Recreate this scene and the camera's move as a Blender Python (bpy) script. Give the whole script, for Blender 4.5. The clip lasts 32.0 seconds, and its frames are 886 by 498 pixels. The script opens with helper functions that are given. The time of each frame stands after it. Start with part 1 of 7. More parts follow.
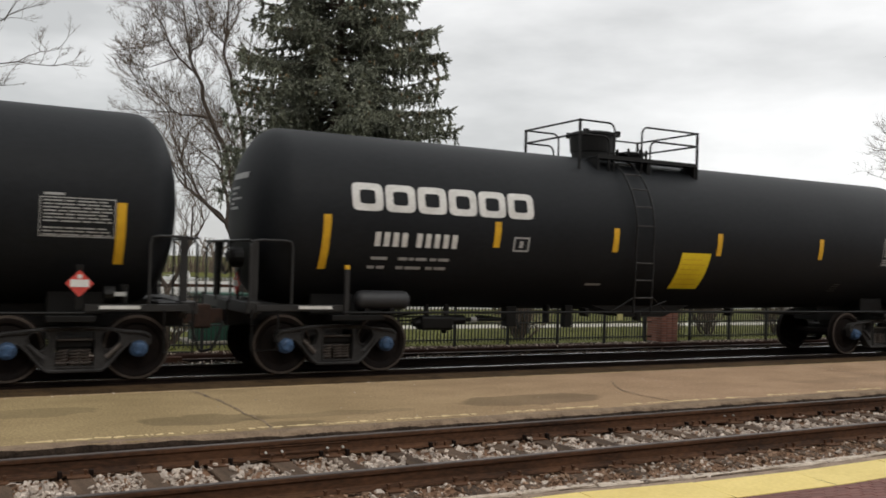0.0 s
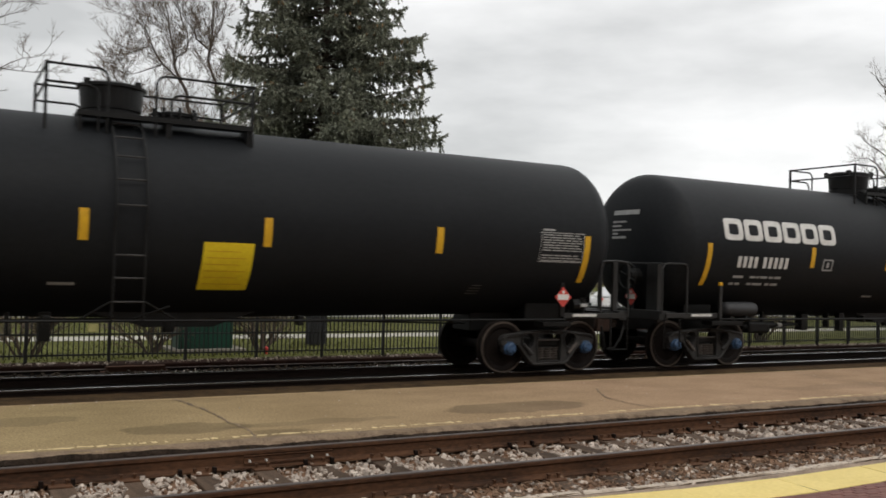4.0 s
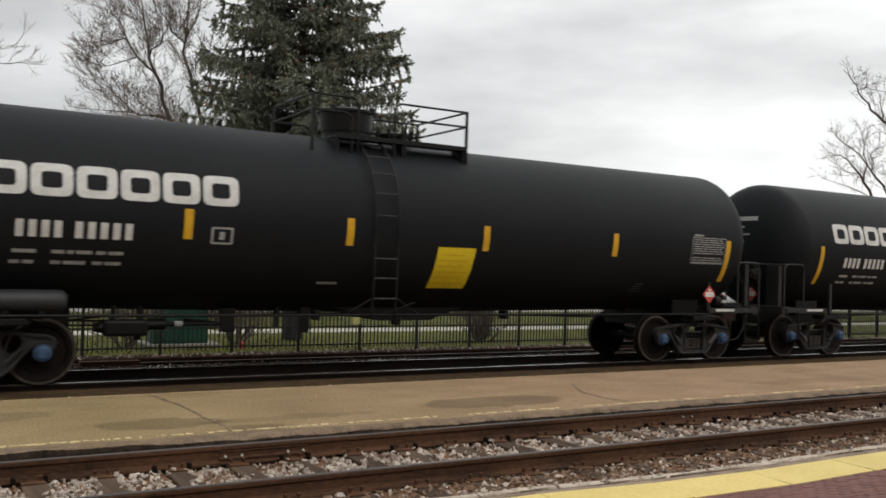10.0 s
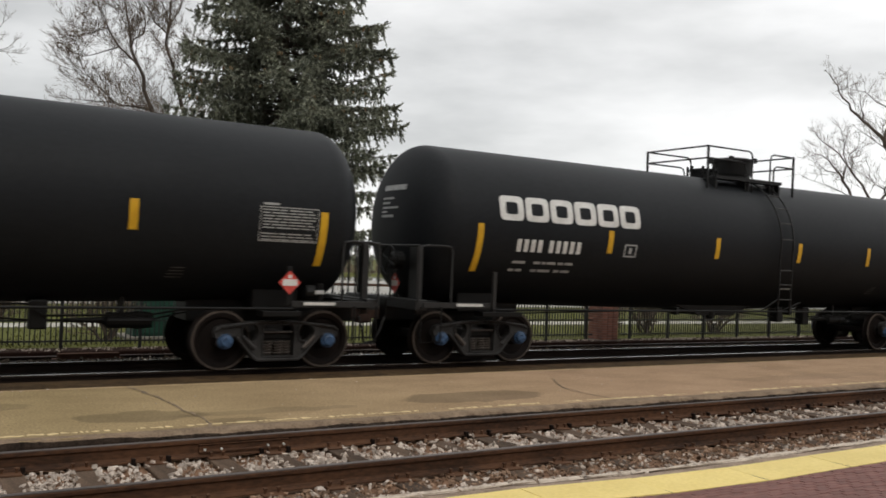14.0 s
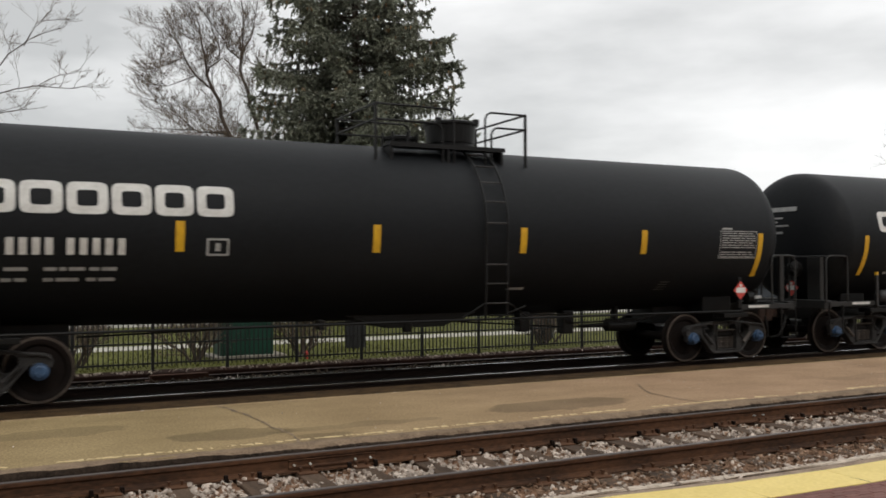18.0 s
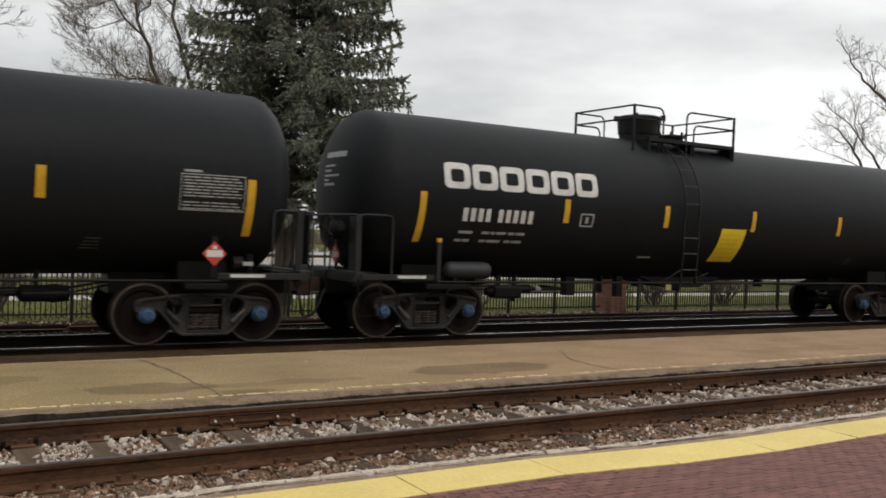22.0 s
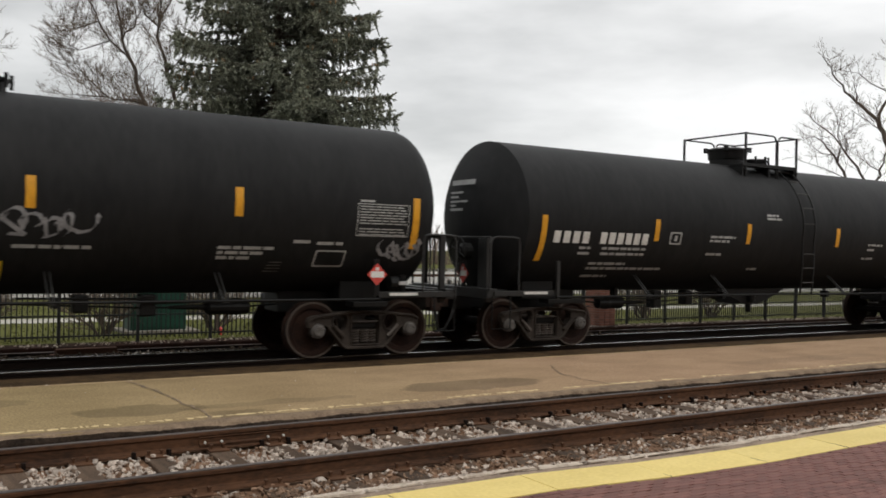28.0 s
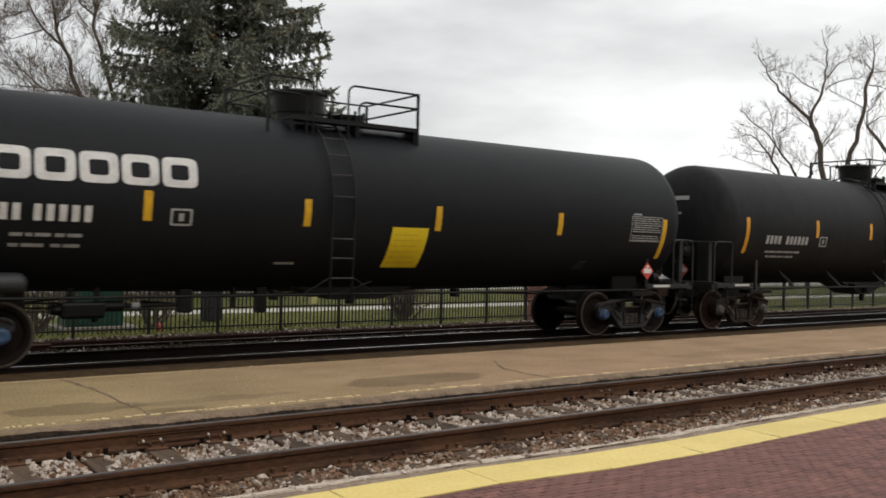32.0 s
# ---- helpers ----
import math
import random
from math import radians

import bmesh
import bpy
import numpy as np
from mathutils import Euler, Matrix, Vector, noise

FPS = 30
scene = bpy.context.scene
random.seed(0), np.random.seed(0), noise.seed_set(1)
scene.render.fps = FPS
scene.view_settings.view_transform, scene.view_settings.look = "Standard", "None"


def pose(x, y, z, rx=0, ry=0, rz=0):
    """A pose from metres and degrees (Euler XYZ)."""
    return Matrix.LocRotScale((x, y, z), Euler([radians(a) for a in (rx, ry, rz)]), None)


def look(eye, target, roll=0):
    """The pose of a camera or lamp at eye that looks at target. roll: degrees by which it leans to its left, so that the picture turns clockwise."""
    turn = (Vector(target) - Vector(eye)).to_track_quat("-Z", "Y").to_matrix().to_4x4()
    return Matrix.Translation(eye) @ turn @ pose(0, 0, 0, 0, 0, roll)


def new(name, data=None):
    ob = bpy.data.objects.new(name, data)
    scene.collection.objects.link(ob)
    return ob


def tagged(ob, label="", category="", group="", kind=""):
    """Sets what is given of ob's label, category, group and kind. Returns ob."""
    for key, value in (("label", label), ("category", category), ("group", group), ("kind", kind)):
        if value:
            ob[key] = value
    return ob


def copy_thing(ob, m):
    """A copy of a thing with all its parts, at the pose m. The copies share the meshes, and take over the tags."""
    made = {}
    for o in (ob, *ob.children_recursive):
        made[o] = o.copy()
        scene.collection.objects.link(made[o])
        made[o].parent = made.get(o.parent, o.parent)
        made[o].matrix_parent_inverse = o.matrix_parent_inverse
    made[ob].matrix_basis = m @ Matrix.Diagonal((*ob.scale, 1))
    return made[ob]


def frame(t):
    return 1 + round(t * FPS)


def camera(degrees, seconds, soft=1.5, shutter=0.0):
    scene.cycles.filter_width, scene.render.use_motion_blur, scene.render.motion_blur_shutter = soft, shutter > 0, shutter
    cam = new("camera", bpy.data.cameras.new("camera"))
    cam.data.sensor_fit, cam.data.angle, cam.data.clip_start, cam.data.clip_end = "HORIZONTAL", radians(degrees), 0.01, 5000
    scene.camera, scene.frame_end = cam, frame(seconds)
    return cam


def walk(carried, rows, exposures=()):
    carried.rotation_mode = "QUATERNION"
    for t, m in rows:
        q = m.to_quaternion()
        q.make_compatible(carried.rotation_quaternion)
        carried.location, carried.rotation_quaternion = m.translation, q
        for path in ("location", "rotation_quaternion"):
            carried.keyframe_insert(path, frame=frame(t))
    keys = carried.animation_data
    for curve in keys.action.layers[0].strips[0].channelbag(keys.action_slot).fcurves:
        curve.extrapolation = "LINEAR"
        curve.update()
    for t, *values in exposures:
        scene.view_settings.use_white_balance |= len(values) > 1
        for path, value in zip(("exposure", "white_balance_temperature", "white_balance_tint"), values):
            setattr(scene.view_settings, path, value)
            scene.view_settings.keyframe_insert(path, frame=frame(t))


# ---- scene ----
EYE = 1.87
cam = camera(52.9, 32.0, soft=1.7, shutter=0.12)
walk(cam, [
    (0, pose(0, 0, EYE, 90.82, -1.64, -28.18)), (0.5, pose(0, 0, EYE, 90.85, -1.83, -28.23)), (1, pose(0, 0, EYE, 90.90, -1.75, -28.17)),
    (1.5, pose(0, 0, EYE, 90.62, -1.67, -27.96)), (2, pose(0, 0, EYE, 90.66, -1.51, -28.47)), (2.5, pose(0, 0, EYE, 90.84, -1.48, -28.93)),
    (4.5, pose(0, 0, EYE, 91.39, -1.69, -29.20)), (5, pose(0, 0, EYE, 90.60, -1.76, -29.49)), (5.5, pose(0, 0, EYE, 90.59, -1.81, -29.43)),
    (6, pose(0, 0, EYE, 90.50, -2.04, -29.70)), (6.5, pose(0, 0, EYE, 90.66, -2.01, -29.69)), (7, pose(0, 0, EYE, 90.62, -1.85, -29.57)),
    (7.5, pose(0, 0, EYE, 90.61, -1.68, -29.59)), (8, pose(0, 0, EYE, 90.80, -1.77, -30.02)), (8.5, pose(0, 0, EYE, 90.69, -1.53, -30.10)),
    (9, pose(0, 0, EYE, 90.73, -1.55, -30.48)), (9.5, pose(0, 0, EYE, 91.03, -1.64, -30.04)), (10, pose(0, 0, EYE, 91.05, -1.73, -30.63)),
    (10.5, pose(0, 0, EYE, 90.36, -2.12, -31.37)), (11, pose(0, 0, EYE, 89.23, -1.84, -33.26)), (11.5, pose(0, 0, EYE, 89.03, -2.38, -33.10)),
    (12, pose(0, 0, EYE, 88.89, -2.13, -31.92)), (12.5, pose(0, 0, EYE, 89.25, -1.97, -31.86)), (13, pose(0, 0, EYE, 89.75, -2.20, -31.46)),
    (13.5, pose(0, 0, EYE, 90.02, -2.25, -31.40)), (14, pose(0, 0, EYE, 90.75, -2.28, -31.77)), (14.5, pose(0, 0, EYE, 89.36, -2.54, -33.48)),
    (16.5, pose(0, 0, EYE, 89.98, -1.59, -31.66)), (17, pose(0, 0, EYE, 90.93, -0.83, -31.04)), (17.5, pose(0, 0, EYE, 91.62, -0.54, -27.65)),
    (18, pose(0, 0, EYE, 91.31, 0.25, -26.79)), (18.5, pose(0, 0, EYE, 91.22, -0.31, -26.45)), (19, pose(0, 0, EYE, 91.14, -0.81, -27.87)),
    (19.5, pose(0, 0, EYE, 90.40, -0.83, -29.34)), (20, pose(0, 0, EYE, 90.91, -1.01, -31.02)), (20.5, pose(0, 0, EYE, 90.88, -1.52, -31.98)),
    (21, pose(0, 0, EYE, 90.20, -1.69, -32.54)), (21.5, pose(0, 0, EYE, 89.66, -2.36, -31.65)), (22, pose(0, 0, EYE, 88.96, -2.15, -31.25)),
    (22.5, pose(0, 0, EYE, 88.90, -1.70, -32.01)), (23, pose(0, 0, EYE, 88.96, -1.87, -32.77)), (23.5, pose(0, 0, EYE, 90.19, -2.23, -33.78)),
    (24, pose(0, 0, EYE, 90.14, -0.93, -34.21)), (24.5, pose(0, 0, EYE, 90.70, -1.08, -34.10)), (25, pose(0, 0, EYE, 90.60, -2.26, -34.08)),
    (25.5, pose(0, 0, EYE, 89.92, -0.71, -35.21)), (27.5, pose(0, 0, EYE, 90.57, -0.99, -33.19)), (28, pose(0, 0, EYE, 90.04, -1.27, -32.00)),
    (28.5, pose(0, 0, EYE, 90.11, 0.10, -30.55)), (29, pose(0, 0, EYE, 89.06, -0.21, -30.64)), (29.5, pose(0, 0, EYE, 90.08, -0.48, -31.49)),
    (30, pose(0, 0, EYE, 89.94, -0.36, -32.86)), (30.5, pose(0, 0, EYE, 90.72, -1.02, -33.20)), (31, pose(0, 0, EYE, 90.40, -1.21, -34.42)),
    (31.5, pose(0, 0, EYE, 90.07, -1.44, -35.22)), (32, pose(0, 0, EYE, 89.81, -1.33, -35.65)),
])


# ---- world and light: an overcast spring day ----
world = bpy.data.worlds.new("overcast")
scene.world = world
world.use_nodes = True
wn, wl = world.node_tree.nodes, world.node_tree.links
wn.clear()
w_out, w_bg = wn.new("ShaderNodeOutputWorld"), wn.new("ShaderNodeBackground")
w_sky = wn.new("ShaderNodeTexSky")
w_sky.sky_type, w_sky.sun_disc = "NISHITA", False
w_sky.sun_elevation, w_sky.sun_rotation = radians(40), radians(200)
w_co, w_map = wn.new("ShaderNodeTexCoord"), wn.new("ShaderNodeMapping")
w_map.inputs["Scale"].default_value = (1.0, 1.0, 3.2)
w_noise, w_ramp = wn.new("ShaderNodeTexNoise"), wn.new("ShaderNodeValToRGB")
w_noise.inputs["Scale"].default_value, w_noise.inputs["Detail"].default_value = 2.6, 7
w_noise.inputs["Roughness"].default_value = 0.5
w_ramp.color_ramp.elements[0].position, w_ramp.color_ramp.elements[1].position = 0.53, 0.91
w_ramp.color_ramp.elements[0].color = (0.62, 0.625, 0.62, 1)
w_ramp.color_ramp.elements[1].color = (1.19, 1.185, 1.175, 1)
w_scale, w_mix = wn.new("ShaderNodeMixRGB"), wn.new("ShaderNodeMixRGB")
w_scale.blend_type, w_scale.inputs["Fac"].default_value = "MULTIPLY", 1.0
w_scale.inputs["Color2"].default_value = (0.1, 0.1, 0.1, 1)
w_mix.inputs["Fac"].default_value = 0.93
wl.new(w_co.outputs["Generated"], w_map.inputs["Vector"])
wl.new(w_map.outputs["Vector"], w_noise.inputs["Vector"])
# the cloud thins towards the east
w_axis, w_east = wn.new("ShaderNodeSeparateXYZ"), wn.new("ShaderNodeMath")
w_east.operation, w_east.inputs[1].default_value = "MULTIPLY_ADD", 0.45
wl.new(w_co.outputs["Generated"], w_axis.inputs["Vector"])
wl.new(w_axis.outputs["X"], w_east.inputs[0])
wl.new(w_noise.outputs["Fac"], w_east.inputs[2])
wl.new(w_east.outputs[0], w_ramp.inputs["Fac"])
wl.new(w_sky.outputs["Color"], w_scale.inputs["Color1"])
wl.new(w_scale.outputs["Color"], w_mix.inputs["Color1"])
wl.new(w_ramp.outputs["Color"], w_mix.inputs["Color2"])
# an overcast sky is brightest overhead
w_high, w_zen = wn.new("ShaderNodeMapRange"), wn.new("ShaderNodeMixRGB")
w_high.inputs["From Min"].default_value, w_high.inputs["From Max"].default_value = 0.36, 0.95
w_high.inputs["To Min"].default_value, w_high.inputs["To Max"].default_value = 1.0, 1.75
w_zen.blend_type, w_zen.inputs["Fac"].default_value = "MULTIPLY", 1.0
wl.new(w_axis.outputs["Z"], w_high.inputs["Value"])
wl.new(w_mix.outputs["Color"], w_zen.inputs["Color1"])
wl.new(w_high.outputs["Result"], w_zen.inputs["Color2"])
wl.new(w_zen.outputs["Color"], w_bg.inputs["Color"])
w_bg.inputs["Strength"].default_value = 1.0
wl.new(w_bg.outputs["Background"], w_out.inputs["Surface"])

sun = new("sun", bpy.data.lights.new("sun", "SUN"))
sun.data.energy, sun.data.angle, sun.data.color = 0.62, radians(25), (1.0, 0.93, 0.83)
sun.matrix_world = look((10, -20, 30), (12, 12, 0))


# ---- materials ----
def mat(name, a, b=None, rough=0.6, metal=0.0, scale=6.0, fine=60.0, bump=0.0, rnd=0.0, stretch=(1, 1, 1), spec=0.5, island=False):
    """Two-scale procedural surface: colour a to b by coarse and fine noise, bump, and a difference from object to object."""
    m = bpy.data.materials.new(name)
    m.use_nodes = True
    n, l = m.node_tree.nodes, m.node_tree.links
    bsdf = n["Principled BSDF"]
    bsdf.inputs["Roughness"].default_value, bsdf.inputs["Metallic"].default_value = rough, metal
    bsdf.inputs["Specular IOR Level"].default_value = spec
    b = b or tuple(c * 0.72 for c in a)
    co, mp = n.new("ShaderNodeTexCoord"), n.new("ShaderNodeMapping")
    mp.inputs["Scale"].default_value = stretch
    l.new(co.outputs["Object"], mp.inputs["Vector"])
    n1, n2 = n.new("ShaderNodeTexNoise"), n.new("ShaderNodeTexNoise")
    n1.inputs["Scale"].default_value, n1.inputs["Detail"].default_value = scale, 5
    n2.inputs["Scale"].default_value, n2.inputs["Detail"].default_value = fine, 3
    for k in (n1, n2):
        l.new(mp.outputs["Vector"], k.inputs["Vector"])
    add = n.new("ShaderNodeMath")
    add.operation, add.inputs[1].default_value = "MULTIPLY_ADD", 0.55
    half = n.new("ShaderNodeMath")
    half.operation, half.inputs[1].default_value = "MULTIPLY", 0.45
    l.new(n2.outputs["Fac"], half.inputs[0])
    l.new(n1.outputs["Fac"], add.inputs[0])
    l.new(half.outputs[0], add.inputs[2])
    ramp = n.new("ShaderNodeValToRGB")
    ramp.color_ramp.elements[0].position, ramp.color_ramp.elements[1].position = 0.36, 0.64
    ramp.color_ramp.elements[0].color, ramp.color_ramp.elements[1].color = (*b, 1), (*a, 1)
    l.new(add.outputs[0], ramp.inputs["Fac"])
    col = ramp.outputs["Color"]
    if rnd or island:
        src = n.new("ShaderNodeNewGeometry").outputs["Random Per Island"] if island else n.new("ShaderNodeObjectInfo").outputs["Random"]
        hsv, rng = n.new("ShaderNodeHueSaturation"), n.new("ShaderNodeMapRange")
        rng.inputs["To Min"].default_value, rng.inputs["To Max"].default_value = 1 - rnd, 1 + rnd
        l.new(src, rng.inputs["Value"])
        l.new(rng.outputs["Result"], hsv.inputs["Value"])
        l.new(col, hsv.inputs["Color"])
        col = hsv.outputs["Color"]
    l.new(col, bsdf.inputs["Base Color"])
    if bump:
        bp = n.new("ShaderNodeBump")
        bp.inputs["Strength"].default_value, bp.inputs["Distance"].default_value = bump, 0.02
        l.new(add.outputs[0], bp.inputs["Height"])
        l.new(bp.outputs["Normal"], bsdf.inputs["Normal"])
    return m


TANK = mat("black_tank_paint", (0.0125, 0.0138, 0.0156), (0.0086, 0.0096, 0.0110), 0.55, scale=0.9, fine=14, bump=0.02, stretch=(0.5, 1, 1), rnd=0.12, spec=0.15)
TANK_OLD = mat("weathered_black_paint", (0.0175, 0.0176, 0.0180), (0.0095, 0.0097, 0.0102), 0.60, spec=0.15, scale=1.6, fine=10, bump=0.03, stretch=(0.9, 0.4, 0.3))
STONE_DARK = mat("dark_dirty_stone", (0.085, 0.062, 0.040), (0.035, 0.026, 0.018), 0.9, scale=9, fine=70, rnd=0.4, island=True, spec=0.15)
STEEL = mat("black_steel", (0.0062, 0.006, 0.0057), (0.003, 0.003, 0.0028), 0.5, spec=0.25, scale=5, fine=50, bump=0.06)
CAST = mat("dusty_cast_steel", (0.054, 0.051, 0.049), (0.018, 0.017, 0.0165), 0.65, spec=0.32, scale=4, fine=40, bump=0.15)
SIDETOP = mat("dull_rusty_rail_head", (0.16, 0.12, 0.105), (0.08, 0.058, 0.05), 0.45, 0.4, scale=2, fine=30, stretch=(0.05, 1, 1))
CAST_BROWN = mat("brown_dusty_cast_steel", (0.062, 0.049, 0.040), (0.024, 0.019, 0.016), 0.85, spec=0.25, scale=4, fine=40, bump=0.15)
RIM = mat("worn_wheel_rim", (0.10, 0.078, 0.062), (0.05, 0.038, 0.03), 0.55, 0.3, scale=5, fine=40)
WHEEL = mat("wheel_steel", (0.012, 0.0075, 0.006), (0.005, 0.0036, 0.003), 0.7, 0.0, spec=0.15, scale=5, fine=40, bump=0.1)
WHEEL_RUST = mat("rusty_wheel_steel", (0.030, 0.014, 0.009), (0.010, 0.006, 0.005), 0.75, spec=0.15, scale=5, fine=40, bump=0.1)
CAP_BLUE = mat("blue_bearing_paint", (0.055, 0.115, 0.22), (0.022, 0.045, 0.09), 0.5, scale=9, fine=60)
CAP_GREY = mat("grey_bearing_steel", (0.13, 0.12, 0.11), (0.07, 0.06, 0.055), 0.6, scale=9, fine=60)
RUST = mat("rusty_coupler_steel", (0.06, 0.028, 0.017), (0.02, 0.012, 0.009), 0.85, scale=7, fine=60, bump=0.2)
WHITE = mat("white_marking_paint", (0.72, 0.71, 0.68), (0.52, 0.51, 0.48), 0.6, scale=5, fine=40)
GREYMARK = mat("dull_white_stencil", (0.42, 0.42, 0.41), (0.26, 0.26, 0.25), 0.65, scale=9, fine=60)
YELLOW = mat("yellow_reflector", (0.72, 0.42, 0.02), (0.55, 0.30, 0.015), 0.4, scale=7, fine=60)
ORANGE = mat("orange_reflector", (0.74, 0.36, 0.02), (0.56, 0.26, 0.015), 0.4, scale=7, fine=60)
SHEET = mat("yellow_sheet", (0.84, 0.64, 0.02), (0.72, 0.52, 0.015), 0.5, scale=2.5, fine=20, bump=0.1)
RED = mat("red_placard", (0.62, 0.07, 0.05), (0.48, 0.05, 0.04), 0.5)
GRAFFITI = mat("silver_spray_paint", (0.30, 0.30, 0.31), (0.13, 0.13, 0.135), 0.6, scale=5, fine=40)
FADED = mat("faded_grey_spray_paint", (0.16, 0.155, 0.15), (0.06, 0.058, 0.055), 0.7, scale=6, fine=40)
MAROON = mat("maroon_spray_paint", (0.11, 0.025, 0.03), (0.06, 0.018, 0.02), 0.6)
RESERVOIR = mat("grey_reservoir_paint", (0.026, 0.026, 0.028), (0.015, 0.015, 0.016), 0.55, scale=5, fine=40)
RESERVOIR_RED = mat("red_sprayed_reservoir", (0.26, 0.03, 0.03), (0.03, 0.026, 0.027), 0.6, scale=2.2, fine=40)
RAIL = mat("rusty_rail_steel", (0.115, 0.055, 0.028), (0.030, 0.0165, 0.0105), 0.8, spec=0.2, scale=3, fine=40, bump=0.1, stretch=(0.3, 1, 1))
RAILTOP = mat("worn_rail_head", (0.19, 0.165, 0.155), (0.09, 0.078, 0.072), 0.48, 0.6, scale=2, fine=30, stretch=(0.05, 1, 1))
RAILBRIGHT = mat("polished_rail_head", (0.55, 0.55, 0.55), (0.38, 0.37, 0.36), 0.25, 0.9, scale=2, fine=30, stretch=(0.05, 1, 1))
# darkened copies of RAIL and TIE: the shade round the train painted in
RAIL_DARK = mat("darkened_rail_steel", (0.016, 0.0095, 0.007), (0.007, 0.0045, 0.0035), 0.6, scale=3, fine=40, stretch=(0.3, 1, 1), spec=0.12)
TIE_DARK = mat("shaded_tie_wood", (0.022, 0.017, 0.013), (0.010, 0.008, 0.006), 0.9, scale=3, fine=25, bump=0.4, stretch=(4, 0.6, 4), spec=0.1)
TIE = mat("weathered_tie_wood", (0.118, 0.078, 0.052), (0.045, 0.030, 0.021), 0.9, scale=3, fine=25, bump=0.4, stretch=(4, 0.6, 4), rnd=0.25, spec=0.2)
STONE = mat("pale_ballast_stone", (0.58, 0.50, 0.43), (0.28, 0.225, 0.18), 0.9, scale=9, fine=70, bump=0.2, rnd=0.35, island=True, spec=0.25)
STONE_BROWN = mat("rusty_ballast_stone", (0.30, 0.195, 0.130), (0.125, 0.078, 0.051), 0.9, scale=9, fine=70, bump=0.2, rnd=0.45, island=True, spec=0.2)
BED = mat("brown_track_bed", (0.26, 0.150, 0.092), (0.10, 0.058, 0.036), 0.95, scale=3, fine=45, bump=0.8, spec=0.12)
# near-black copy of BED: shade under and behind the train put into the colour
BED_DARK = mat("shade_dark_track_bed", (0.010, 0.0072, 0.0054), (0.004, 0.003, 0.0024), 0.95, scale=3, fine=45, bump=0.8, spec=0.08)
BRICK = mat("dark_red_paver", (0.225, 0.102, 0.083), (0.110, 0.052, 0.044), 0.75, scale=6, fine=70, bump=0.15, rnd=0.16, spec=0.3)
BRICK_ISL = mat("dark_red_paver_field", (0.225, 0.102, 0.083), (0.110, 0.052, 0.044), 0.75, scale=6, fine=70, bump=0.15, rnd=0.16, island=True, spec=0.3)
# for the added wall behind the viewer, never in view
UNSEEN_BRICK = mat("unseen_wall_brick", (0.17, 0.085, 0.062), (0.10, 0.05, 0.038), 0.85, scale=3, fine=40, bump=0.2)
PAVER_JOINT = mat("paver_joint_sand", (0.085, 0.042, 0.036), (0.05, 0.028, 0.024), 0.95, scale=5, fine=80, bump=0.3, spec=0.15)
TACTILE = mat("yellow_tactile_paint", (0.78, 0.61, 0.205), (0.65, 0.49, 0.145), 0.6, scale=1.6, fine=30, bump=0.05, rnd=0.05)
KERB = mat("grey_kerb_concrete", (0.34, 0.31, 0.27), (0.20, 0.18, 0.15), 0.9, scale=3, fine=40, bump=0.3)
FENCE = mat("black_fence_steel", (0.022, 0.022, 0.022), (0.014, 0.014, 0.014), 0.5, scale=5, fine=50)
PILLAR = mat("red_pillar_brick", (0.30, 0.135, 0.095), (0.19, 0.085, 0.06), 0.85, scale=9, fine=60, bump=0.2, rnd=0.25)
MORTAR = mat("grey_mortar", (0.30, 0.28, 0.25), (0.2, 0.18, 0.16), 0.9, scale=9, fine=80, bump=0.2)
CAPSTONE = mat("limestone_cap", (0.42, 0.39, 0.34), (0.30, 0.28, 0.24), 0.85, scale=4, fine=40, bump=0.15)
GRASS = mat("spring_grass", (0.118, 0.122, 0.034), (0.070, 0.072, 0.022), 0.95, scale=0.5, fine=9, bump=0.6, spec=0.1)
BLADE = mat("grass_blades", (0.14, 0.148, 0.042), (0.085, 0.088, 0.027), 0.9, scale=2, fine=20, rnd=0.3, island=True, spec=0.15)
ROADMAT = mat("pale_road_concrete", (0.41, 0.395, 0.36), (0.28, 0.27, 0.245), 0.95, scale=0.7, fine=12, bump=0.1, spec=0.08)
WALKMAT = mat("sidewalk_concrete", (0.44, 0.42, 0.37), (0.33, 0.31, 0.27), 0.85, scale=0.8, fine=15, bump=0.1)
BARK = mat("grey_brown_bark", (0.115, 0.088, 0.070), (0.055, 0.042, 0.034), 0.9, scale=5, fine=40, bump=0.5, stretch=(1, 1, 0.25))
TWIG = mat("brown_twigs", (0.19, 0.145, 0.11), (0.11, 0.083, 0.062), 0.9, scale=2, fine=20)
TWIG_GREEN = mat("budding_twigs", (0.20, 0.20, 0.10), (0.13, 0.12, 0.065), 0.9, scale=2, fine=20)
BUD = mat("young_leaf_buds", (0.22, 0.25, 0.10), (0.15, 0.16, 0.07), 0.8, rnd=0.3, island=True)
CONE = mat("tan_spruce_cones", (0.34, 0.22, 0.12), (0.20, 0.125, 0.07), 0.85, rnd=0.3, island=True, spec=0.15)
NEEDLE = mat("grey_green_spruce_needles", (0.36, 0.37, 0.29), (0.092, 0.102, 0.079), 0.85, scale=1.1, fine=9, rnd=0.45, island=True, spec=0.2)
TIMBER = mat("old_brown_timber", (0.085, 0.042, 0.026), (0.035, 0.019, 0.013), 0.9, scale=3, fine=30, bump=0.3, stretch=(0.4, 3, 3), spec=0.15)
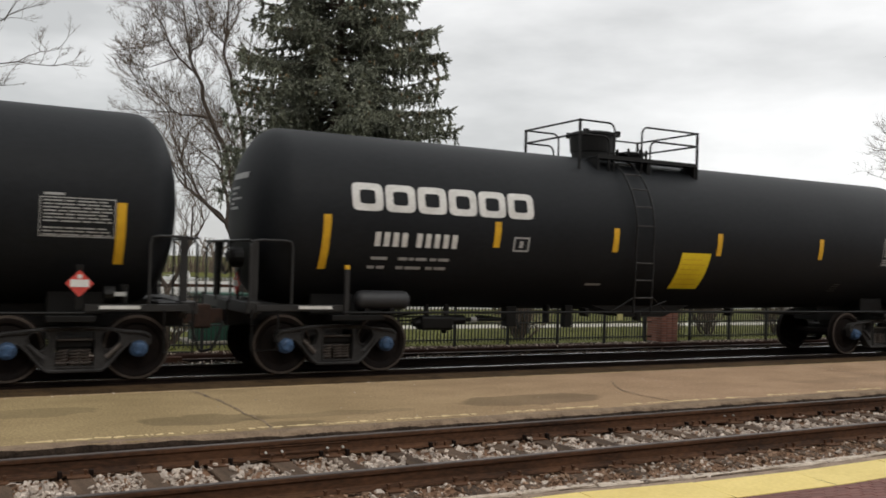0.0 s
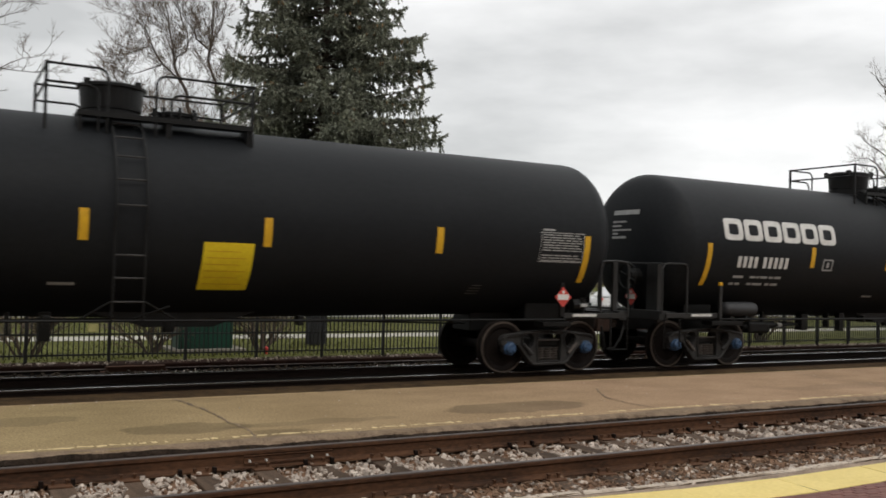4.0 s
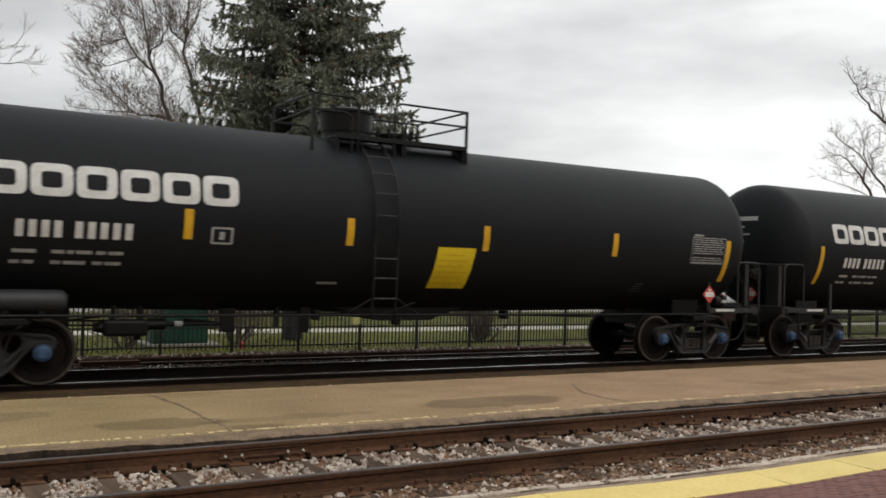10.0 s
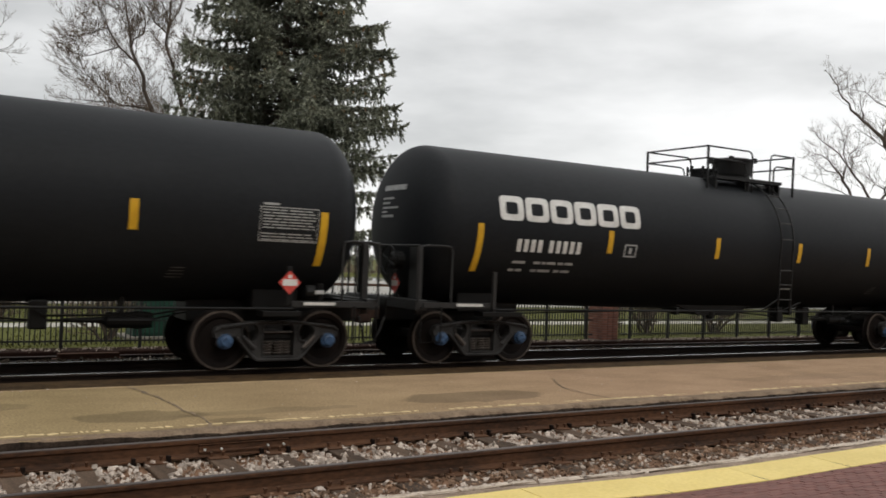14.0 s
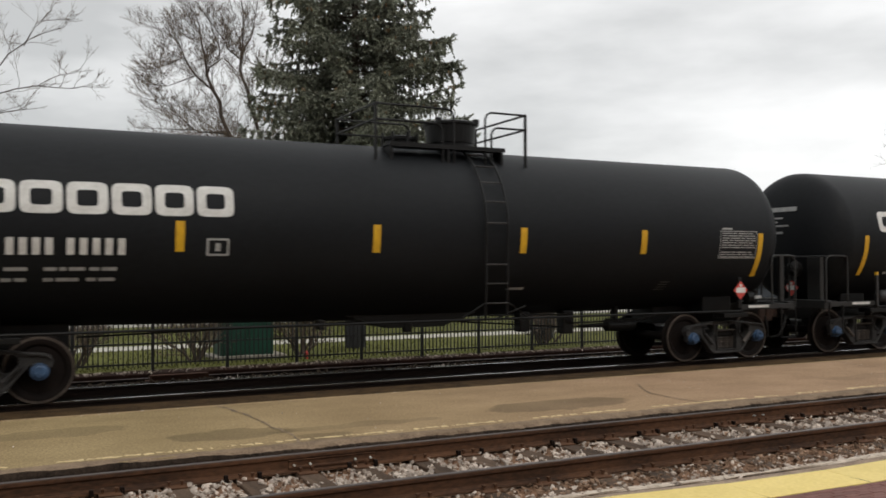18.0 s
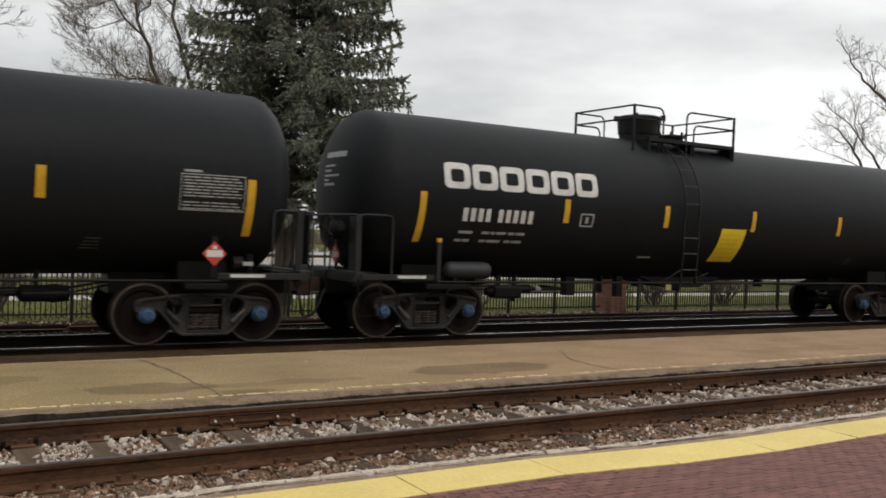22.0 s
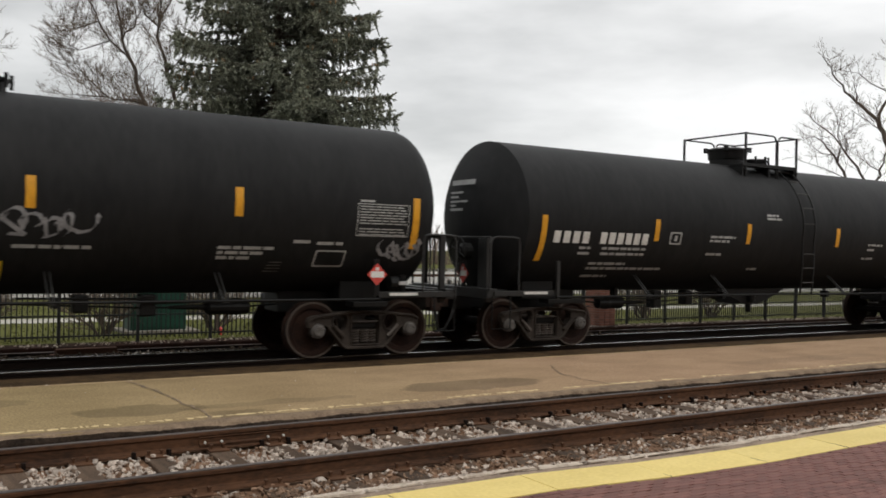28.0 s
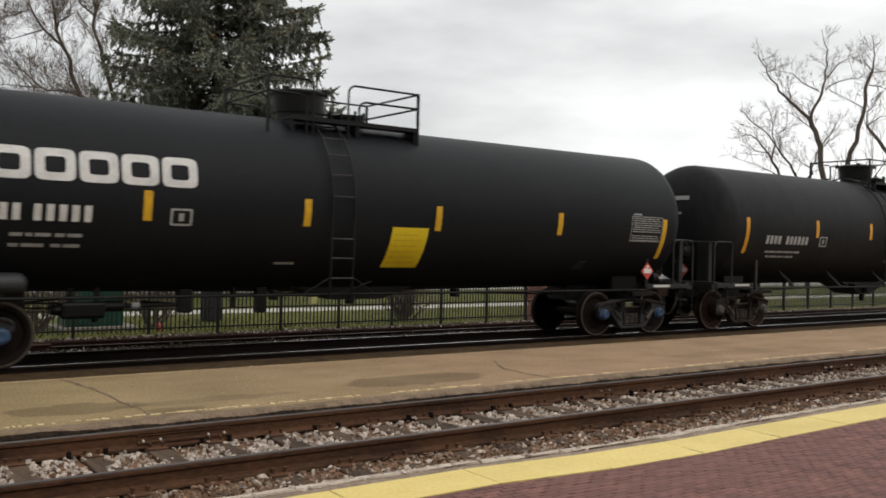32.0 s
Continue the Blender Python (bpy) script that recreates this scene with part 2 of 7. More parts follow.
BANK = mat("dark_red_dirt", (0.040, 0.020, 0.014), (0.016, 0.009, 0.007), 0.95, scale=4, fine=50, bump=0.5, spec=0.1)
EDGE_TAN = mat("worn_tan_edge", (0.44, 0.32, 0.18), (0.22, 0.155, 0.088), 0.9, scale=3, fine=30, bump=0.3, spec=0.15)
# platform lip with the gap's shade in its colour; also dark joint filler
LIP = mat("shade_dark_edge_and_joint", (0.060, 0.042, 0.031), (0.016, 0.012, 0.009), 0.95, scale=5, fine=50, bump=0.5, spec=0.15)
DIRT = mat("rusty_brown_grit", (0.115, 0.072, 0.036), (0.040, 0.026, 0.014), 0.95, scale=4, fine=60, bump=0.6, spec=0.1)
TAGYELLOW = mat("pale_yellow_tag", (0.42, 0.40, 0.16), (0.30, 0.28, 0.11), 0.6)
HANDRAIL = mat("grey_black_handrail", (0.017, 0.0165, 0.016), (0.009, 0.009, 0.0085), 0.5, scale=5, fine=50)
EDGEMAT = mat("brown_gritty_concrete", (0.36, 0.27, 0.20), (0.17, 0.125, 0.09), 0.9, scale=5, fine=40, bump=0.3, spec=0.2)
PALE_LIP = mat("pale_gritty_lip", (0.62, 0.53, 0.44), (0.32, 0.26, 0.20), 0.9, scale=7, fine=40, bump=0.4, spec=0.2)
SPRING = mat("bare_spring_steel", (0.105, 0.085, 0.072), (0.055, 0.045, 0.038), 0.6, scale=9, fine=60)
BAND = mat("grey_worn_concrete", (0.27, 0.195, 0.13), (0.13, 0.092, 0.063), 0.9, scale=5, fine=45, bump=0.4, spec=0.15)
GREENBOX = mat("dark_green_enamel", (0.007, 0.062, 0.037), (0.006, 0.044, 0.028), 0.5, scale=2, fine=20)
WATER = mat("grey_river_water", (0.05, 0.055, 0.05), (0.035, 0.04, 0.037), 0.12, scale=0.4, fine=3, bump=0.15)
CARWHITE = mat("white_car_paint", (0.75, 0.75, 0.75), (0.66, 0.66, 0.66), 0.25)
CARDARK = mat("dark_car_paint", (0.05, 0.055, 0.065), (0.035, 0.04, 0.05), 0.25)
CARSILVER = mat("silver_car_paint", (0.42, 0.43, 0.44), (0.34, 0.35, 0.36), 0.3, 0.4)
RUBBER = mat("tyre_rubber", (0.025, 0.025, 0.025), (0.016, 0.016, 0.016), 0.8)
DARKGLASS = mat("dark_window_glass", (0.03, 0.035, 0.04), (0.02, 0.022, 0.025), 0.08)
HULL = mat("white_boat_gelcoat", (0.78, 0.78, 0.76), (0.66, 0.66, 0.64), 0.35)
REDPAINT = mat("red_hydrant_paint", (0.55, 0.04, 0.03), (0.42, 0.03, 0.025), 0.5)


# ---- mesh helpers ----
def part(name, bm, material, parent=None, label="", smooth=False):
    """Links a bmesh as one mesh object under a thing or under a part."""
    me = bpy.data.meshes.new(name)
    if smooth:
        for f in bm.faces:
            f.smooth = True
    bm.to_mesh(me)
    bm.free()
    return lay(name, me, material, parent, label)


def lay(name, me, material=None, parent=None, label="", m=None):
    """Links a mesh, which may be shared, as an object."""
    if material and not me.materials:
        me.materials.append(material)
    ob = new(name, me)
    ob.parent = parent
    if m is not None:
        ob.matrix_basis = m
    if label:
        tagged(ob, label)
    return ob


def B():
    return bmesh.new()


def box(bm, x0, x1, y0, y1, z0, z1, bevel=0.0, m=None):
    r = bmesh.ops.create_cube(bm, size=1.0)
    vs = r["verts"]
    for v in vs:
        v.co = Vector((x0 + (v.co.x + 0.5) * (x1 - x0), y0 + (v.co.y + 0.5) * (y1 - y0), z0 + (v.co.z + 0.5) * (z1 - z0)))
    if bevel:
        es = list({e for v in vs for e in v.link_edges})
        g = bmesh.ops.bevel(bm, geom=es, offset=bevel, segments=2, affect="EDGES", profile=0.5)
        vs = list({v for f in g["faces"] for v in f.verts} | {v for v in vs if v.is_valid})
    if m is not None:
        bmesh.ops.transform(bm, matrix=m, verts=[v for v in vs if v.is_valid])
    return bm


def tube(bm, pts, rad, seg=8, caps=True):
    """A round bar along points; rad is one radius or one for each point."""
    pts = [Vector(p) for p in pts]
    rads = rad if isinstance(rad, (list, tuple)) else [rad] * len(pts)
    rings, side = [], None
    for i, p in enumerate(pts):
        d = (pts[min(i + 1, len(pts) - 1)] - pts[max(i - 1, 0)]).normalized()
        if side is None:
            side = d.orthogonal().normalized()
        side = (side - d * side.dot(d)).normalized()
        up = d.cross(side)
        rings.append([bm.verts.new(p + (side * math.cos(a) + up * math.sin(a)) * rads[i]) for a in (2 * math.pi * k / seg for k in range(seg))])
    for r0, r1 in zip(rings, rings[1:]):
        for k in range(seg):
            bm.faces.new((r0[k], r0[(k + 1) % seg], r1[(k + 1) % seg], r1[k]))
    if caps:
        bm.faces.new(rings[0][::-1])
        bm.faces.new(rings[-1])
    return bm


def lathe(bm, prof, axis="x", seg=48, at=(0, 0, 0)):
    """Turns a profile of (along, radius) round an axis."""
    at = Vector(at)
    def pt(u, r, a):
        c, s = r * math.cos(a), r * math.sin(a)
        return at + Vector({"x": (u, c, s), "y": (c, u, s), "z": (c, s, u)}[axis])
    rings = []
    for u, r in prof:
        if r < 1e-6:
            rings.append([bm.verts.new(pt(u, 0, 0))])
        else:
            rings.append([bm.verts.new(pt(u, r, 2 * math.pi * k / seg)) for k in range(seg)])
    for r0, r1 in zip(rings, rings[1:]):
        for k in range(seg):
            a, b = r0[k % len(r0)], r0[(k + 1) % len(r0)]
            c, d = r1[(k + 1) % len(r1)], r1[k % len(r1)]
            vs = [v for i, v in enumerate((a, b, c, d)) if v not in (a, b, c, d)[:i]]
            if len(vs) > 2:
                bm.faces.new(vs)
    bmesh.ops.recalc_face_normals(bm, faces=bm.faces)
    return bm


def plate(bm, outline, depth, m):
    """A flat shape with thickness: the outline (x, z), from y = 0 to depth, set by m."""
    a = [bm.verts.new(m @ Vector((x, 0, z))) for x, z in outline]
    b = [bm.verts.new(m @ Vector((x, depth, z))) for x, z in outline]
    bm.faces.new(a)
    bm.faces.new(b[::-1])
    n = len(a)
    for i in range(n):
        bm.faces.new((a[i], b[i], b[(i + 1) % n], a[(i + 1) % n]))
    bmesh.ops.recalc_face_normals(bm, faces=bm.faces)
    return bm


# ---- plan of the place, metres: x along the tracks, y away from the viewer ----
NEAR_R1, NEAR_R2 = 7.307, 8.812      # rail centres of the near track
TRACK_Z = -0.04                      # running surface of the train's track
TRAIN_Y = 14.94                      # centre line of the train's track
ISL_0, ISL_1, ISL_Z = 9.00, 12.15, 0.05
EDGE_Y, PLAT_Z = 5.54, 0.13
FENCE_Y, FENCE_Z = 20.0, -0.26
X_LO, X_HI = -420.0, 430.0


def ground_z(x, y):
    """Level of the open ground, with a faint roll in the park."""
    if y > 75:
        return -3.0 if y > 236 else max(-4.2, -0.30 - (y - 75) * 0.14)
    return -0.50 if y < 20.25 else -0.30 if y > 30.2 else -0.30 + 0.015 * math.sin(x * 0.3)


def build_ground():
    xs = [-3000, -600, -120, -40, -10, 0, 10, 20, 30, 45, 70, 120, 250, 600, 3000]
    ys = [-3000, -300, -40, -6, 4, 9, 14, 20.2, 20.26, 22, 26, 32, 38, 45, 60, 75, 85, 103, 232, 238, 300, 3000]
    bm = B()
    grid = [[bm.verts.new((x, y, ground_z(x, y))) for x in xs] for y in ys]
    for r0, r1 in zip(grid, grid[1:]):
        for k in range(len(xs) - 1):
            bm.faces.new((r0[k], r0[k + 1], r1[k + 1], r1[k]))
    tagged(part("ground", bm, GRASS), "open ground with patchy spring grass of the park", "ground", kind="structure")


build_ground()


def slab(name, x0, x1, y0, y1, z0, z1, material, label, category, bevel=0.0):
    ob = part(name, box(B(), x0, x1, y0, y1, z0, z1, bevel), material)
    return tagged(ob, label, category, kind="structure")


slab("track_bed", X_LO, X_HI, EDGE_Y - 0.05, ISL_0 + 0.02, -0.6, -0.222, BED, "brown dirty ballast bed of the near track", "track bed")
slab("track_bed_train", X_LO, X_HI, ISL_1 - 0.02, 17.3, -0.6, -0.19, BED_DARK, "ballast bed under the train, its shade put into the dark colour", "track bed")
slab("platform_shoulder", X_LO, X_HI, ISL_1 + 0.004, TRAIN_Y - 0.86, -0.6, -0.125, DIRT, "rust-brown grit beside the train's rail", "track bed")
slab("gravel_shoulder", X_LO, X_HI, EDGE_Y + 0.204, NEAR_R1 - 0.075, -0.58, -0.205, BED, "brown gravel between the near rail and the platform", "track bed")
slab("fence_bank", X_LO, X_HI, 19.5, 20.24, -0.6, -0.292, BANK, "rubbly brown bank along the foot of the fence", "bank", 0.02)
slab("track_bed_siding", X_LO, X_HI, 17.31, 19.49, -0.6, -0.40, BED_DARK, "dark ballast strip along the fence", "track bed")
# added out of view: blocks low sky light so the tanks' lower sides darken
slab("station_wall", -45, 70, -9.7, -9.0, -0.6, 7.0, UNSEEN_BRICK, "unseen plain dark wall added behind the viewer to darken reflections", "wall")
slab("sidewalk", -200, 260, 25.4, 26.7, -0.5, -0.285, WALKMAT, "pale concrete sidewalk across the park grass", "sidewalk")
slab("river", -600, 900, 98.0, 237.0, -4.0, -3.72, WATER, "wide grey river beyond the lot", "water")
slab("parking_lot", -250, 400, 35.8, 74.0, -0.9, -0.29, ROADMAT, "pale concrete parking lot beyond the park", "parking lot")


# ---- island platform between the tracks ----
def island_material():
    """Worn tan concrete with damp patches of their own shape and fine grit."""
    m = mat("tan_platform_concrete", (0.386, 0.257, 0.150), (0.262, 0.169, 0.094), 0.85, scale=1.4, fine=55, bump=0.15, stretch=(0.6, 1, 1), spec=0.2)
    n, l = m.node_tree.nodes, m.node_tree.links
    bsdf = n["Principled BSDF"]
    base = bsdf.inputs["Base Color"].links[0].from_socket
    co = n.new("ShaderNodeTexCoord")
    warp = n.new("ShaderNodeTexNoise")
    warp.inputs["Scale"].default_value, warp.inputs["Detail"].default_value = 2.6, 4
    l.new(co.outputs["Object"], warp.inputs["Vector"])
    shift = n.new("ShaderNodeVectorMath")
    shift.operation = "MULTIPLY_ADD"
    shift.inputs[1].default_value = (0.9, 0.35, 0)
    l.new(warp.outputs["Color"], shift.inputs[0])
    l.new(co.outputs["Object"], shift.inputs[2])
    for cx, cy, rx, ry, dark in ((7.25, 10.17, 1.15, 0.42, 0.62), (2.78, 10.10, 0.66, 0.33, 0.68), (3.70, 9.47, 0.30, 0.20, 0.72), (4.3, 10.0, 1.2, 0.16, 0.78), (1.0, 11.1, 0.8, 0.3, 0.75), (-0.6, 9.9, 0.9, 0.4, 0.75), (14.5, 10.3, 2.0, 0.3, 0.85)):
        mp, ln = n.new("ShaderNodeMapping"), n.new("ShaderNodeVectorMath")
        mp.vector_type = "TEXTURE"
        mp.inputs["Location"].default_value, mp.inputs["Scale"].default_value = (cx, cy, ISL_Z), (rx, ry, 1)
        ln.operation = "LENGTH"
        l.new(shift.outputs["Vector"], mp.inputs["Vector"])
        l.new(mp.outputs["Vector"], ln.inputs[0])
        rg = n.new("ShaderNodeMapRange")
        rg.inputs["From Min"].default_value, rg.inputs["From Max"].default_value = 0.93, 1.05
        rg.inputs["To Min"].default_value, rg.inputs["To Max"].default_value = dark, 1.0
        l.new(ln.outputs["Value"], rg.inputs["Value"])
        mul = n.new("ShaderNodeMixRGB")
        mul.blend_type, mul.inputs["Fac"].default_value = "MULTIPLY", 1.0
        l.new(base, mul.inputs["Color1"])
        l.new(rg.outputs["Result"], mul.inputs["Color2"])
        base = mul.outputs["Color"]
    # darker, greener tint towards the west end, and fine grit all over
    ax, rg, tint = n.new("ShaderNodeSeparateXYZ"), n.new("ShaderNodeMapRange"), n.new("ShaderNodeMixRGB")
    rg.inputs["From Min"].default_value, rg.inputs["From Max"].default_value = 2.0, 10.0
    tint.inputs["Color1"].default_value, tint.inputs["Color2"].default_value = (0.86, 0.96, 0.84, 1), (0.975, 0.965, 1.01, 1)
    l.new(shift.outputs["Vector"], ax.inputs["Vector"])
    l.new(ax.outputs["X"], rg.inputs["Value"])
    l.new(rg.outputs["Result"], tint.inputs["Fac"])
    grit, gr = n.new("ShaderNodeTexNoise"), n.new("ShaderNodeMapRange")
    grit.inputs["Scale"].default_value, grit.inputs["Detail"].default_value = 38, 6
    gr.inputs["From Min"].default_value, gr.inputs["From Max"].default_value = 0.35, 0.65
    gr.inputs["To Min"].default_value, gr.inputs["To Max"].default_value = 0.78, 1.18
    l.new(co.outputs["Object"], grit.inputs["Vector"])
    l.new(grit.outputs["Fac"], gr.inputs["Value"])
    for src in (tint.outputs["Color"], gr.outputs["Result"]):
        mul = n.new("ShaderNodeMixRGB")
        mul.blend_type, mul.inputs["Fac"].default_value = "MULTIPLY", 1.0
        l.new(base, mul.inputs["Color1"])
        l.new(src, mul.inputs["Color2"])
        base = mul.outputs["Color"]
    l.new(base, bsdf.inputs["Base Color"])
    return m


ISLAND = island_material()
DASH = mat("worn_yellow_line", (0.74, 0.57, 0.30), (0.48, 0.36, 0.19), 0.8, scale=6, fine=40)
CRACK = mat("crack_filler", (0.27, 0.19, 0.115), (0.085, 0.063, 0.042), 0.95, scale=9, fine=50)


def build_island():
    top = slab("island_platform", X_LO, X_HI, ISL_0, ISL_1, -0.6, ISL_Z, ISLAND, "worn tan concrete island platform with damp stains and cracks", "platform", 0.012)
    rnd = random.Random(4)
    # the near margin slopes down and crumbles away beside the rail
    lip, band, low = B(), B(), -0.24
    last = last2 = None
    for k in range(1500):
        x = -14.0 + 0.04 * k
        d = 0.022 * math.sin(3.1 * x) * math.sin(0.9 * x) + 0.012 * math.sin(11.3 * x + 2 * math.sin(4.1 * x)) + rnd.uniform(-0.010, 0.010)
        zt = 0.010 + 0.006 * math.sin(7.7 * x) + rnd.uniform(-0.004, 0.004)
        west = max(0.0, min(1.0, (3.2 - x) / 2.4))
        y1 = min(ISL_0 - 0.008, ISL_0 - 0.052 + 0.034 * west - d)
        zt += 0.014 * west
        e = 9.125 + 0.022 * math.sin(2.3 * x) + 0.018 * math.sin(0.71 * x + 1) + rnd.uniform(-0.012, 0.012)
        row2 = [band.verts.new(q) for q in ((x, e, ISL_Z + 0.0025), (x, max(ISL_0 + 0.008, y1 + 0.03), ISL_Z + 0.002), (x, max(ISL_0 - 0.025, y1 + 0.012), ISL_Z - 0.015 + 0.012 * west), (x, y1, zt + 0.016 * west))]
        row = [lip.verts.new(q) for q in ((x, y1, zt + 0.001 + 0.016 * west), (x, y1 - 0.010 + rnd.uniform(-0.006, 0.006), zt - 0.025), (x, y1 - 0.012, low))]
        if last:
            for i in range(3):
                band.faces.new((last2[i], last2[i + 1], row2[i + 1], row2[i]))
            for i in range(2):
                lip.faces.new((last[i], last[i + 1], row[i + 1], row[i]))
        last, last2 = row, row2
    part("edge_band", band, BAND, top, "grey crumbled margin along the edge")
    # the lip's dark colour stands for shade in the gap beside the rail
    tagged(part("platform_lip", lip, LIP, top, "crumbling edge of the platform, painted dark as the shaded gap"), kind="stuff")
    part("far_edge", box(B(), X_LO, X_HI, ISL_1 - 0.07, ISL_1 + 0.002, ISL_Z - 0.05, ISL_Z + 0.003, 0.003), EDGE_TAN, top, "worn tan far edge")
    # worn dashes of a yellow line
    x = -6.0
    while x < 45:
        w = rnd.choice((0.3, 0.45, 0.7, 1.0, 1.5))
        bm = B()
        n = max(5, int(w / 0.025))
        ph = rnd.uniform(0, 6)
        lo = [9.215 + 0.016 * math.sin(ph + 0.5 * i) + rnd.uniform(-0.012, 0.022) for i in range(n + 1)]
        hi = [9.278 + 0.014 * math.sin(2 * ph + 0.7 * i) + rnd.uniform(-0.02, 0.02) for i in range(n + 1)]
        hi = [max(a + 0.006, b) for a, b in zip(lo, hi)]
        lo[0] = hi[0] = lo[-1] = hi[-1] = 9.24
        for k in range(n):
            if rnd.random() < 0.2:
                continue
            q = [(x + w * k / n, lo[k]), (x + w * (k + 1) / n, lo[k + 1]), (x + w * (k + 1) / n, hi[k + 1]), (x + w * k / n, hi[k])]
            bm.faces.new([bm.verts.new((a, b, ISL_Z + 0.004)) for a, b in q])
        if len(bm.faces):
            part("painted_dash", bm, DASH, top, "worn yellow paint dash")
        else:
            bm.free()
        x += w + rnd.choice((0.05, 0.12, 0.25, 0.4))
    # cracks
    for level, run in enumerate(([(2.71, 12.1), (2.80, 11.5), (2.86, 11.0), (2.89, 10.6), (2.89, 10.15), (2.96, 9.7), (2.93, 9.3), (2.89, 9.02)],
                [(2.90, 9.16), (2.72, 9.12), (2.58, 9.08), (2.42, 9.10), (2.28, 9.05)],
                [(9.30, 11.25), (9.05, 11.15), (8.90, 10.88), (8.76, 10.70), (8.55, 10.25), (8.52, 9.75), (8.61, 9.26), (8.70, 9.02)],
                [(14.6, 12.0), (14.3, 11.2), (14.4, 10.2), (14.2, 9.1)], [(20.5, 12.0), (20.7, 10.8), (20.4, 9.05)], [(8.90, 10.88), (9.12, 10.80)])):
        bm = B()
        pts = []
        for (xa, ya), (xb, yb) in zip(run, run[1:]):
            for k in range(5):
                pts.append((xa + (xb - xa) * k / 5 + rnd.uniform(-0.025, 0.025), ya + (yb - ya) * k / 5))
        zc = ISL_Z + 0.0055 + 0.001 * level
        vs = [(bm.verts.new((x - w, y, zc)), bm.verts.new((x + w, y, zc))) for x, y in pts for w in (rnd.uniform(0.01, 0.042) * (0.7 if level < 2 else 0.45),)]
        for (a, b), (c, d) in zip(vs, vs[1:]):
            bm.faces.new((a, b, d, c))
        part("crack", bm, CRACK, top, "dark crack in the concrete")


build_island()


# ---- brick platform with its yellow edge ----
def paving_material():
    """Brick bond for the paving that lies away from the edge."""
    m = mat("dark_red_paving", (0.19, 0.078, 0.062), (0.12, 0.049, 0.041), 0.75, scale=6, fine=70, bump=0.15, spec=0.3)
    n, l = m.node_tree.nodes, m.node_tree.links
    bsdf = n["Principled BSDF"]
    base = bsdf.inputs["Base Color"].links[0].from_socket
    co, bk = n.new("ShaderNodeTexCoord"), n.new("ShaderNodeTexBrick")
    bk.inputs["Scale"].default_value, bk.inputs["Brick Width"].default_value, bk.inputs["Row Height"].default_value = 1.0, 0.150, 0.064
    bk.inputs["Mortar Size"].default_value = 0.003
    bk.inputs["Color1"].default_value, bk.inputs["Color2"].default_value, bk.inputs["Mortar"].default_value = (1, 1, 1, 1), (0.7, 0.7, 0.7, 1), (0.42, 0.5, 0.55, 1)
    l.new(co.outputs["Object"], bk.inputs["Vector"])
    mul = n.new("ShaderNodeMixRGB")
    mul.blend_type, mul.inputs["Fac"].default_value = "MULTIPLY", 1.0
    l.new(base, mul.inputs["Color1"])
    l.new(bk.outputs["Color"], mul.inputs["Color2"])
    l.new(mul.outputs["Color"], bsdf.inputs["Base Color"])
    return m


PAVING = paving_material()


def dip(x, y=5.5):
    """How far the brick platform has settled along its edge."""
    return float(np.interp(x, (4.2, 5.4, 6.55, 7.7, 8.9, 10.5, 14.0), (0.0, 0.032, 0.041, 0.029, 0.020, 0.012, 0.0))) * float(np.interp(y, (3.2, 4.6, 5.06, 5.54), (0.0, 1.0, 1.25, 1.0)))


STEPS = [-60.0, -20.0, -6.0] + [-2.0 + 0.3 * k for k in range(61)] + [22.0, 40.0, 70.0, 120.0]


def ribbon(name, rows, material, parent=None, label=""):
    """A long sheet: one row of (y, z) points for each step along the platform, all rows equally long."""
    bm, last = B(), None
    for x, row in zip(STEPS, rows):
        vs = [bm.verts.new((x, y, z)) for y, z in row]
        if last:
            for k in range(len(vs) - 1):
                bm.faces.new((last[k], vs[k], vs[k + 1], last[k + 1]))
        last = vs
    return part(name, bm, material, parent, label)


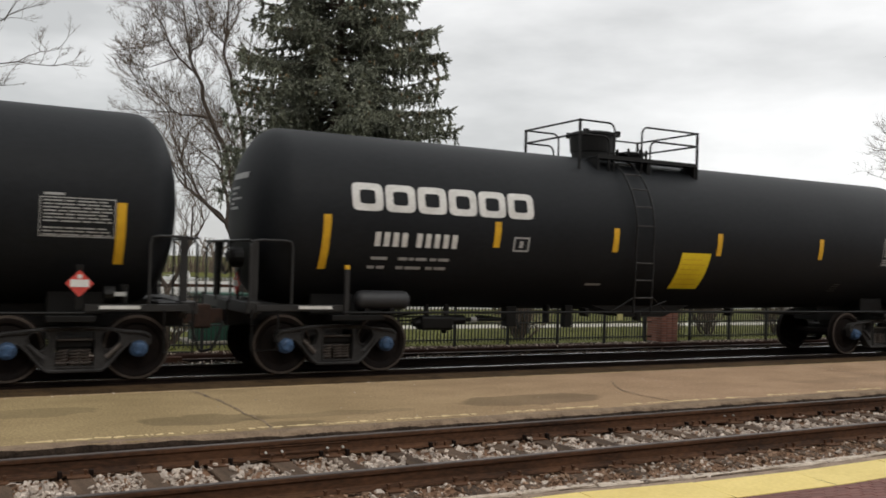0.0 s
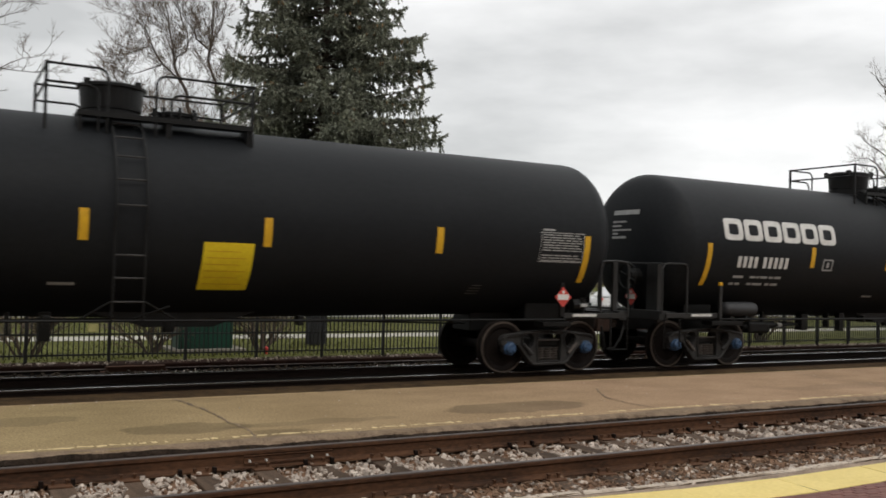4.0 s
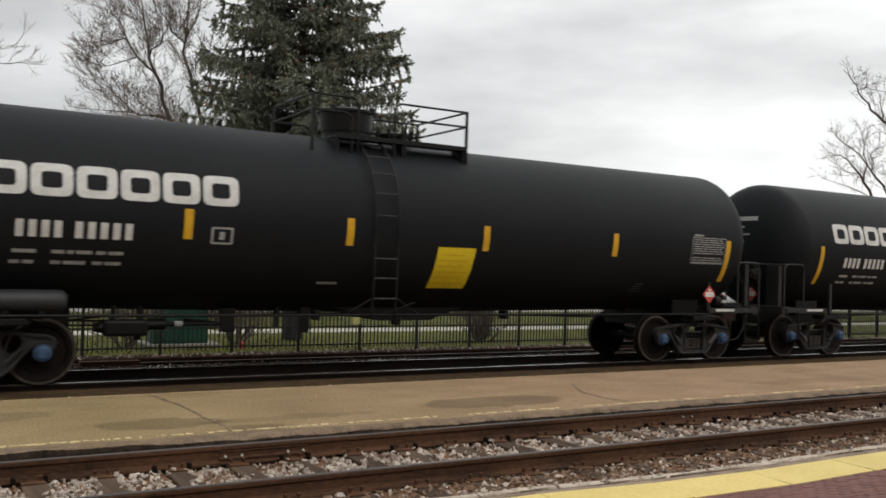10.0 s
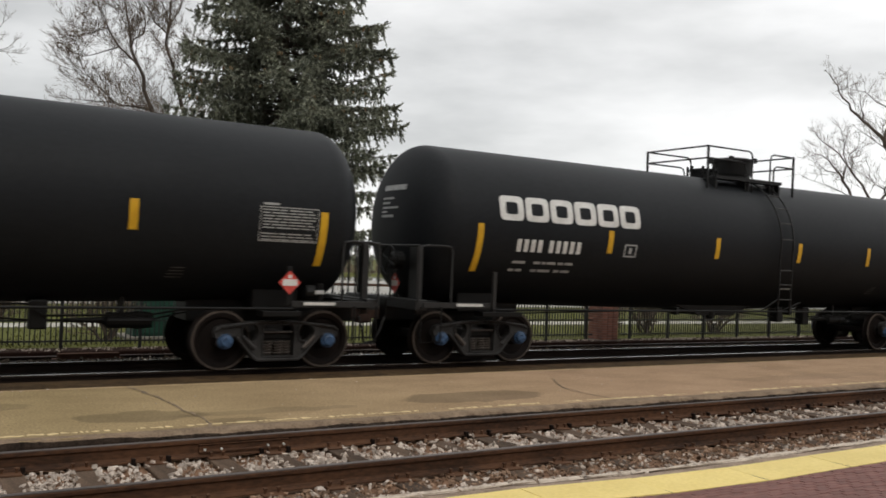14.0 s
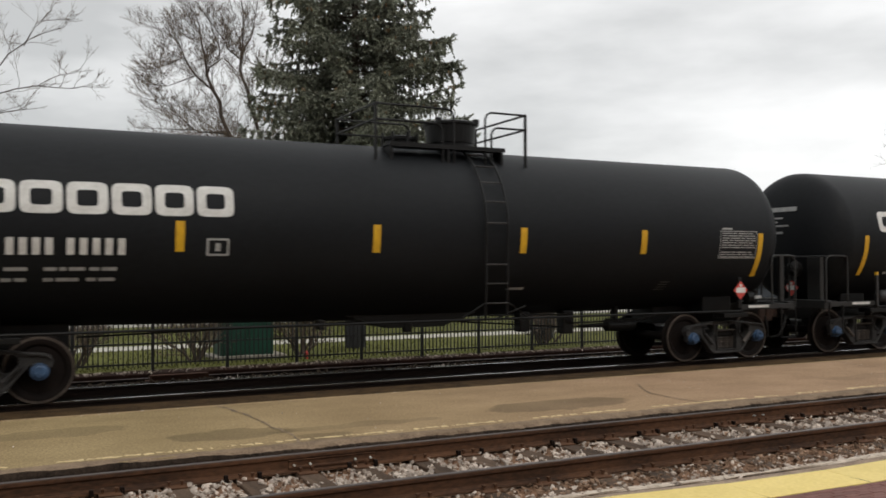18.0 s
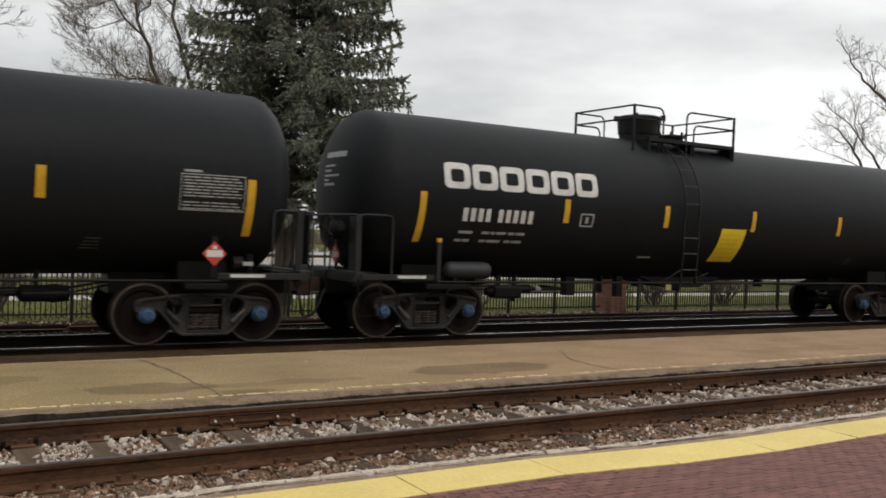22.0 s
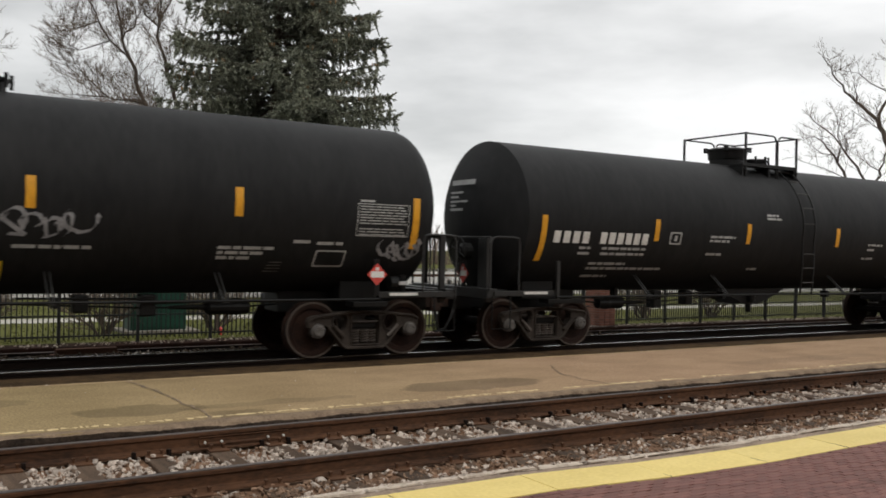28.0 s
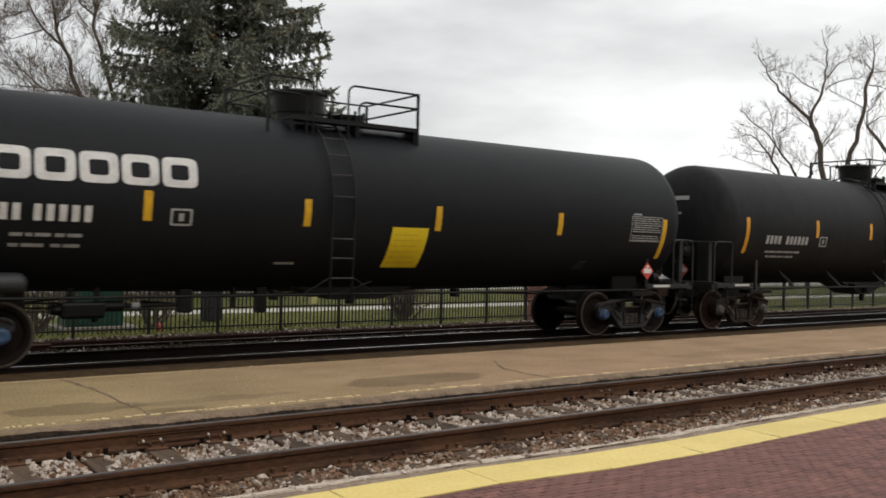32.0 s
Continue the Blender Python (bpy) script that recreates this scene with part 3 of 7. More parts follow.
def build_platform():
    rnd = random.Random(14)
    base = slab("brick_platform", -60, 120, -9.0, EDGE_Y - 0.48, -0.6, PLAT_Z - 0.075, PAVER_JOINT, "dark red brick station platform", "platform")
    ys = (-9.0, 3.2, 3.7, 4.2, 4.6, EDGE_Y - 0.48)
    ribbon("joint_sand", [[(y, PLAT_Z - 0.012 - dip(x, y)) for y in ys] for x in STEPS], PAVER_JOINT, base, "sand between the pavers")
    edge = ribbon("platform_edge", [[(EDGE_Y - 0.47, PLAT_Z - 0.016 - dip(x)), (EDGE_Y + 0.13, PLAT_Z - 0.022 - dip(x)), (EDGE_Y + 0.205 + rnd.uniform(-0.006, 0.006), PLAT_Z - 0.035 - dip(x)), (EDGE_Y + 0.21, -0.55)] for x in STEPS], EDGEMAT)
    tagged(edge, "weathered brown concrete edge of the brick platform", "platform edge", kind="structure")
    ribbon("edge_stone", [[(EDGE_Y + 0.20 + rnd.uniform(-0.012, 0.012), PLAT_Z - 0.030 - dip(x)), (EDGE_Y + 0.205 + rnd.uniform(-0.012, 0.012), PLAT_Z - 0.016 - dip(x)), (EDGE_Y + 0.285 + rnd.uniform(-0.02, 0.02), PLAT_Z - 0.022 - dip(x)), (EDGE_Y + 0.30, -0.25)] for x in STEPS], PALE_LIP, edge, "pale gritty outer lip")
    for x0, x1, y0, y1 in ((-60.0, 0.01, -9.0, EDGE_Y - 0.482), (29.4, 120.0, -9.0, EDGE_Y - 0.482), (0.014, 29.396, -9.0, EDGE_Y - 0.482 - 0.064 * 52)):
        part("outer_paving", box(B(), x0, x1, y0, y1, PLAT_Z - 0.03, PLAT_Z - 0.003), PAVING, base, "dark red paving away from the edge")
    strip = tagged(new("tactile_strip"), "yellow painted warning strip along the platform edge", "warning strip", kind="structure")
    for k in range(-8, 30):
        x0 = 4.21 + 1.172 * k
        lift = rnd.uniform(-0.002, 0.002)
        bm = box(B(), x0 + 0.003, x0 + 1.168, EDGE_Y - 0.47, EDGE_Y, PLAT_Z - 0.05, PLAT_Z, 0.005)
        for v in bm.verts:
            v.co.z += lift - dip(v.co.x, v.co.y)
        part("tactile_plate", bm, TACTILE, strip)
        part("joint_filler", box(B(), x0 - 0.006, x0 + 0.006, EDGE_Y - 0.466, EDGE_Y - 0.004, PLAT_Z - 0.05, PLAT_Z - 0.004 - dip(x0) * 1.1), LIP, strip)


build_platform()


# ---- tracks ----
def rail_outline():
    """Half-profile of a rail: foot, web and head, about 0.18 m high; z = 0 is the running surface."""
    half = [(0.070, -0.180), (0.070, -0.168), (0.022, -0.152), (0.010, -0.135), (0.010, -0.055), (0.034, -0.040), (0.036, -0.012), (0.028, 0.0)]
    return [(-a, b) for a, b in half] + [(a, b) for a, b in reversed(half)]


def rail(y, parent, top, z=0.0, steel=None):
    bm, cap = B(), B()
    prof = rail_outline()
    ends = [[bm.verts.new((x, y + a, z + b)) for a, b in prof] for x in (X_LO, X_HI)]
    n = len(prof)
    for k in range(n):
        bm.faces.new((ends[0][k], ends[1][k], ends[1][(k + 1) % n], ends[0][(k + 1) % n]))
    bm.faces.new(ends[0])
    bm.faces.new(ends[1][::-1])
    ob = part("rail", bm, steel or RAIL, parent, "rust-brown steel rail")
    box(cap, X_LO, X_HI, y - 0.031, y + 0.031, z - 0.008, z + 0.002)
    part("rail_head", cap, top, ob, "worn running surface")
    return ob


def build_tracks():
    rnd = random.Random(11)
    for name, y1, y2, label, top, first, step, count, zt in (
            ("railway_track", NEAR_R1, NEAR_R2, "rusty near railway track on weathered wooden ties", RAILTOP, -9.294, 0.632, 120, -0.175),
            ("railway_track", 17.42, 18.925, "disused rusty siding along the fence", SIDETOP, -9.0, 0.65, 0, -0.20),
            ("railway_track", TRAIN_Y - 0.7525, TRAIN_Y + 0.7525, "railway track under the tank train", RAILBRIGHT, -9.0, 0.6, 90, -0.178 + TRACK_Z)):
        root = tagged(new(name), label, "railway track", kind="structure")
        near = top is RAILTOP
        # rails away from the near track take the steel with shade in its colour
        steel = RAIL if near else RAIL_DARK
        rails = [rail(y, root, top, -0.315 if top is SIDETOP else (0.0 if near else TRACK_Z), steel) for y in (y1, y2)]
        if not count:
            continue
        me = bpy.data.meshes.new("tie")
        bm = box(B(), -0.11, 0.11, -1.28, 1.28, -0.18, 0.0, 0.012)
        bm.to_mesh(me)
        bm.free()
        pm = bpy.data.meshes.new("tie_plate")
        bm = box(B(), -0.10, 0.10, -0.19, 0.19, 0.0, 0.016, 0.004)
        for sx, sy in ((-0.06, -0.095), (0.06, 0.095), (0.06, -0.095), (-0.06, 0.10)):
            box(bm, sx - 0.010, sx + 0.010, sy - 0.010, sy + 0.010, 0.01, 0.055)
            box(bm, sx - 0.016, sx + 0.016, sy - 0.022, sy + 0.022, 0.045, 0.062, 0.004)
        bm.to_mesh(pm)
        bm.free()
        mid = (y1 + y2) / 2
        for k in range(count):
            x = first + k * step + rnd.uniform(-0.03, 0.03) + 0.12
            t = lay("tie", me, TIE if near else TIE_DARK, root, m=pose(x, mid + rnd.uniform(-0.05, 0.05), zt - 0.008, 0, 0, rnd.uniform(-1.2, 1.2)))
            if near and -2 < x < 40:
                for y in (y1, y2):
                    lay("tie_plate", pm, RAIL, root, m=pose(x, y, zt - 0.008))
        # the ties farther along the line
        bm = B()
        for x in [first - 0.6 * k for k in range(1, 160)] + [first + count * step + 0.62 * k for k in range(1, 260)]:
            box(bm, x - 0.11, x + 0.11, mid - 1.28, mid + 1.28, -0.33, zt - 0.008)
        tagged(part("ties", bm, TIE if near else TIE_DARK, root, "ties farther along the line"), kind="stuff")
        if near:
            # bolted joints in the far rail and the near rail
            for xj, yj in ((3.148, y2), (15.05, y2)):
                bar = B()
                prof = [(0.0, -0.150), (-0.028, -0.150), (-0.034, -0.128), (-0.018, -0.112), (-0.018, -0.075), (-0.032, -0.058), (0.0, -0.050)]
                plate(bar, [(a, b) for a, b in prof], 0.94, Matrix.Translation((xj - 0.47, yj - 0.012, 0)) @ pose(0, 0, 0, 0, 0, -90) @ Matrix.Diagonal((-1, 1, 1, 1)))
                bo = part("joint_bar", bar, RAIL, root, "rusty bolted joint bar")
                for dx in (-0.415, -0.245, 0.245, 0.415):
                    bb = lathe(B(), [(-0.045, 0.0), (-0.045, 0.011), (-0.022, 0.012), (-0.022, 0.013), (0.0, 0.013)], "y", 6, (xj + dx, yj - 0.012, -0.108))
                    part("bolt", bb, WHITE, bo, "pale track bolt")
            # rail anchors gripping the foot beside every second tie
            am = bpy.data.meshes.new("rail_anchor")
            bm = box(B(), -0.018, 0.018, -0.10, -0.045, -0.19, -0.128, 0.005)
            box(bm, -0.014, 0.014, -0.08, 0.08, -0.20, -0.182)
            bm.to_mesh(am)
            bm.free()
            for k in range(26):
                xt = 4.73 + 1.264 * (k - 4)
                for dx in (-0.15, 0.15):
                    lay("rail_anchor", am, RAIL_DARK, root, m=pose(xt + dx + rnd.uniform(-0.02, 0.02), y2, 0, 0, 0, rnd.uniform(-4, 4)))
            for xb in (9.083, 9.245):
                part("bolt", lathe(B(), [(-0.035, 0.0), (-0.035, 0.009), (-0.008, 0.012), (0.0, 0.012)], "y", 6, (xb, y2 - 0.01, -0.10)), GREYMARK, rails[1], "pale track bolt")


build_tracks()


def stones(name, spots, material, label, seed, lo, hi, parent=None):
    """Broken stones as one field: sharp-edged shapes, each stone turned and sized on its own."""
    rnd = random.Random(seed)
    shapes = []
    for k in range(9):
        cs = [Vector((sx * rnd.uniform(0.55, 1.15), sy * rnd.uniform(0.45, 1.1), sz * rnd.uniform(0.5, 1.0))) for sx in (-1, 1) for sy in (-1, 1) for sz in (-1, 1)]
        tip = Vector((rnd.uniform(-0.5, 0.5), rnd.uniform(-0.5, 0.5), rnd.uniform(1.0, 1.35)))
        fs = [(0, 1, 3, 2), (4, 6, 7, 5), (0, 4, 5, 1), (2, 3, 7, 6), (0, 2, 6, 4), (1, 5, 8), (5, 7, 8), (7, 3, 8), (3, 1, 8)]
        shapes.append((cs + [tip], fs))
    verts, faces = [], []
    for x, y, z in spots:
        vs, fs = rnd.choice(shapes)
        s = rnd.uniform(lo, hi) * (1.5 if rnd.random() < 0.07 else 1)
        m = pose(x, y, z, rnd.gauss(0, 35), rnd.gauss(0, 35), rnd.uniform(0, 360)) @ Matrix.Diagonal((s, s * rnd.uniform(0.55, 1), s * rnd.uniform(0.24, 0.5), 1))
        o = len(verts)
        verts += [tuple(m @ v) for v in vs]
        faces += [tuple(i + o for i in f) for f in fs]
    me = bpy.data.meshes.new(name)
    me.from_pydata(verts, [], faces)
    ob = lay(name, me, material, parent)
    return tagged(ob, label, "ballast", kind="stuff")


def build_ballast():
    rnd = random.Random(21)
    inside, brown, edge, far = [], [], [], []
    for k in range(23000):
        x = -3 + 45 * rnd.random() ** 1.5
        y = rnd.uniform(NEAR_R1 + 0.09, NEAR_R2 - 0.09)
        ph = ((x + 9.294 - 0.12) / 0.632) % 1.0
        off = min(ph, 1 - ph)
        if off < 0.165 + 0.03 * math.sin(7 * x + 3 * y) and rnd.random() > 0.035:
            continue
        clear = off < 0.185
        if y > NEAR_R2 - 0.55 + 0.12 * math.sin(2.1 * x) and rnd.random() < 0.5:
            if rnd.random() < 0.45:
                brown.append((x, y, -0.212 + rnd.uniform(0, 0.02)))
            continue
        inside.append((x, y, (-0.18 + rnd.uniform(0, 0.008)) if clear else -0.212 + rnd.uniform(0, 0.024)))
    for k in range(29000):
        x = -2 + 44 * rnd.random() ** 1.9
        y = rnd.uniform(EDGE_Y + 0.21, NEAR_R1 - 0.08)
        pale = 0.80 if y < EDGE_Y + 0.55 + 0.2 * math.sin(1.7 * x) else 0.13
        (edge if rnd.random() < pale else brown).append((x, y, -0.205 + rnd.uniform(-0.008, 0.03)))
    for k in range(1000):
        x = -2 + 44 * rnd.random() ** 1.7
        edge.append((x, EDGE_Y + rnd.gauss(0.25, 0.03), PLAT_Z - 0.028 - dip(x) + rnd.uniform(-0.010, 0.004)))
    for k in range(3500):
        y, z = rnd.choice(((rnd.uniform(16.3, 17.2), -0.2), (rnd.uniform(16.3, 17.2), -0.2)))
        far.append((-2 + 40 * rnd.random(), y, z + rnd.uniform(-0.01, 0.03)))
    rubble, specks = [], []
    for k in range(1900):
        rubble.append((-2 + 42 * rnd.random(), 19.84 + rnd.gauss(0, 0.15), -0.285 + rnd.uniform(-0.005, 0.015)))
    for cx in (4.3, 8.6, 13.0, 17.5):
        for k in range(60):
            rubble.append((cx + rnd.gauss(0, 0.45), 17.0 + rnd.gauss(0, 0.1), -0.185 + rnd.uniform(-0.01, 0.01)))
    for k in range(420):
        specks.append((-3 + 40 * rnd.random() ** 1.4, rnd.uniform(ISL_0 + 0.05, ISL_1 - 0.03) if k % 2 else ISL_1 - 0.1 * rnd.random(), ISL_Z + 0.002))
    stones("ballast_stones", rubble, STONE, "pale rubble along the foot of the fence", 6, 0.008, 0.024)
    stones("ballast_stones", specks, STONE, "small loose stones on the island platform", 7, 0.004, 0.011)
    stones("ballast_stones", inside, STONE, "pale broken stones between the rails", 1, 0.013, 0.035)
    stones("ballast_stones", brown, STONE_BROWN, "rust-stained broken stones beside the near rail", 2, 0.010, 0.026)
    stones("ballast_stones", edge, STONE, "pale stones along the brick platform's edge", 3, 0.012, 0.034)
    stones("ballast_stones", far, STONE_DARK, "dirty stones beside the train's track", 5, 0.02, 0.045)
    scrap = tagged(part("paper_scrap", plate(B(), [(-0.11, 0.02), (-0.02, 0.10), (0.12, 0.05), (0.09, -0.06), (-0.07, -0.08)], 0.012, pose(19.66, 11.75, ISL_Z + 0.012, -90, 6, 20)), WHITE), "crumpled white paper scrap on the platform", "litter")


build_ballast()


def build_timbers():
    root = tagged(new("timber_pile"), "old brown track timbers lying beside the siding", "timber")
    rnd = random.Random(8)
    for k, (x, y, z, ln) in enumerate(((3.30, 17.72, -0.335, 1.25), (3.22, 17.92, -0.335, 1.15), (3.30, 18.12, -0.335, 1.3), (3.25, 17.85, -0.205, 1.1))):
        bm = box(B(), -ln / 2, ln / 2, -0.09, 0.09, -0.065, 0.065, 0.01)
        bmesh.ops.transform(bm, matrix=pose(x, y, z, 0, 0, rnd.uniform(-4, 4)), verts=bm.verts)
        part("timber", bm, TIMBER, root)


build_timbers()


# ---- fence, pillars and park ----
def build_fence():
    root = tagged(new("fence"), "black steel picket fence along the park", "fence")
    z0 = FENCE_Z
    post = bpy.data.meshes.new("post")
    bm = box(B(), -0.032, 0.032, -0.032, 0.032, z0 - 0.1, 1.03, 0.004)
    box(bm, -0.04, 0.04, -0.04, 0.04, 1.03, 1.055, 0.006)
    bm.to_mesh(post)
    bm.free()
    picket = bpy.data.meshes.new("picket")
    bm = box(B(), -0.011, 0.011, -0.011, 0.011, z0 + 0.06, 0.985)
    bm.to_mesh(picket)
    bm.free()
    rest = B()
    for k in range(-4, 34):
        x = 7.9 + 1.607 * (k - 4)
        if 17.1 < x < 18.6:
            x = 17.42
        lay("post", post, FENCE, root, m=pose(x, FENCE_Y, 0))
        for j in range(1, 16):
            px = x + 1.607 * j / 16
            if 17.4 < px < 18.6:
                continue
            if -1 < x < 31:
                lay("picket", picket, FENCE, root, m=pose(px, FENCE_Y, 0))
            else:
                box(rest, px - 0.011, px + 0.011, FENCE_Y - 0.011, FENCE_Y + 0.011, z0 + 0.06, 0.985)
    tagged(part("pickets", rest, FENCE, root, "pickets farther along the fence"), kind="stuff")
    for z in (-0.13, 0.30, 0.80, 0.93):
        for x0, x1 in ((-5.0, 17.65), (18.5, 56.0)):
            part("fence_rail", box(B(), x0, x1, FENCE_Y - 0.017, FENCE_Y + 0.017, z - 0.018, z + 0.018), FENCE, root)


build_fence()


# ---- the tank cars ----
R, ZC, KN, HD = 1.52, 2.57, 7.74, 0.68       # tank radius, axis height, half length of the barrel, depth of a head
AXLES = (-6.935 - 0.889, -6.935 + 0.889, 6.935 - 0.889, 6.935 + 0.889)
WR = 0.483
DROP = -0.04                                 # level of the rail under the wheels


def wrap(x, z, off=0.007):
    """A point of the tank's near side at the height z."""
    s = max(-0.999, min(0.999, (z - ZC) / R))
    c = math.sqrt(1 - s * s)
    return Vector((x, -(R + off) * c, ZC + (R + off) * s))


def skin(bm, x0, x1, z0, z1, slant=0.0, off=0.007):
    n = max(2, int(abs(z1 - z0) / 0.09) + 1)
    rows = []
    for k in range(n + 1):
        f = k / n
        rows.append([bm.verts.new(wrap(x + slant * f, z0 + (z1 - z0) * f, off)) for x in (x0, x1)])
    for a, b in zip(rows, rows[1:]):
        bm.faces.new((a[0], a[1], b[1], b[0]))
    return bm


def ring(bm, x0, x1, z0, z1, t, n=48, power=0.36, off=0.007):
    """A hollow rounded block laid on the tank."""
    cx, cz, hx, hz = (x0 + x1) / 2, (z0 + z1) / 2, (x1 - x0) / 2, (z1 - z0) / 2
    loops = []
    for ax, az in ((hx, hz), (hx - t, hz - t * 0.85)):
        pts = []
        for k in range(n):
            a = 2 * math.pi * (k + 0.5) / n
            c, s = math.cos(a), math.sin(a)
            pts.append(bm.verts.new(wrap(cx + ax * math.copysign(abs(c) ** power, c), cz + az * math.copysign(abs(s) ** power, s), off)))
        loops.append(pts)
    for k in range(n):
        j = (k + 1) % n
        bm.faces.new((loops[0][k], loops[0][j], loops[1][j], loops[1][k]))
    return bm


def wheel_mesh():
    prof = [(0.055, 0.0), (0.055, 0.12), (0.02, 0.16), (0.015, 0.34), (0.05, 0.375), (0.06, 0.42), (0.06, WR), (-0.05, WR + 0.002), (-0.065, WR + 0.028), (-0.085, WR + 0.028), (-0.09, 0.41), (-0.03, 0.36), (-0.02, 0.17), (-0.06, 0.12), (-0.06, 0.0)]
    bm = lathe(B(), [(-a, r) for a, r in prof], "y", 40)
    return bm


def with_holes(bm, outline, holes, y0, y1):
    """A thick plate with holes: fills between loops on both faces, then walls."""
    edges, loops = [], []
    for loop in [outline] + holes:
        vs = [bm.verts.new((x, y0, z)) for x, z in loop]
        loops.append(vs)
        edges += [bm.edges.new((vs[i], vs[(i + 1) % len(vs)])) for i in range(len(vs))]
    g = bmesh.ops.triangle_fill(bm, use_beauty=True, edges=edges)
    faces = [f for f in g["geom"] if isinstance(f, bmesh.types.BMFace)]
    twin = {v: bm.verts.new((v.co.x, y1, v.co.z)) for vs in loops for v in vs}
    for f in faces:
        bm.faces.new([twin[v] for v in reversed(f.verts)])
    for vs in loops:
        for i in range(len(vs)):
            a, b = vs[i], vs[(i + 1) % len(vs)]
            bm.faces.new((a, b, twin[b], twin[a]))
    bmesh.ops.recalc_face_normals(bm, faces=bm.faces)
    return bm


def egg(cx, cz, rx, rz, tilt, n=14):
    """A closed egg-shaped outline."""
    c, t = math.cos(radians(tilt)), math.sin(radians(tilt))
    pts = [(rx * math.cos(a) * (1 + 0.22 * math.sin(a)), rz * math.sin(a)) for a in (-2 * math.pi * k / n for k in range(n))]
    return [(cx + x * c - z * t, cz + x * t + z * c) for x, z in pts]


def grown(loop, by):
    """An outline moved outwards from its middle by about a fixed width."""
    mx, mz = sum(p[0] for p in loop) / len(loop), sum(p[1] for p in loop) / len(loop)
    out = []
    for x, z in loop:
        r = max(1e-6, math.hypot(x - mx, z - mz))
        out.append((x + (x - mx) / r * by, z + (z - mz) / r * by))
    return out


def build_truck(car, cx, cast):
    root = part("truck", box(box(B(), cx - 0.22, cx + 0.22, -0.98, 0.98, 0.37, 0.59, 0.03), cx - 0.35, cx + 0.35, -0.4, 0.4, 0.52, 0.71, 0.03), cast, car, "dusty cast-steel truck")
    half = [(0.0, 0.115), (0.34, 0.118), (0.42, 0.15), (0.50, 0.25), (0.60, 0.37), (0.70, 0.46), (0.755, 0.535), (0.80, 0.57), (0.98, 0.57), (1.00, 0.50), (1.055, 0.50), (1.075, 0.60), (1.04, 0.665), (0.95, 0.70), (0.70, 0.725), (0.50, 0.755), (0.30, 0.77), (0.0, 0.77)]
    outline = half[1:-1] + [(-x, z) for x, z in reversed(half[1:-1])]
    win = [(-0.25, 0.70), (-0.27, 0.56), (-0.27, 0.47), (-0.255, 0.20), (0.255, 0.20), (0.27, 0.47), (0.27, 0.56), (0.25, 0.70)]
    holes = [egg(s * 0.478, 0.58, 0.135, 0.145, s * -14) for s in (-1, 1)]
    for s in (-1, 1):
        y0, y1 = (-1.06, -0.93) if s < 0 else (0.93, 1.06)
        bm = with_holes(B(), outline, [win] + holes, y0, y1)
        bmesh.ops.translate(bm, verts=bm.verts, vec=(cx, 0, 0))
        frame_side = part("side_frame", bm, cast, root, "arched cast side frame")
        # raised flanges round the openings and along the foot
        r0, r1 = (-1.10, -1.062) if s < 0 else (1.062, 1.10)
        for loop, wide in [(h, 0.018) for h in holes] + [(win, 0.022)]:
            bm = with_holes(B(), grown(loop, wide), [loop], r0, r1)
            bmesh.ops.translate(bm, verts=bm.verts, vec=(cx, 0, 0))
            part("flange", bm, cast, frame_side)
        for u in (-1, 1):
            for line in ([(0.0, 0.14), (0.36, 0.14), (0.45, 0.21), (0.62, 0.42), (0.72, 0.52)], [(0.05, 0.752), (0.35, 0.748), (0.70, 0.705), (0.97, 0.675), (1.04, 0.62)]):
                part("rib", tube(B(), [(cx + u * x, (r0 + y0) / 2 if s < 0 else (r1 + y1) / 2, z) for x, z in line], 0.026, 6), cast, frame_side)
        ym = (y0 + y1) / 2
        for k in range(-1, 2):
            xk = cx + (-0.17, 0.01, 0.15)[k + 1]
            pts = [(xk + 0.070 * math.cos(a), ym + s * 0.02 + 0.055 * math.sin(a), 0.215 + 0.225 * a / (2 * math.pi * 5)) for a in (2 * math.pi * 5 * i / 40 for i in range(41))]
            part("spring", tube(B(), pts, 0.014, 4), SPRING, root, "rusty coil spring")
        part("bolster_end", box(B(), cx - 0.26, cx + 0.26, y0 + (0.05 if s < 0 else 0.0), y1 - (0.0 if s < 0 else 0.05), 0.455, 0.585, 0.03), STEEL, root)
        part("bolster_lip", box(B(), cx - 0.245, cx + 0.245, -1.075 if s < 0 else 1.03, -1.03 if s < 0 else 1.075, 0.575, 0.605, 0.008), SPRING, root)
    for ax in (cx - 0.889, cx + 0.889):
        part("axle", tube(B(), [(ax, -0.8, WR + DROP), (ax, 0.8, WR + DROP)], 0.085, 14), WHEEL, root)
        for s in (-1, 1):
            part("bearing_adapter", box(B(), ax - 0.13, ax + 0.13, min(s * 0.9, s * 1.07), max(s * 0.9, s * 1.07), 0.36, 0.575, 0.04), cast, root)
    for s in (-1, 1):
        part("brake_lever", tube(B(), [(cx + s * 0.42, -1.12, 0.33), (cx + s * 0.62, -1.12, 0.53)], [0.035, 0.028], 8), SPRING if s * cx > 0 else cast, root)
    return root


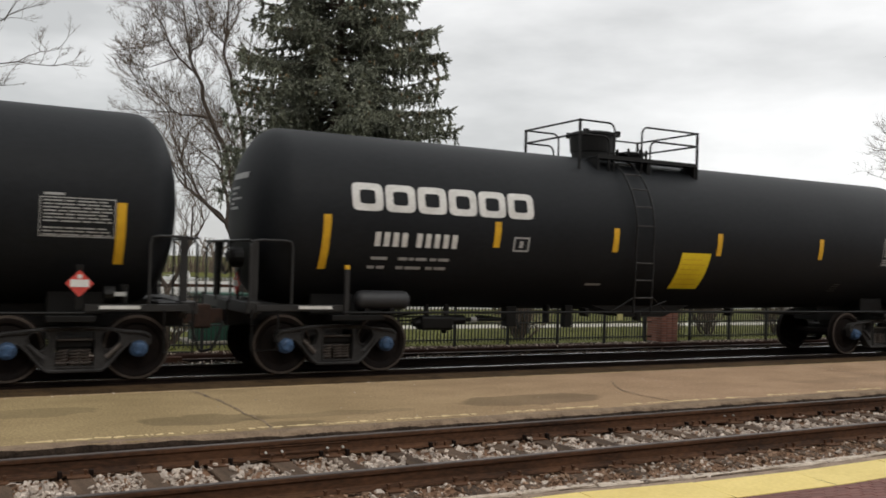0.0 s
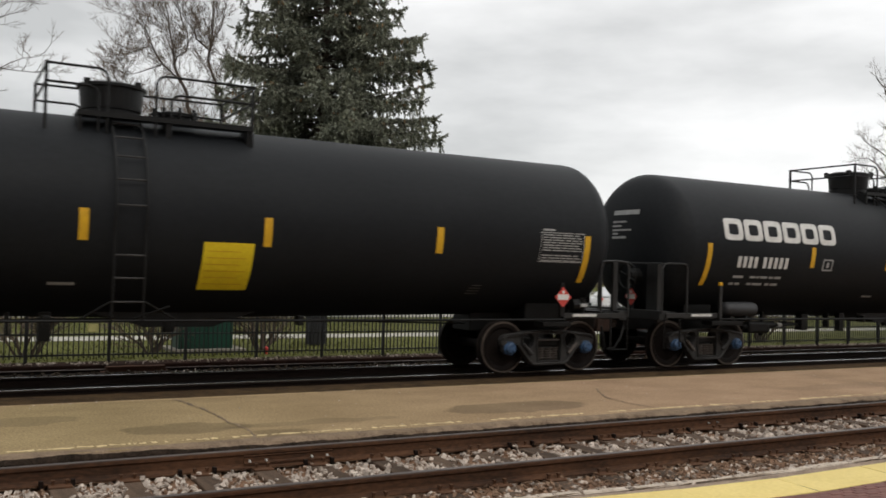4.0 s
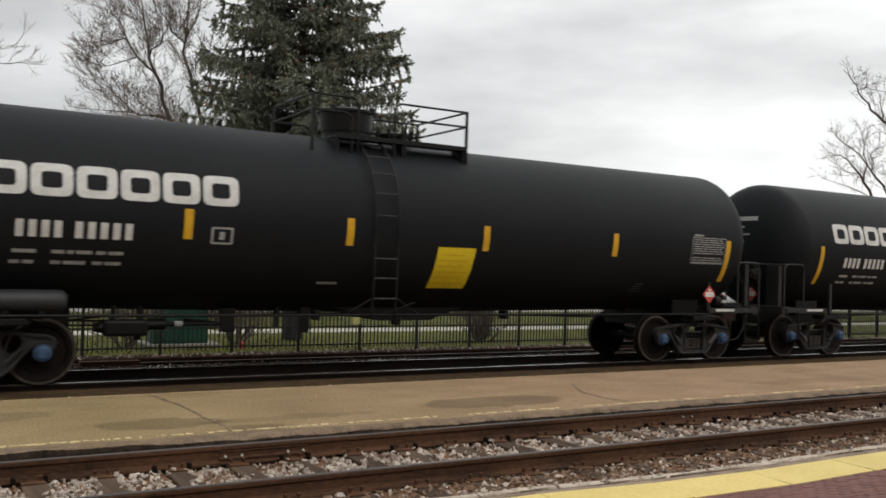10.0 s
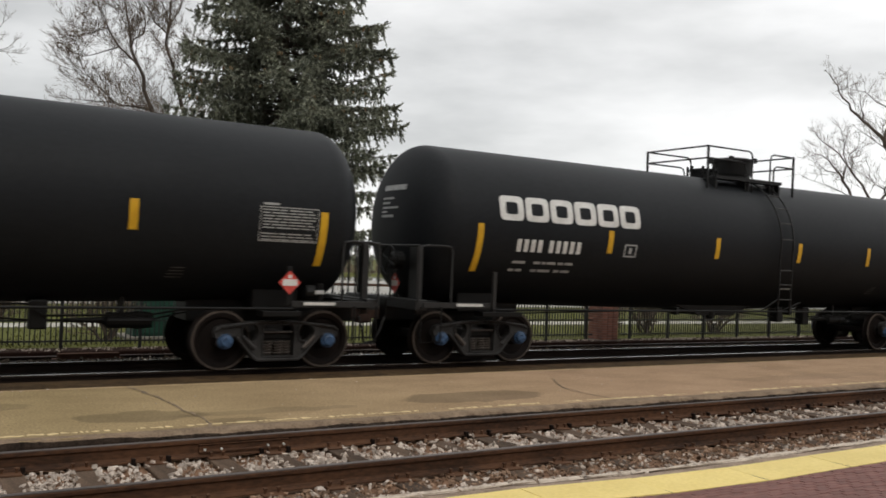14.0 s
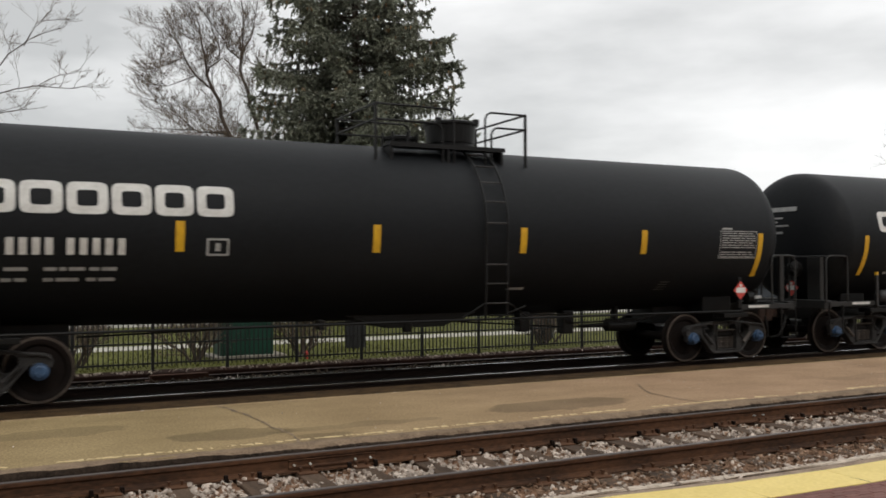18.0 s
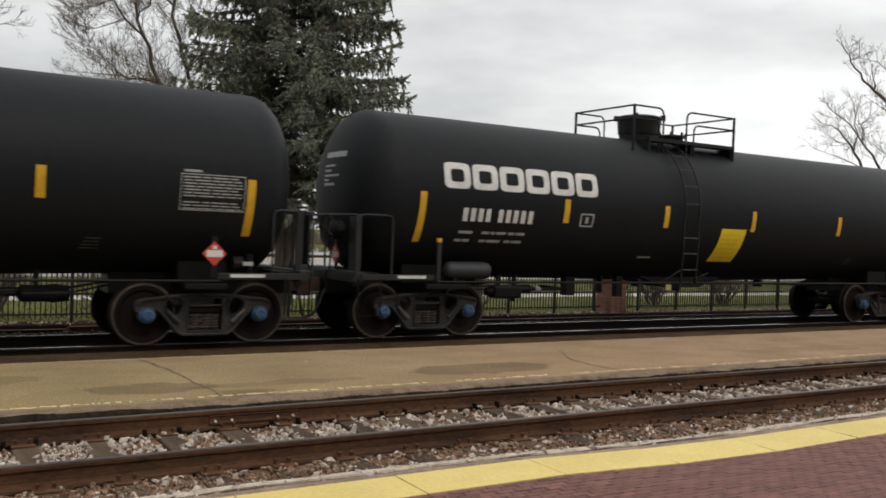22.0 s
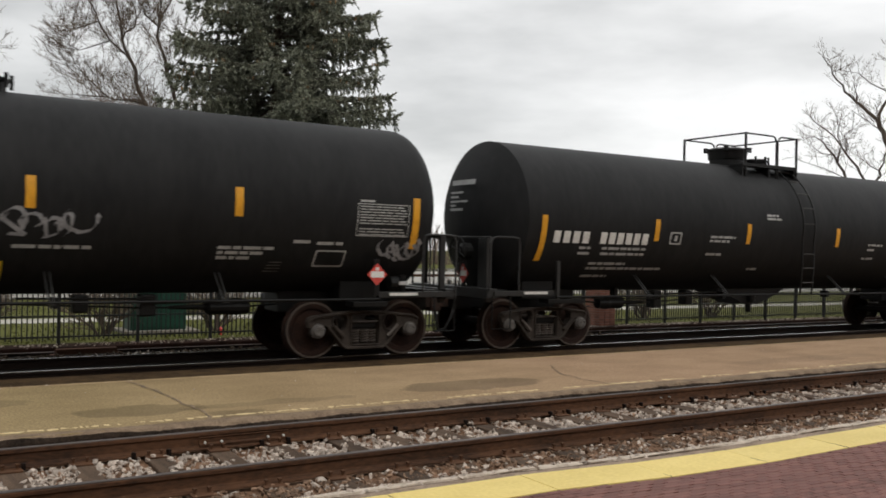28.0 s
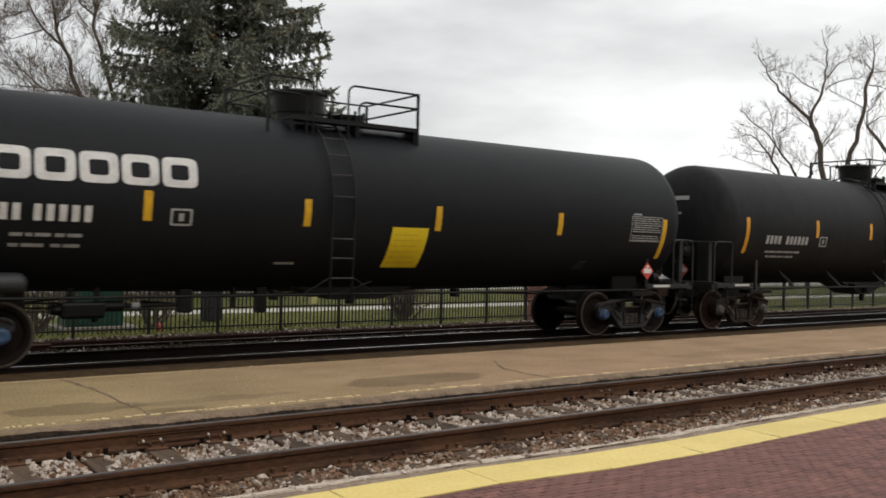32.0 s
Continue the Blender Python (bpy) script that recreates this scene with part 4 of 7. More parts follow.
def build_wheels(car, shared):
    """Eight wheels, each turning on its own axle end; the bearing cap turns with it."""
    if "wheel" not in shared:
        me = bpy.data.meshes.new("wheel")
        bm = wheel_mesh()
        for f in bm.faces:
            f.smooth = False
        bm.to_mesh(me)
        bm.free()
        shared["wheel"] = me
        me = bpy.data.meshes.new("bearing_cap")
        bm = lathe(B(), [(-0.37, 0.0), (-0.37, 0.075), (-0.355, 0.10), (-0.30, 0.105), (-0.30, 0.125), (-0.20, 0.13), (-0.20, 0.0)], "y", 16)
        for k in range(3):
            a = k * 2.0944 + 0.3
            lathe(bm, [(-0.40, 0.0), (-0.40, 0.018), (-0.36, 0.02)], "y", 6, (0.055 * math.cos(a), 0, 0.055 * math.sin(a)))
        bm.to_mesh(me)
        bm.free()
        shared["cap"] = me
        me = bpy.data.meshes.new("wheel_rim")
        bm = lathe(B(), [(-0.058, WR - 0.036), (-0.064, WR - 0.034), (-0.064, WR - 0.004), (-0.058, WR + 0.001), (-0.046, WR + 0.0025)], "y", 40)
        bm.to_mesh(me)
        bm.free()
        shared["rim"] = me
    out = []
    for ax in AXLES:
        for s in (-1, 1):
            w = lay("wheel", shared["wheel"], None, car, "rust-edged steel wheel", pose(ax, s * 0.775, WR + DROP, 0, 0, 0 if s < 0 else 180))
            c = lay("bearing_cap", shared["cap"], None, w)
            lay("wheel_rim", shared["rim"], RIM, w, "worn bright rim")
            out.append((w, c))
    return out


def end_fittings(car, s, marks, style):
    """Sill, platform, coupler and handrails at one end; s = -1 for the leading end."""
    def bx(x0, x1, y0, y1, z0, z1, bev=0.01, bm=None):
        return box(bm or B(), min(s * x0, s * x1), max(s * x0, s * x1), y0, y1, z0, z1, bev)
    part("end_sill", bx(8.36, 8.60, -1.40, 1.40, 0.98, 1.16), HANDRAIL, car, "dark end sill")
    part("stub_sill", bx(5.6, 8.62, -0.33, 0.33, 0.72, 1.14, 0.02), STEEL, car, "dark stub sill")
    part("side_sill", bx(7.0, 8.45, -1.43, -1.33, 1.02, 1.12, 0.006), HANDRAIL, car)
    part("side_sill", bx(7.0, 8.45, 1.33, 1.43, 1.02, 1.12, 0.006), HANDRAIL, car)
    part("end_platform", bx(8.05, 8.42, -1.30, 1.30, 1.10, 1.14, 0.004), STEEL, car, "crossover step board")
    part("saddle", bx(6.55, 7.35, -0.80, 0.80, 0.92, 1.34, 0.03), STEEL, car, "tank saddle over the truck")
    bm = bx(8.62, 8.86, -0.11, 0.11, 0.74, 0.98, 0.02)
    box(bm, min(s * 8.82, s * 9.02), max(s * 8.82, s * 9.02), -0.17, 0.13, 0.66, 1.06, 0.04)
    part("coupler", bm, RUST, car, "rusty knuckle coupler")
    hose = [(s * 8.7, -0.45, 0.80), (s * 8.78, -0.44, 0.55), (s * 8.86, -0.36, 0.34), (s * 8.95, -0.22, 0.30)]
    part("brake_hose", tube(B(), hose, 0.024, 8), RUBBER, car, "black air hose")
    step = [(s * 8.52, -1.46, 1.05), (s * 8.52, -1.46, 0.42), (s * 8.10, -1.46, 0.42), (s * 8.10, -1.46, 1.05)]
    part("sill_step", tube(B(), step, 0.018, 6), STEEL, car, "bar step under the corner")
    part("reflector_strip", bx(7.20, 7.76, -1.445, -1.432, 1.055, 1.105, 0), WHITE, car, "white strip on the side sill")
    for y in (-1.42, 1.42):
        loop = [(s * 8.56, y, 1.1), (s * 8.56, y, 2.02), (s * 8.50, y, 2.11), (s * 8.40, y, 2.13), (s * 8.0, y, 2.13), (s * 7.91, y, 2.11), (s * 7.88, y, 2.02), (s * 7.88, y, 1.1)]
        part("corner_handrail", tube(B(), loop, 0.021, 8), HANDRAIL, car, "bent steel corner handrail")
    part("end_post", bx(8.36, 8.48, -1.20, -1.12, 0.9, 2.12, 0.01), HANDRAIL, car)
    part("end_post", bx(8.36, 8.48, 1.12, 1.20, 0.9, 2.12, 0.01), STEEL, car)
    part("end_handrail", tube(B(), [(s * 8.56, -1.42, 2.12), (s * 8.6, -0.7, 2.12), (s * 8.6, 0.7, 2.12), (s * 8.56, 1.42, 2.12)], 0.02, 8), HANDRAIL, car, "steel handrail across the end")
    for y in (-0.45, 0.5):
        part("rail_stanchion", tube(B(), [(s * 8.6, y, 1.1), (s * 8.6, y, 2.12)], 0.02, 8), HANDRAIL, car)
    # hazard placard on its bracket beside the end
    px = s * (6.92 if s > 0 else 8.50)
    py = -1.50 if s > 0 else -0.42
    z = 1.42
    br = part("placard_bracket", box(B(), px - 0.05, px + 0.05, py + 0.012, py + 0.05, 1.06, 1.68, 0.004) if s > 0 else box(B(), px + 0.012, px + 0.05, py - 0.05, py + 0.05, 1.06, 1.68, 0.004), STEEL, car)
    d = 0.19
    dia = lambda k: [(0, d * k), (d * k, 0), (0, -d * k), (-d * k, 0)]
    turn = 0 if s > 0 else -90
    m = Matrix.Translation((px, py, z)) @ pose(0, 0, 0, 0, 0, turn)
    pl = part("placard", plate(B(), dia(1.0), 0.008, m), RED, car, "red and white diamond placard")
    part("placard_bar", plate(B(), [(-0.125, 0.055), (0.125, 0.055), (0.125, -0.05), (-0.125, -0.05)], 0.004, m @ Matrix.Translation((0, -0.006, 0))), WHITE, pl, "white band")
    part("placard_mark", plate(B(), [(-0.03, 0.125), (0.03, 0.125), (0.03, 0.07), (-0.03, 0.07)], 0.004, m @ Matrix.Translation((0, -0.006, 0))), WHITE, pl, "small white mark")
    if s < 0:
        # brake gear: hand wheel, housing, reservoir, yellow-tipped post
        part("brake_wheel", lathe(B(), [(-8.72, 0.0), (-8.72, 0.06), (-8.68, 0.07)], "x", 16, (0, -0.55, 1.85)), STEEL, car)
        bm = B()
        pts = [(-8.72, -0.55 + 0.27 * math.cos(a), 1.85 + 0.27 * math.sin(a)) for a in (2 * math.pi * k / 24 for k in range(25))]
        tube(bm, pts, 0.018, 6, caps=False)
        for k in range(4):
            a = k * math.pi / 2 + 0.4
            tube(bm, [(-8.71, -0.55, 1.85), (-8.72, -0.55 + 0.27 * math.cos(a), 1.85 + 0.27 * math.sin(a))], 0.014, 6)
        part("hand_brake_rim", bm, STEEL, car, "black hand brake wheel")
        part("brake_housing", lathe(B(), [(-8.68, 0.0), (-8.68, 0.10), (-8.60, 0.17), (-8.46, 0.17), (-8.44, 0.0)], "x", 14, (0, -0.55, 1.85)), STEEL, car)
        part("end_panel", box(B(), -8.40, -8.37, -1.08, -0.78, 1.14, 2.10, 0.004), HANDRAIL, car, "dark upright plate")
        if style == "N":
            bm = lathe(B(), [(-6.86, 0.0), (-6.85, 0.09), (-6.80, 0.145), (-6.74, 0.16), (-5.99, 0.16), (-5.93, 0.145), (-5.88, 0.09), (-5.87, 0.0)], "x", 20, (0.10, -1.30, 1.20))
            part("air_reservoir", bm, RESERVOIR_RED if marks.get("red") else RESERVOIR, car, "cylindrical air reservoir", smooth=True)
            for x in (-6.58, -6.12):
                part("reservoir_bracket", box(B(), x - 0.04, x + 0.04, -1.42, -1.1, 0.95, 1.07), STEEL, car)
        tip = part("brake_post", box(B(), -7.0, -6.92, -1.47, -1.42, 0.95, 1.70, 0.004), HANDRAIL, car, "upright flat post")
        if style == "N":
            part("post_tip", box(B(), -7.0, -6.92, -1.472, -1.418, 1.70, 1.77, 0.004), YELLOW, tip, "yellow tip")
        part("bolster_step", box(B(), -7.2, -6.3, -1.47, -1.15, 0.87, 0.96, 0.01), STEEL, car)
    else:
        part("bolster_step", box(B(), 6.5, 7.15, -1.47, -1.15, 0.87, 0.96, 0.01), STEEL, car)
        part("angle_valve", lathe(lathe(B(), [(7.25, 0.0), (7.27, 0.11), (7.42, 0.12), (7.45, 0.0)], "x", 12, (0, -1.28, 1.27)), [(1.1, 0.06), (1.4, 0.07), (1.42, 0.0)], "z", 10, (7.55, -1.25, 0)), STEEL, car)
        part("pale_tag", box(B(), 7.4, 7.56, -1.43, -1.40, 1.24, 1.30), GREYMARK, car)


def top_fittings(car, style):
    """Dome, walkway, railings and side ladder; some cars stand the other way round."""
    zt = ZC + R
    cx, lo, hi, lx, long = {"N": (-0.96, -2.0, 1.05, -1.08, "hi"), "P": (1.07, -0.85, 2.14, 0.93, "lo"), "W": (0.05, -0.85, 0.95, -1.07, "hi"), "O": (-0.50, -0.98, 0.88, 0.31, "hi")}[style]
    mx = cx + 1.0 if long == "hi" else cx - 1.05
    rr, tall = (0.46, 0.58) if style != "O" else (0.45, 0.44)
    dome = part("dome", lathe(B(), [(zt - 0.06, rr - 0.03), (zt + 0.14, rr - 0.03), (zt + 0.14, rr), (zt + tall - 0.10, rr + 0.03), (zt + tall - 0.10, rr + 0.07), (zt + tall - 0.06, rr + 0.07), (zt + tall - 0.02, rr - 0.05), (zt + tall, 0.0)], "z", 32, (cx, 0, 0)), STEEL, car, "round black dome housing", smooth=False)
    for a in (0.6, 2.2, 3.8, 5.4):
        part("dome_latch", box(B(), cx + (rr + 0.06) * math.cos(a) - 0.05, cx + (rr + 0.06) * math.cos(a) + 0.05, (rr + 0.06) * math.sin(a) - 0.04, (rr + 0.06) * math.sin(a) + 0.04, zt + tall - 0.12, zt + tall, 0.01), STEEL, dome)
    man = part("manway", lathe(B(), [(zt - 0.06, 0.27), (zt + 0.14, 0.27), (zt + 0.15, 0.31), (zt + 0.20, 0.31), (zt + 0.23, 0.2), (zt + 0.24, 0.0)], "z", 24, (mx, 0, 0)), STEEL, car, "low round manway cover")
    for a in range(8):
        t = a * math.pi / 4
        part("manway_bolt", lathe(B(), [(zt + 0.05, 0.03), (zt + 0.27, 0.03), (zt + 0.27, 0.0)], "z", 6, (mx + 0.34 * math.cos(t), 0.34 * math.sin(t), 0)), STEEL, man)
    x0, x1 = min(cx, mx) - 0.62, max(cx, mx) + 0.62
    if long == "hi":
        x1 = hi
    zp = zt - 0.08
    for y0, y1 in ((-0.97, -0.60), (0.60, 0.97)):
        part("walkway", box(B(), x0, x1, y0, y1, zp, zp + 0.035, 0.004), STEEL, car, "grated walkway beside the dome")
        part("walkway_kerb", box(B(), x0, x1, y0 - 0.012 if y0 < 0 else y1 - 0.012, y0 + 0.012 if y0 < 0 else y1 + 0.012, zp - 0.015, zp + 0.06), STEEL, car)
    for x in (x0 + 0.05, x1 - 0.05, (x0 + x1) / 2):
        part("walkway_bracket", box(B(), x - 0.025, x + 0.025, -0.95, 0.95, zt - 0.36, zp - 0.004, 0.004), STEEL, car)
    zh, y = zt + (0.62 if style != "O" else 0.68), 0.95
    for end, sgn in ((lo, 1), (hi, -1)):
        ln = 1.5 if (long == "lo") == (sgn > 0) else 0.85
        if style in "WO":
            ln = 1.1 if sgn > 0 else 0.7
        for z, back in ((zh, end + sgn * ln), (zh - 0.27, end + sgn * ln * 0.85)):
            pts = [(back, -y, zt - 0.34), (back, -y, z - 0.12), (back - sgn * 0.04, -y, z - 0.04), (back - sgn * 0.12, -y, z), (end, -y, z), (end, y, z), (back - sgn * 0.12, y, z), (back - sgn * 0.04, y, z - 0.04), (back, y, z - 0.12), (back, y, zt - 0.34)]
            if style in "WO" and z < zh:
                continue
            part("railing", tube(B(), pts, 0.020, 8), STEEL, car, "bent steel safety railing")
        for yy in (-y, y):
            part("railing_post", box(B(), end - 0.022, end + 0.022, yy - 0.022, yy + 0.022, zt - 0.40, zh + 0.02, 0.003), STEEL, car)
    # side ladder, following the tank
    for sd in (-1, 1):
        def lad(x, k):
            a = radians(86 - 96 * k)
            q = Vector((x, -(R + 0.10) * math.cos(a), ZC + (R + 0.10) * math.sin(a)))
            return (q.x, q.y * (1 if sd < 0 else -1), q.z)
        low = lambda x: [(x, sd * (R + 0.08), 1.7), (x, sd * (R + 0.04), 0.99)]
        ladder = part("ladder", tube(B(), [lad(lx, k / 14) for k in range(15)] + low(lx), 0.021, 6), STEEL, car, "black side ladder curved over the tank")
        part("ladder_rail", tube(B(), [lad(lx + 0.43, k / 14) for k in range(15)] + low(lx + 0.43), 0.021, 6), STEEL, ladder)
        for k in (0.16, 0.30, 0.44, 0.58, 0.72, 0.86):
            part("rung", tube(B(), [lad(lx, k), lad(lx + 0.43, k)], 0.015, 6), CAST, ladder)
        for z in (1.95, 1.62, 1.28):
            part("rung", tube(B(), [(lx, sd * (R + 0.085), z), (lx + 0.43, sd * (R + 0.085), z)], 0.015, 6), CAST, ladder)
    if style in "NP":
        for a, b in (((lx - 0.45, 1.0), (lx - 0.02, 1.28)), ((lx + 0.95, 1.0), (lx + 0.45, 1.28)), ((lx + 0.25, 1.0), (lx + 0.8, 1.22))):
            part("ladder_brace", tube(B(), [(a[0], -1.45, a[1]), (b[0], -1.58, b[1])], 0.016, 6), STEEL, car)


def tank_body(style, material):
    bm = B()
    hd = HD if style != "O" else 0.60
    prof = []
    for k in range(13):
        a = math.pi / 2 * k / 12
        # dished head: shallow crown with a tighter knuckle
        prof.append((-KN - hd * math.cos(a) ** 0.9, R * math.sin(a) ** 0.88 if k else 0.0))
    body = [(x, R) for x in (-5.15, -2.58, 0.0, 2.58, 5.15)]
    if style == "O":
        body = [(-7.60, R + 0.016), (-7.56, R)] + body + [(7.56, R), (7.60, R + 0.016)]
    if style == "O":
        prof = [(-KN - 0.55 * (1 - (k / 9) ** 2), R * k / 9) for k in range(10)]
        body = body[2:-2]
    prof = prof + body + [(-u, r) for u, r in reversed(prof)]
    lathe(bm, prof, "x", 72, (0, 0, ZC))
    if style in "NP":
        # the belly slopes down a little towards the outlet
        for v in bm.verts:
            if v.co.z < ZC:
                v.co.z -= 0.10 * max(0.0, 1 - abs(v.co.x) / KN) * ((ZC - v.co.z) / R) ** 8
    if style == "O":
        for e in bm.edges:
            if all(abs(abs(v.co.x) - KN) < 1e-4 for v in e.verts):
                e.smooth = False
    return bm


def build_car(name, label, style, marks, shared):
    car = tagged(new(name), label, "tank car", "cars of the train")
    tank = part("tank", tank_body(style, None), TANK if style in "NP" else TANK_OLD, car, "long black cylindrical tank with dished ends", smooth=True)
    # belly: outlet saddle, brake gear, pipes
    bm = B()
    if style in "WO":
        plate(bm, [(-1.3, 1.08), (-0.75, 0.90), (-0.25, 0.70), (0.25, 0.70), (0.75, 0.86), (1.25, 1.08)], 0.8, Matrix.Translation((0, -0.4, 0)))
        part("outlet_nozzle", lathe(B(), [(0.50, 0.0), (0.50, 0.065), (0.58, 0.075), (0.72, 0.075)], "z", 12, (0.02, -0.3, 0)), STEEL, car)
    else:
        plate(bm, [(-1.25, 1.10), (-0.5, 0.90), (-0.35, 0.84), (0.75, 0.84), (0.9, 0.90), (1.5, 1.10)], 1.0, Matrix.Translation((-0.1, -0.5, 0)))
    part("outlet_skid", bm, STEEL, car, "sloped skid under the outlet")
    if marks.get("sheet"):
        part("valve_tag", box(B(), -1.38, -1.24, -1.46, -1.43, 0.84, 0.965, 0.01), TAGYELLOW, car, "pale yellow tag below the ladder")
    part("outlet_valve", lathe(B(), [(0.76, 0.0), (0.76, 0.09), (0.84, 0.10), (0.96, 0.10)], "z", 14, (-0.05, -0.45, 0)), STEEL, car)
    # brake gear hangs under one end of the belly
    g, low = {"N": (1, 0.94), "P": (-1, 0.74), "W": (-1, 0.84), "O": (1, 0.80)}[style]
    if style == "N":
        valve = part("brake_valve", box(B(), -5.15, -4.48, -0.62, -0.34, 0.62, 0.88, 0.05), STEEL, car, "dark brake valve body")
        part("valve_cap", lathe(B(), [(-5.28, 0.0), (-5.28, 0.07), (-5.14, 0.09)], "x", 12, (0, -0.48, 0.76)), STEEL, valve)
        part("valve_drain", lathe(B(), [(0.56, 0.0), (0.56, 0.05), (0.63, 0.06)], "z", 10, (-4.62, -0.48, 0)), STEEL, valve)
        for x in (-5.0, -4.6):
            part("hanger", box(B(), x - 0.04, x + 0.04, -0.52, -0.44, 0.86, 1.10, 0.008), STEEL, car)
        for k, z in enumerate((0.79, 0.86, 0.93)):
            part("pipe_run", tube(B(), [(-6.5, -0.95 + 0.1 * k, 0.98 - 0.02 * k), (-5.9, -0.8, z + 0.03), (-5.1, -0.5, z)], 0.017, 6), STEEL, car, "bent air pipe")
        part("brake_cylinder", lathe(B(), [(-4.48, 0.0), (-4.48, 0.09), (-4.20, 0.09), (-4.16, 0.04), (-3.35, 0.03), (-3.35, 0.0)], "x", 12, (0, -0.45, 0.80)), STEEL, car)
        part("cylinder_tag", lathe(B(), [(-4.05, 0.0), (-4.05, 0.05), (-3.93, 0.05), (-3.93, 0.0)], "x", 10, (0, -0.45, 0.80)), GREYMARK, car)
        part("slack_adjuster", box(B(), -3.32, -3.08, -0.55, -0.35, 0.67, 1.06, 0.02), STEEL, car)
        part("brake_lever_arm", tube(B(), [(-3.9, -0.40, 0.86), (-3.3, -0.45, 0.80)], 0.03, 6), STEEL, car)
        for x, w, z in ((-2.36, 0.03, 0.74), (-1.86, 0.09, 0.64)):
            part("belly_bracket", box(B(), x - w, x + w, -0.55, -0.40, z, 1.08, 0.01), STEEL, car)
    else:
        cyl = [(-5.05, 0.0), (-5.03, 0.12), (-4.80, 0.145), (-4.70, 0.13), (-4.35, 0.13), (-4.28, 0.05), (-3.7, 0.03), (-3.7, 0.0)]
        part("brake_cylinder", lathe(B(), [(g * u, r) for u, r in cyl], "x", 14, (0, -0.42, low)), STEEL, car)
        for name, x, w, drop in (("brake_valve", -3.35 * g, 0.13, 0.13), ("slack_adjuster", -2.35 * g, 0.12, 0.06)):
            part(name, box(B(), x - w, x + w, -0.57, -0.32, low - drop, 1.06, 0.03), STEEL, car)
        part("hanger", box(B(), -4.55 * g - 0.04, -4.55 * g + 0.04, -0.50, -0.34, low, 1.12, 0.01), STEEL, car)
        part("pipe_run", tube(B(), [(g * x, -0.9 + 0.3 * f, z) for x, f, z in ((-6.4, 0, 0.97), (-5.4, 0.4, 0.93), (-5.0, 1, low + 0.1), (-3.4, 1, low + 0.08), (-3.2, 0.6, 1.0), (-1.4, 0.2, 1.03))], 0.018, 6), STEEL, car, "bent air pipe")
    part("brake_rod", tube(B(), [(-g * 5.6, -0.3, 0.86), (-g * 5.0, -0.42, low), (-g * 3.3, -0.45, low), (0.0, -0.35, 0.98), (g * 5.5, -0.3, 0.86)], 0.016, 6), STEEL, car)
    for x in (-1.9, 1.9):
        part("pipe_clamp", box(B(), x - 0.05, x + 0.05, -1.2, -1.0, 0.90, 1.06, 0.01), STEEL, car)
    for sd in (-1,):
        part("side_pipe", tube(B(), [(-7.0, sd * 1.47, 1.0), (7.0, sd * 1.47, 1.0)], 0.021, 8), STEEL, car, "long pipe along the car's foot")
        if style in "WO":
            for x in (-4.51, -2.10, 2.17, 4.63) if style == "O" else (-5.3, -3.1, -0.7, 1.8, 4.3):
                strut = B()
                for dx in (-0.035, 0.035):
                    tube(strut, [(x + dx, sd * 0.98, 1.43), (x + dx, sd * 1.46, 1.01)], 0.016, 4)
                part("pipe_bracket", box(strut, x - 0.05, x + 0.05, sd * 1.485, sd * 1.455, 0.97, 1.03), HANDRAIL, car, "slanting pipe bracket")
    for s in (-1, 1):
        end_fittings(car, s, marks, style)
        build_truck(car, s * 6.935, CAST if style in "NP" else CAST_BROWN)
    top_fittings(car, style)
    # reflective stripes
    zs = 2.15
    for x in {"N": (-7.35, -4.15, -1.49, 1.20, 4.26, 7.45), "P": (-7.35, -4.19, -1.06, 1.75, 4.45, 7.47), "W": (-7.40, -4.38, -1.73, 1.50, 4.47, 7.66), "O": (-7.36, -4.36, -1.48, 1.80, 4.64, 7.62)}[style]:
        long = abs(x) > 7
        up = 0.17 if style == "W" else 0.0
        bm = skin(B(), x - 0.065, x + 0.065, (1.70 if long else zs) + up, (2.58 if long else 2.60) + up)
        part("reflective_stripe", bm, YELLOW if style in "NP" else ORANGE, car, "yellow reflective stripe" if style in "NP" else "orange-yellow reflective stripe")
    # markings
    if style in "NP":
        for k in range(6):
            x = -6.93 + 0.597 * k
            part("logo_block", ring(B(), x, x + 0.55, 2.67, 3.13, 0.135), WHITE, car, "white hollow block of the lettering")
        xs = [-6.50 + 0.165 * k for k in range(4)] + [-5.73 + 0.17 * k for k in range(5)]
        for x in xs:
            part("number_bar", skin(B(), x, x + 0.10, 2.10, 2.335), WHITE, car, "white bar of the car's number")
        segs = [(-6.52, -6.18, 1.90), (-6.02, -5.48, 1.90), (-5.42, -5.05, 1.90), (-6.55, -6.24, 1.75), (-6.02, -5.52, 1.75), (-5.46, -5.07, 1.75)]
    elif style == "O":
        xs = [-7.10 + 0.245 * k for k in range(4)] + [-5.90 + 0.228 * k for k in range(6)]
        for x in xs:
            part("number_bar", skin(B(), x, x + 0.165, 2.06, 2.29), WHITE, car, "white bar of the car's number")
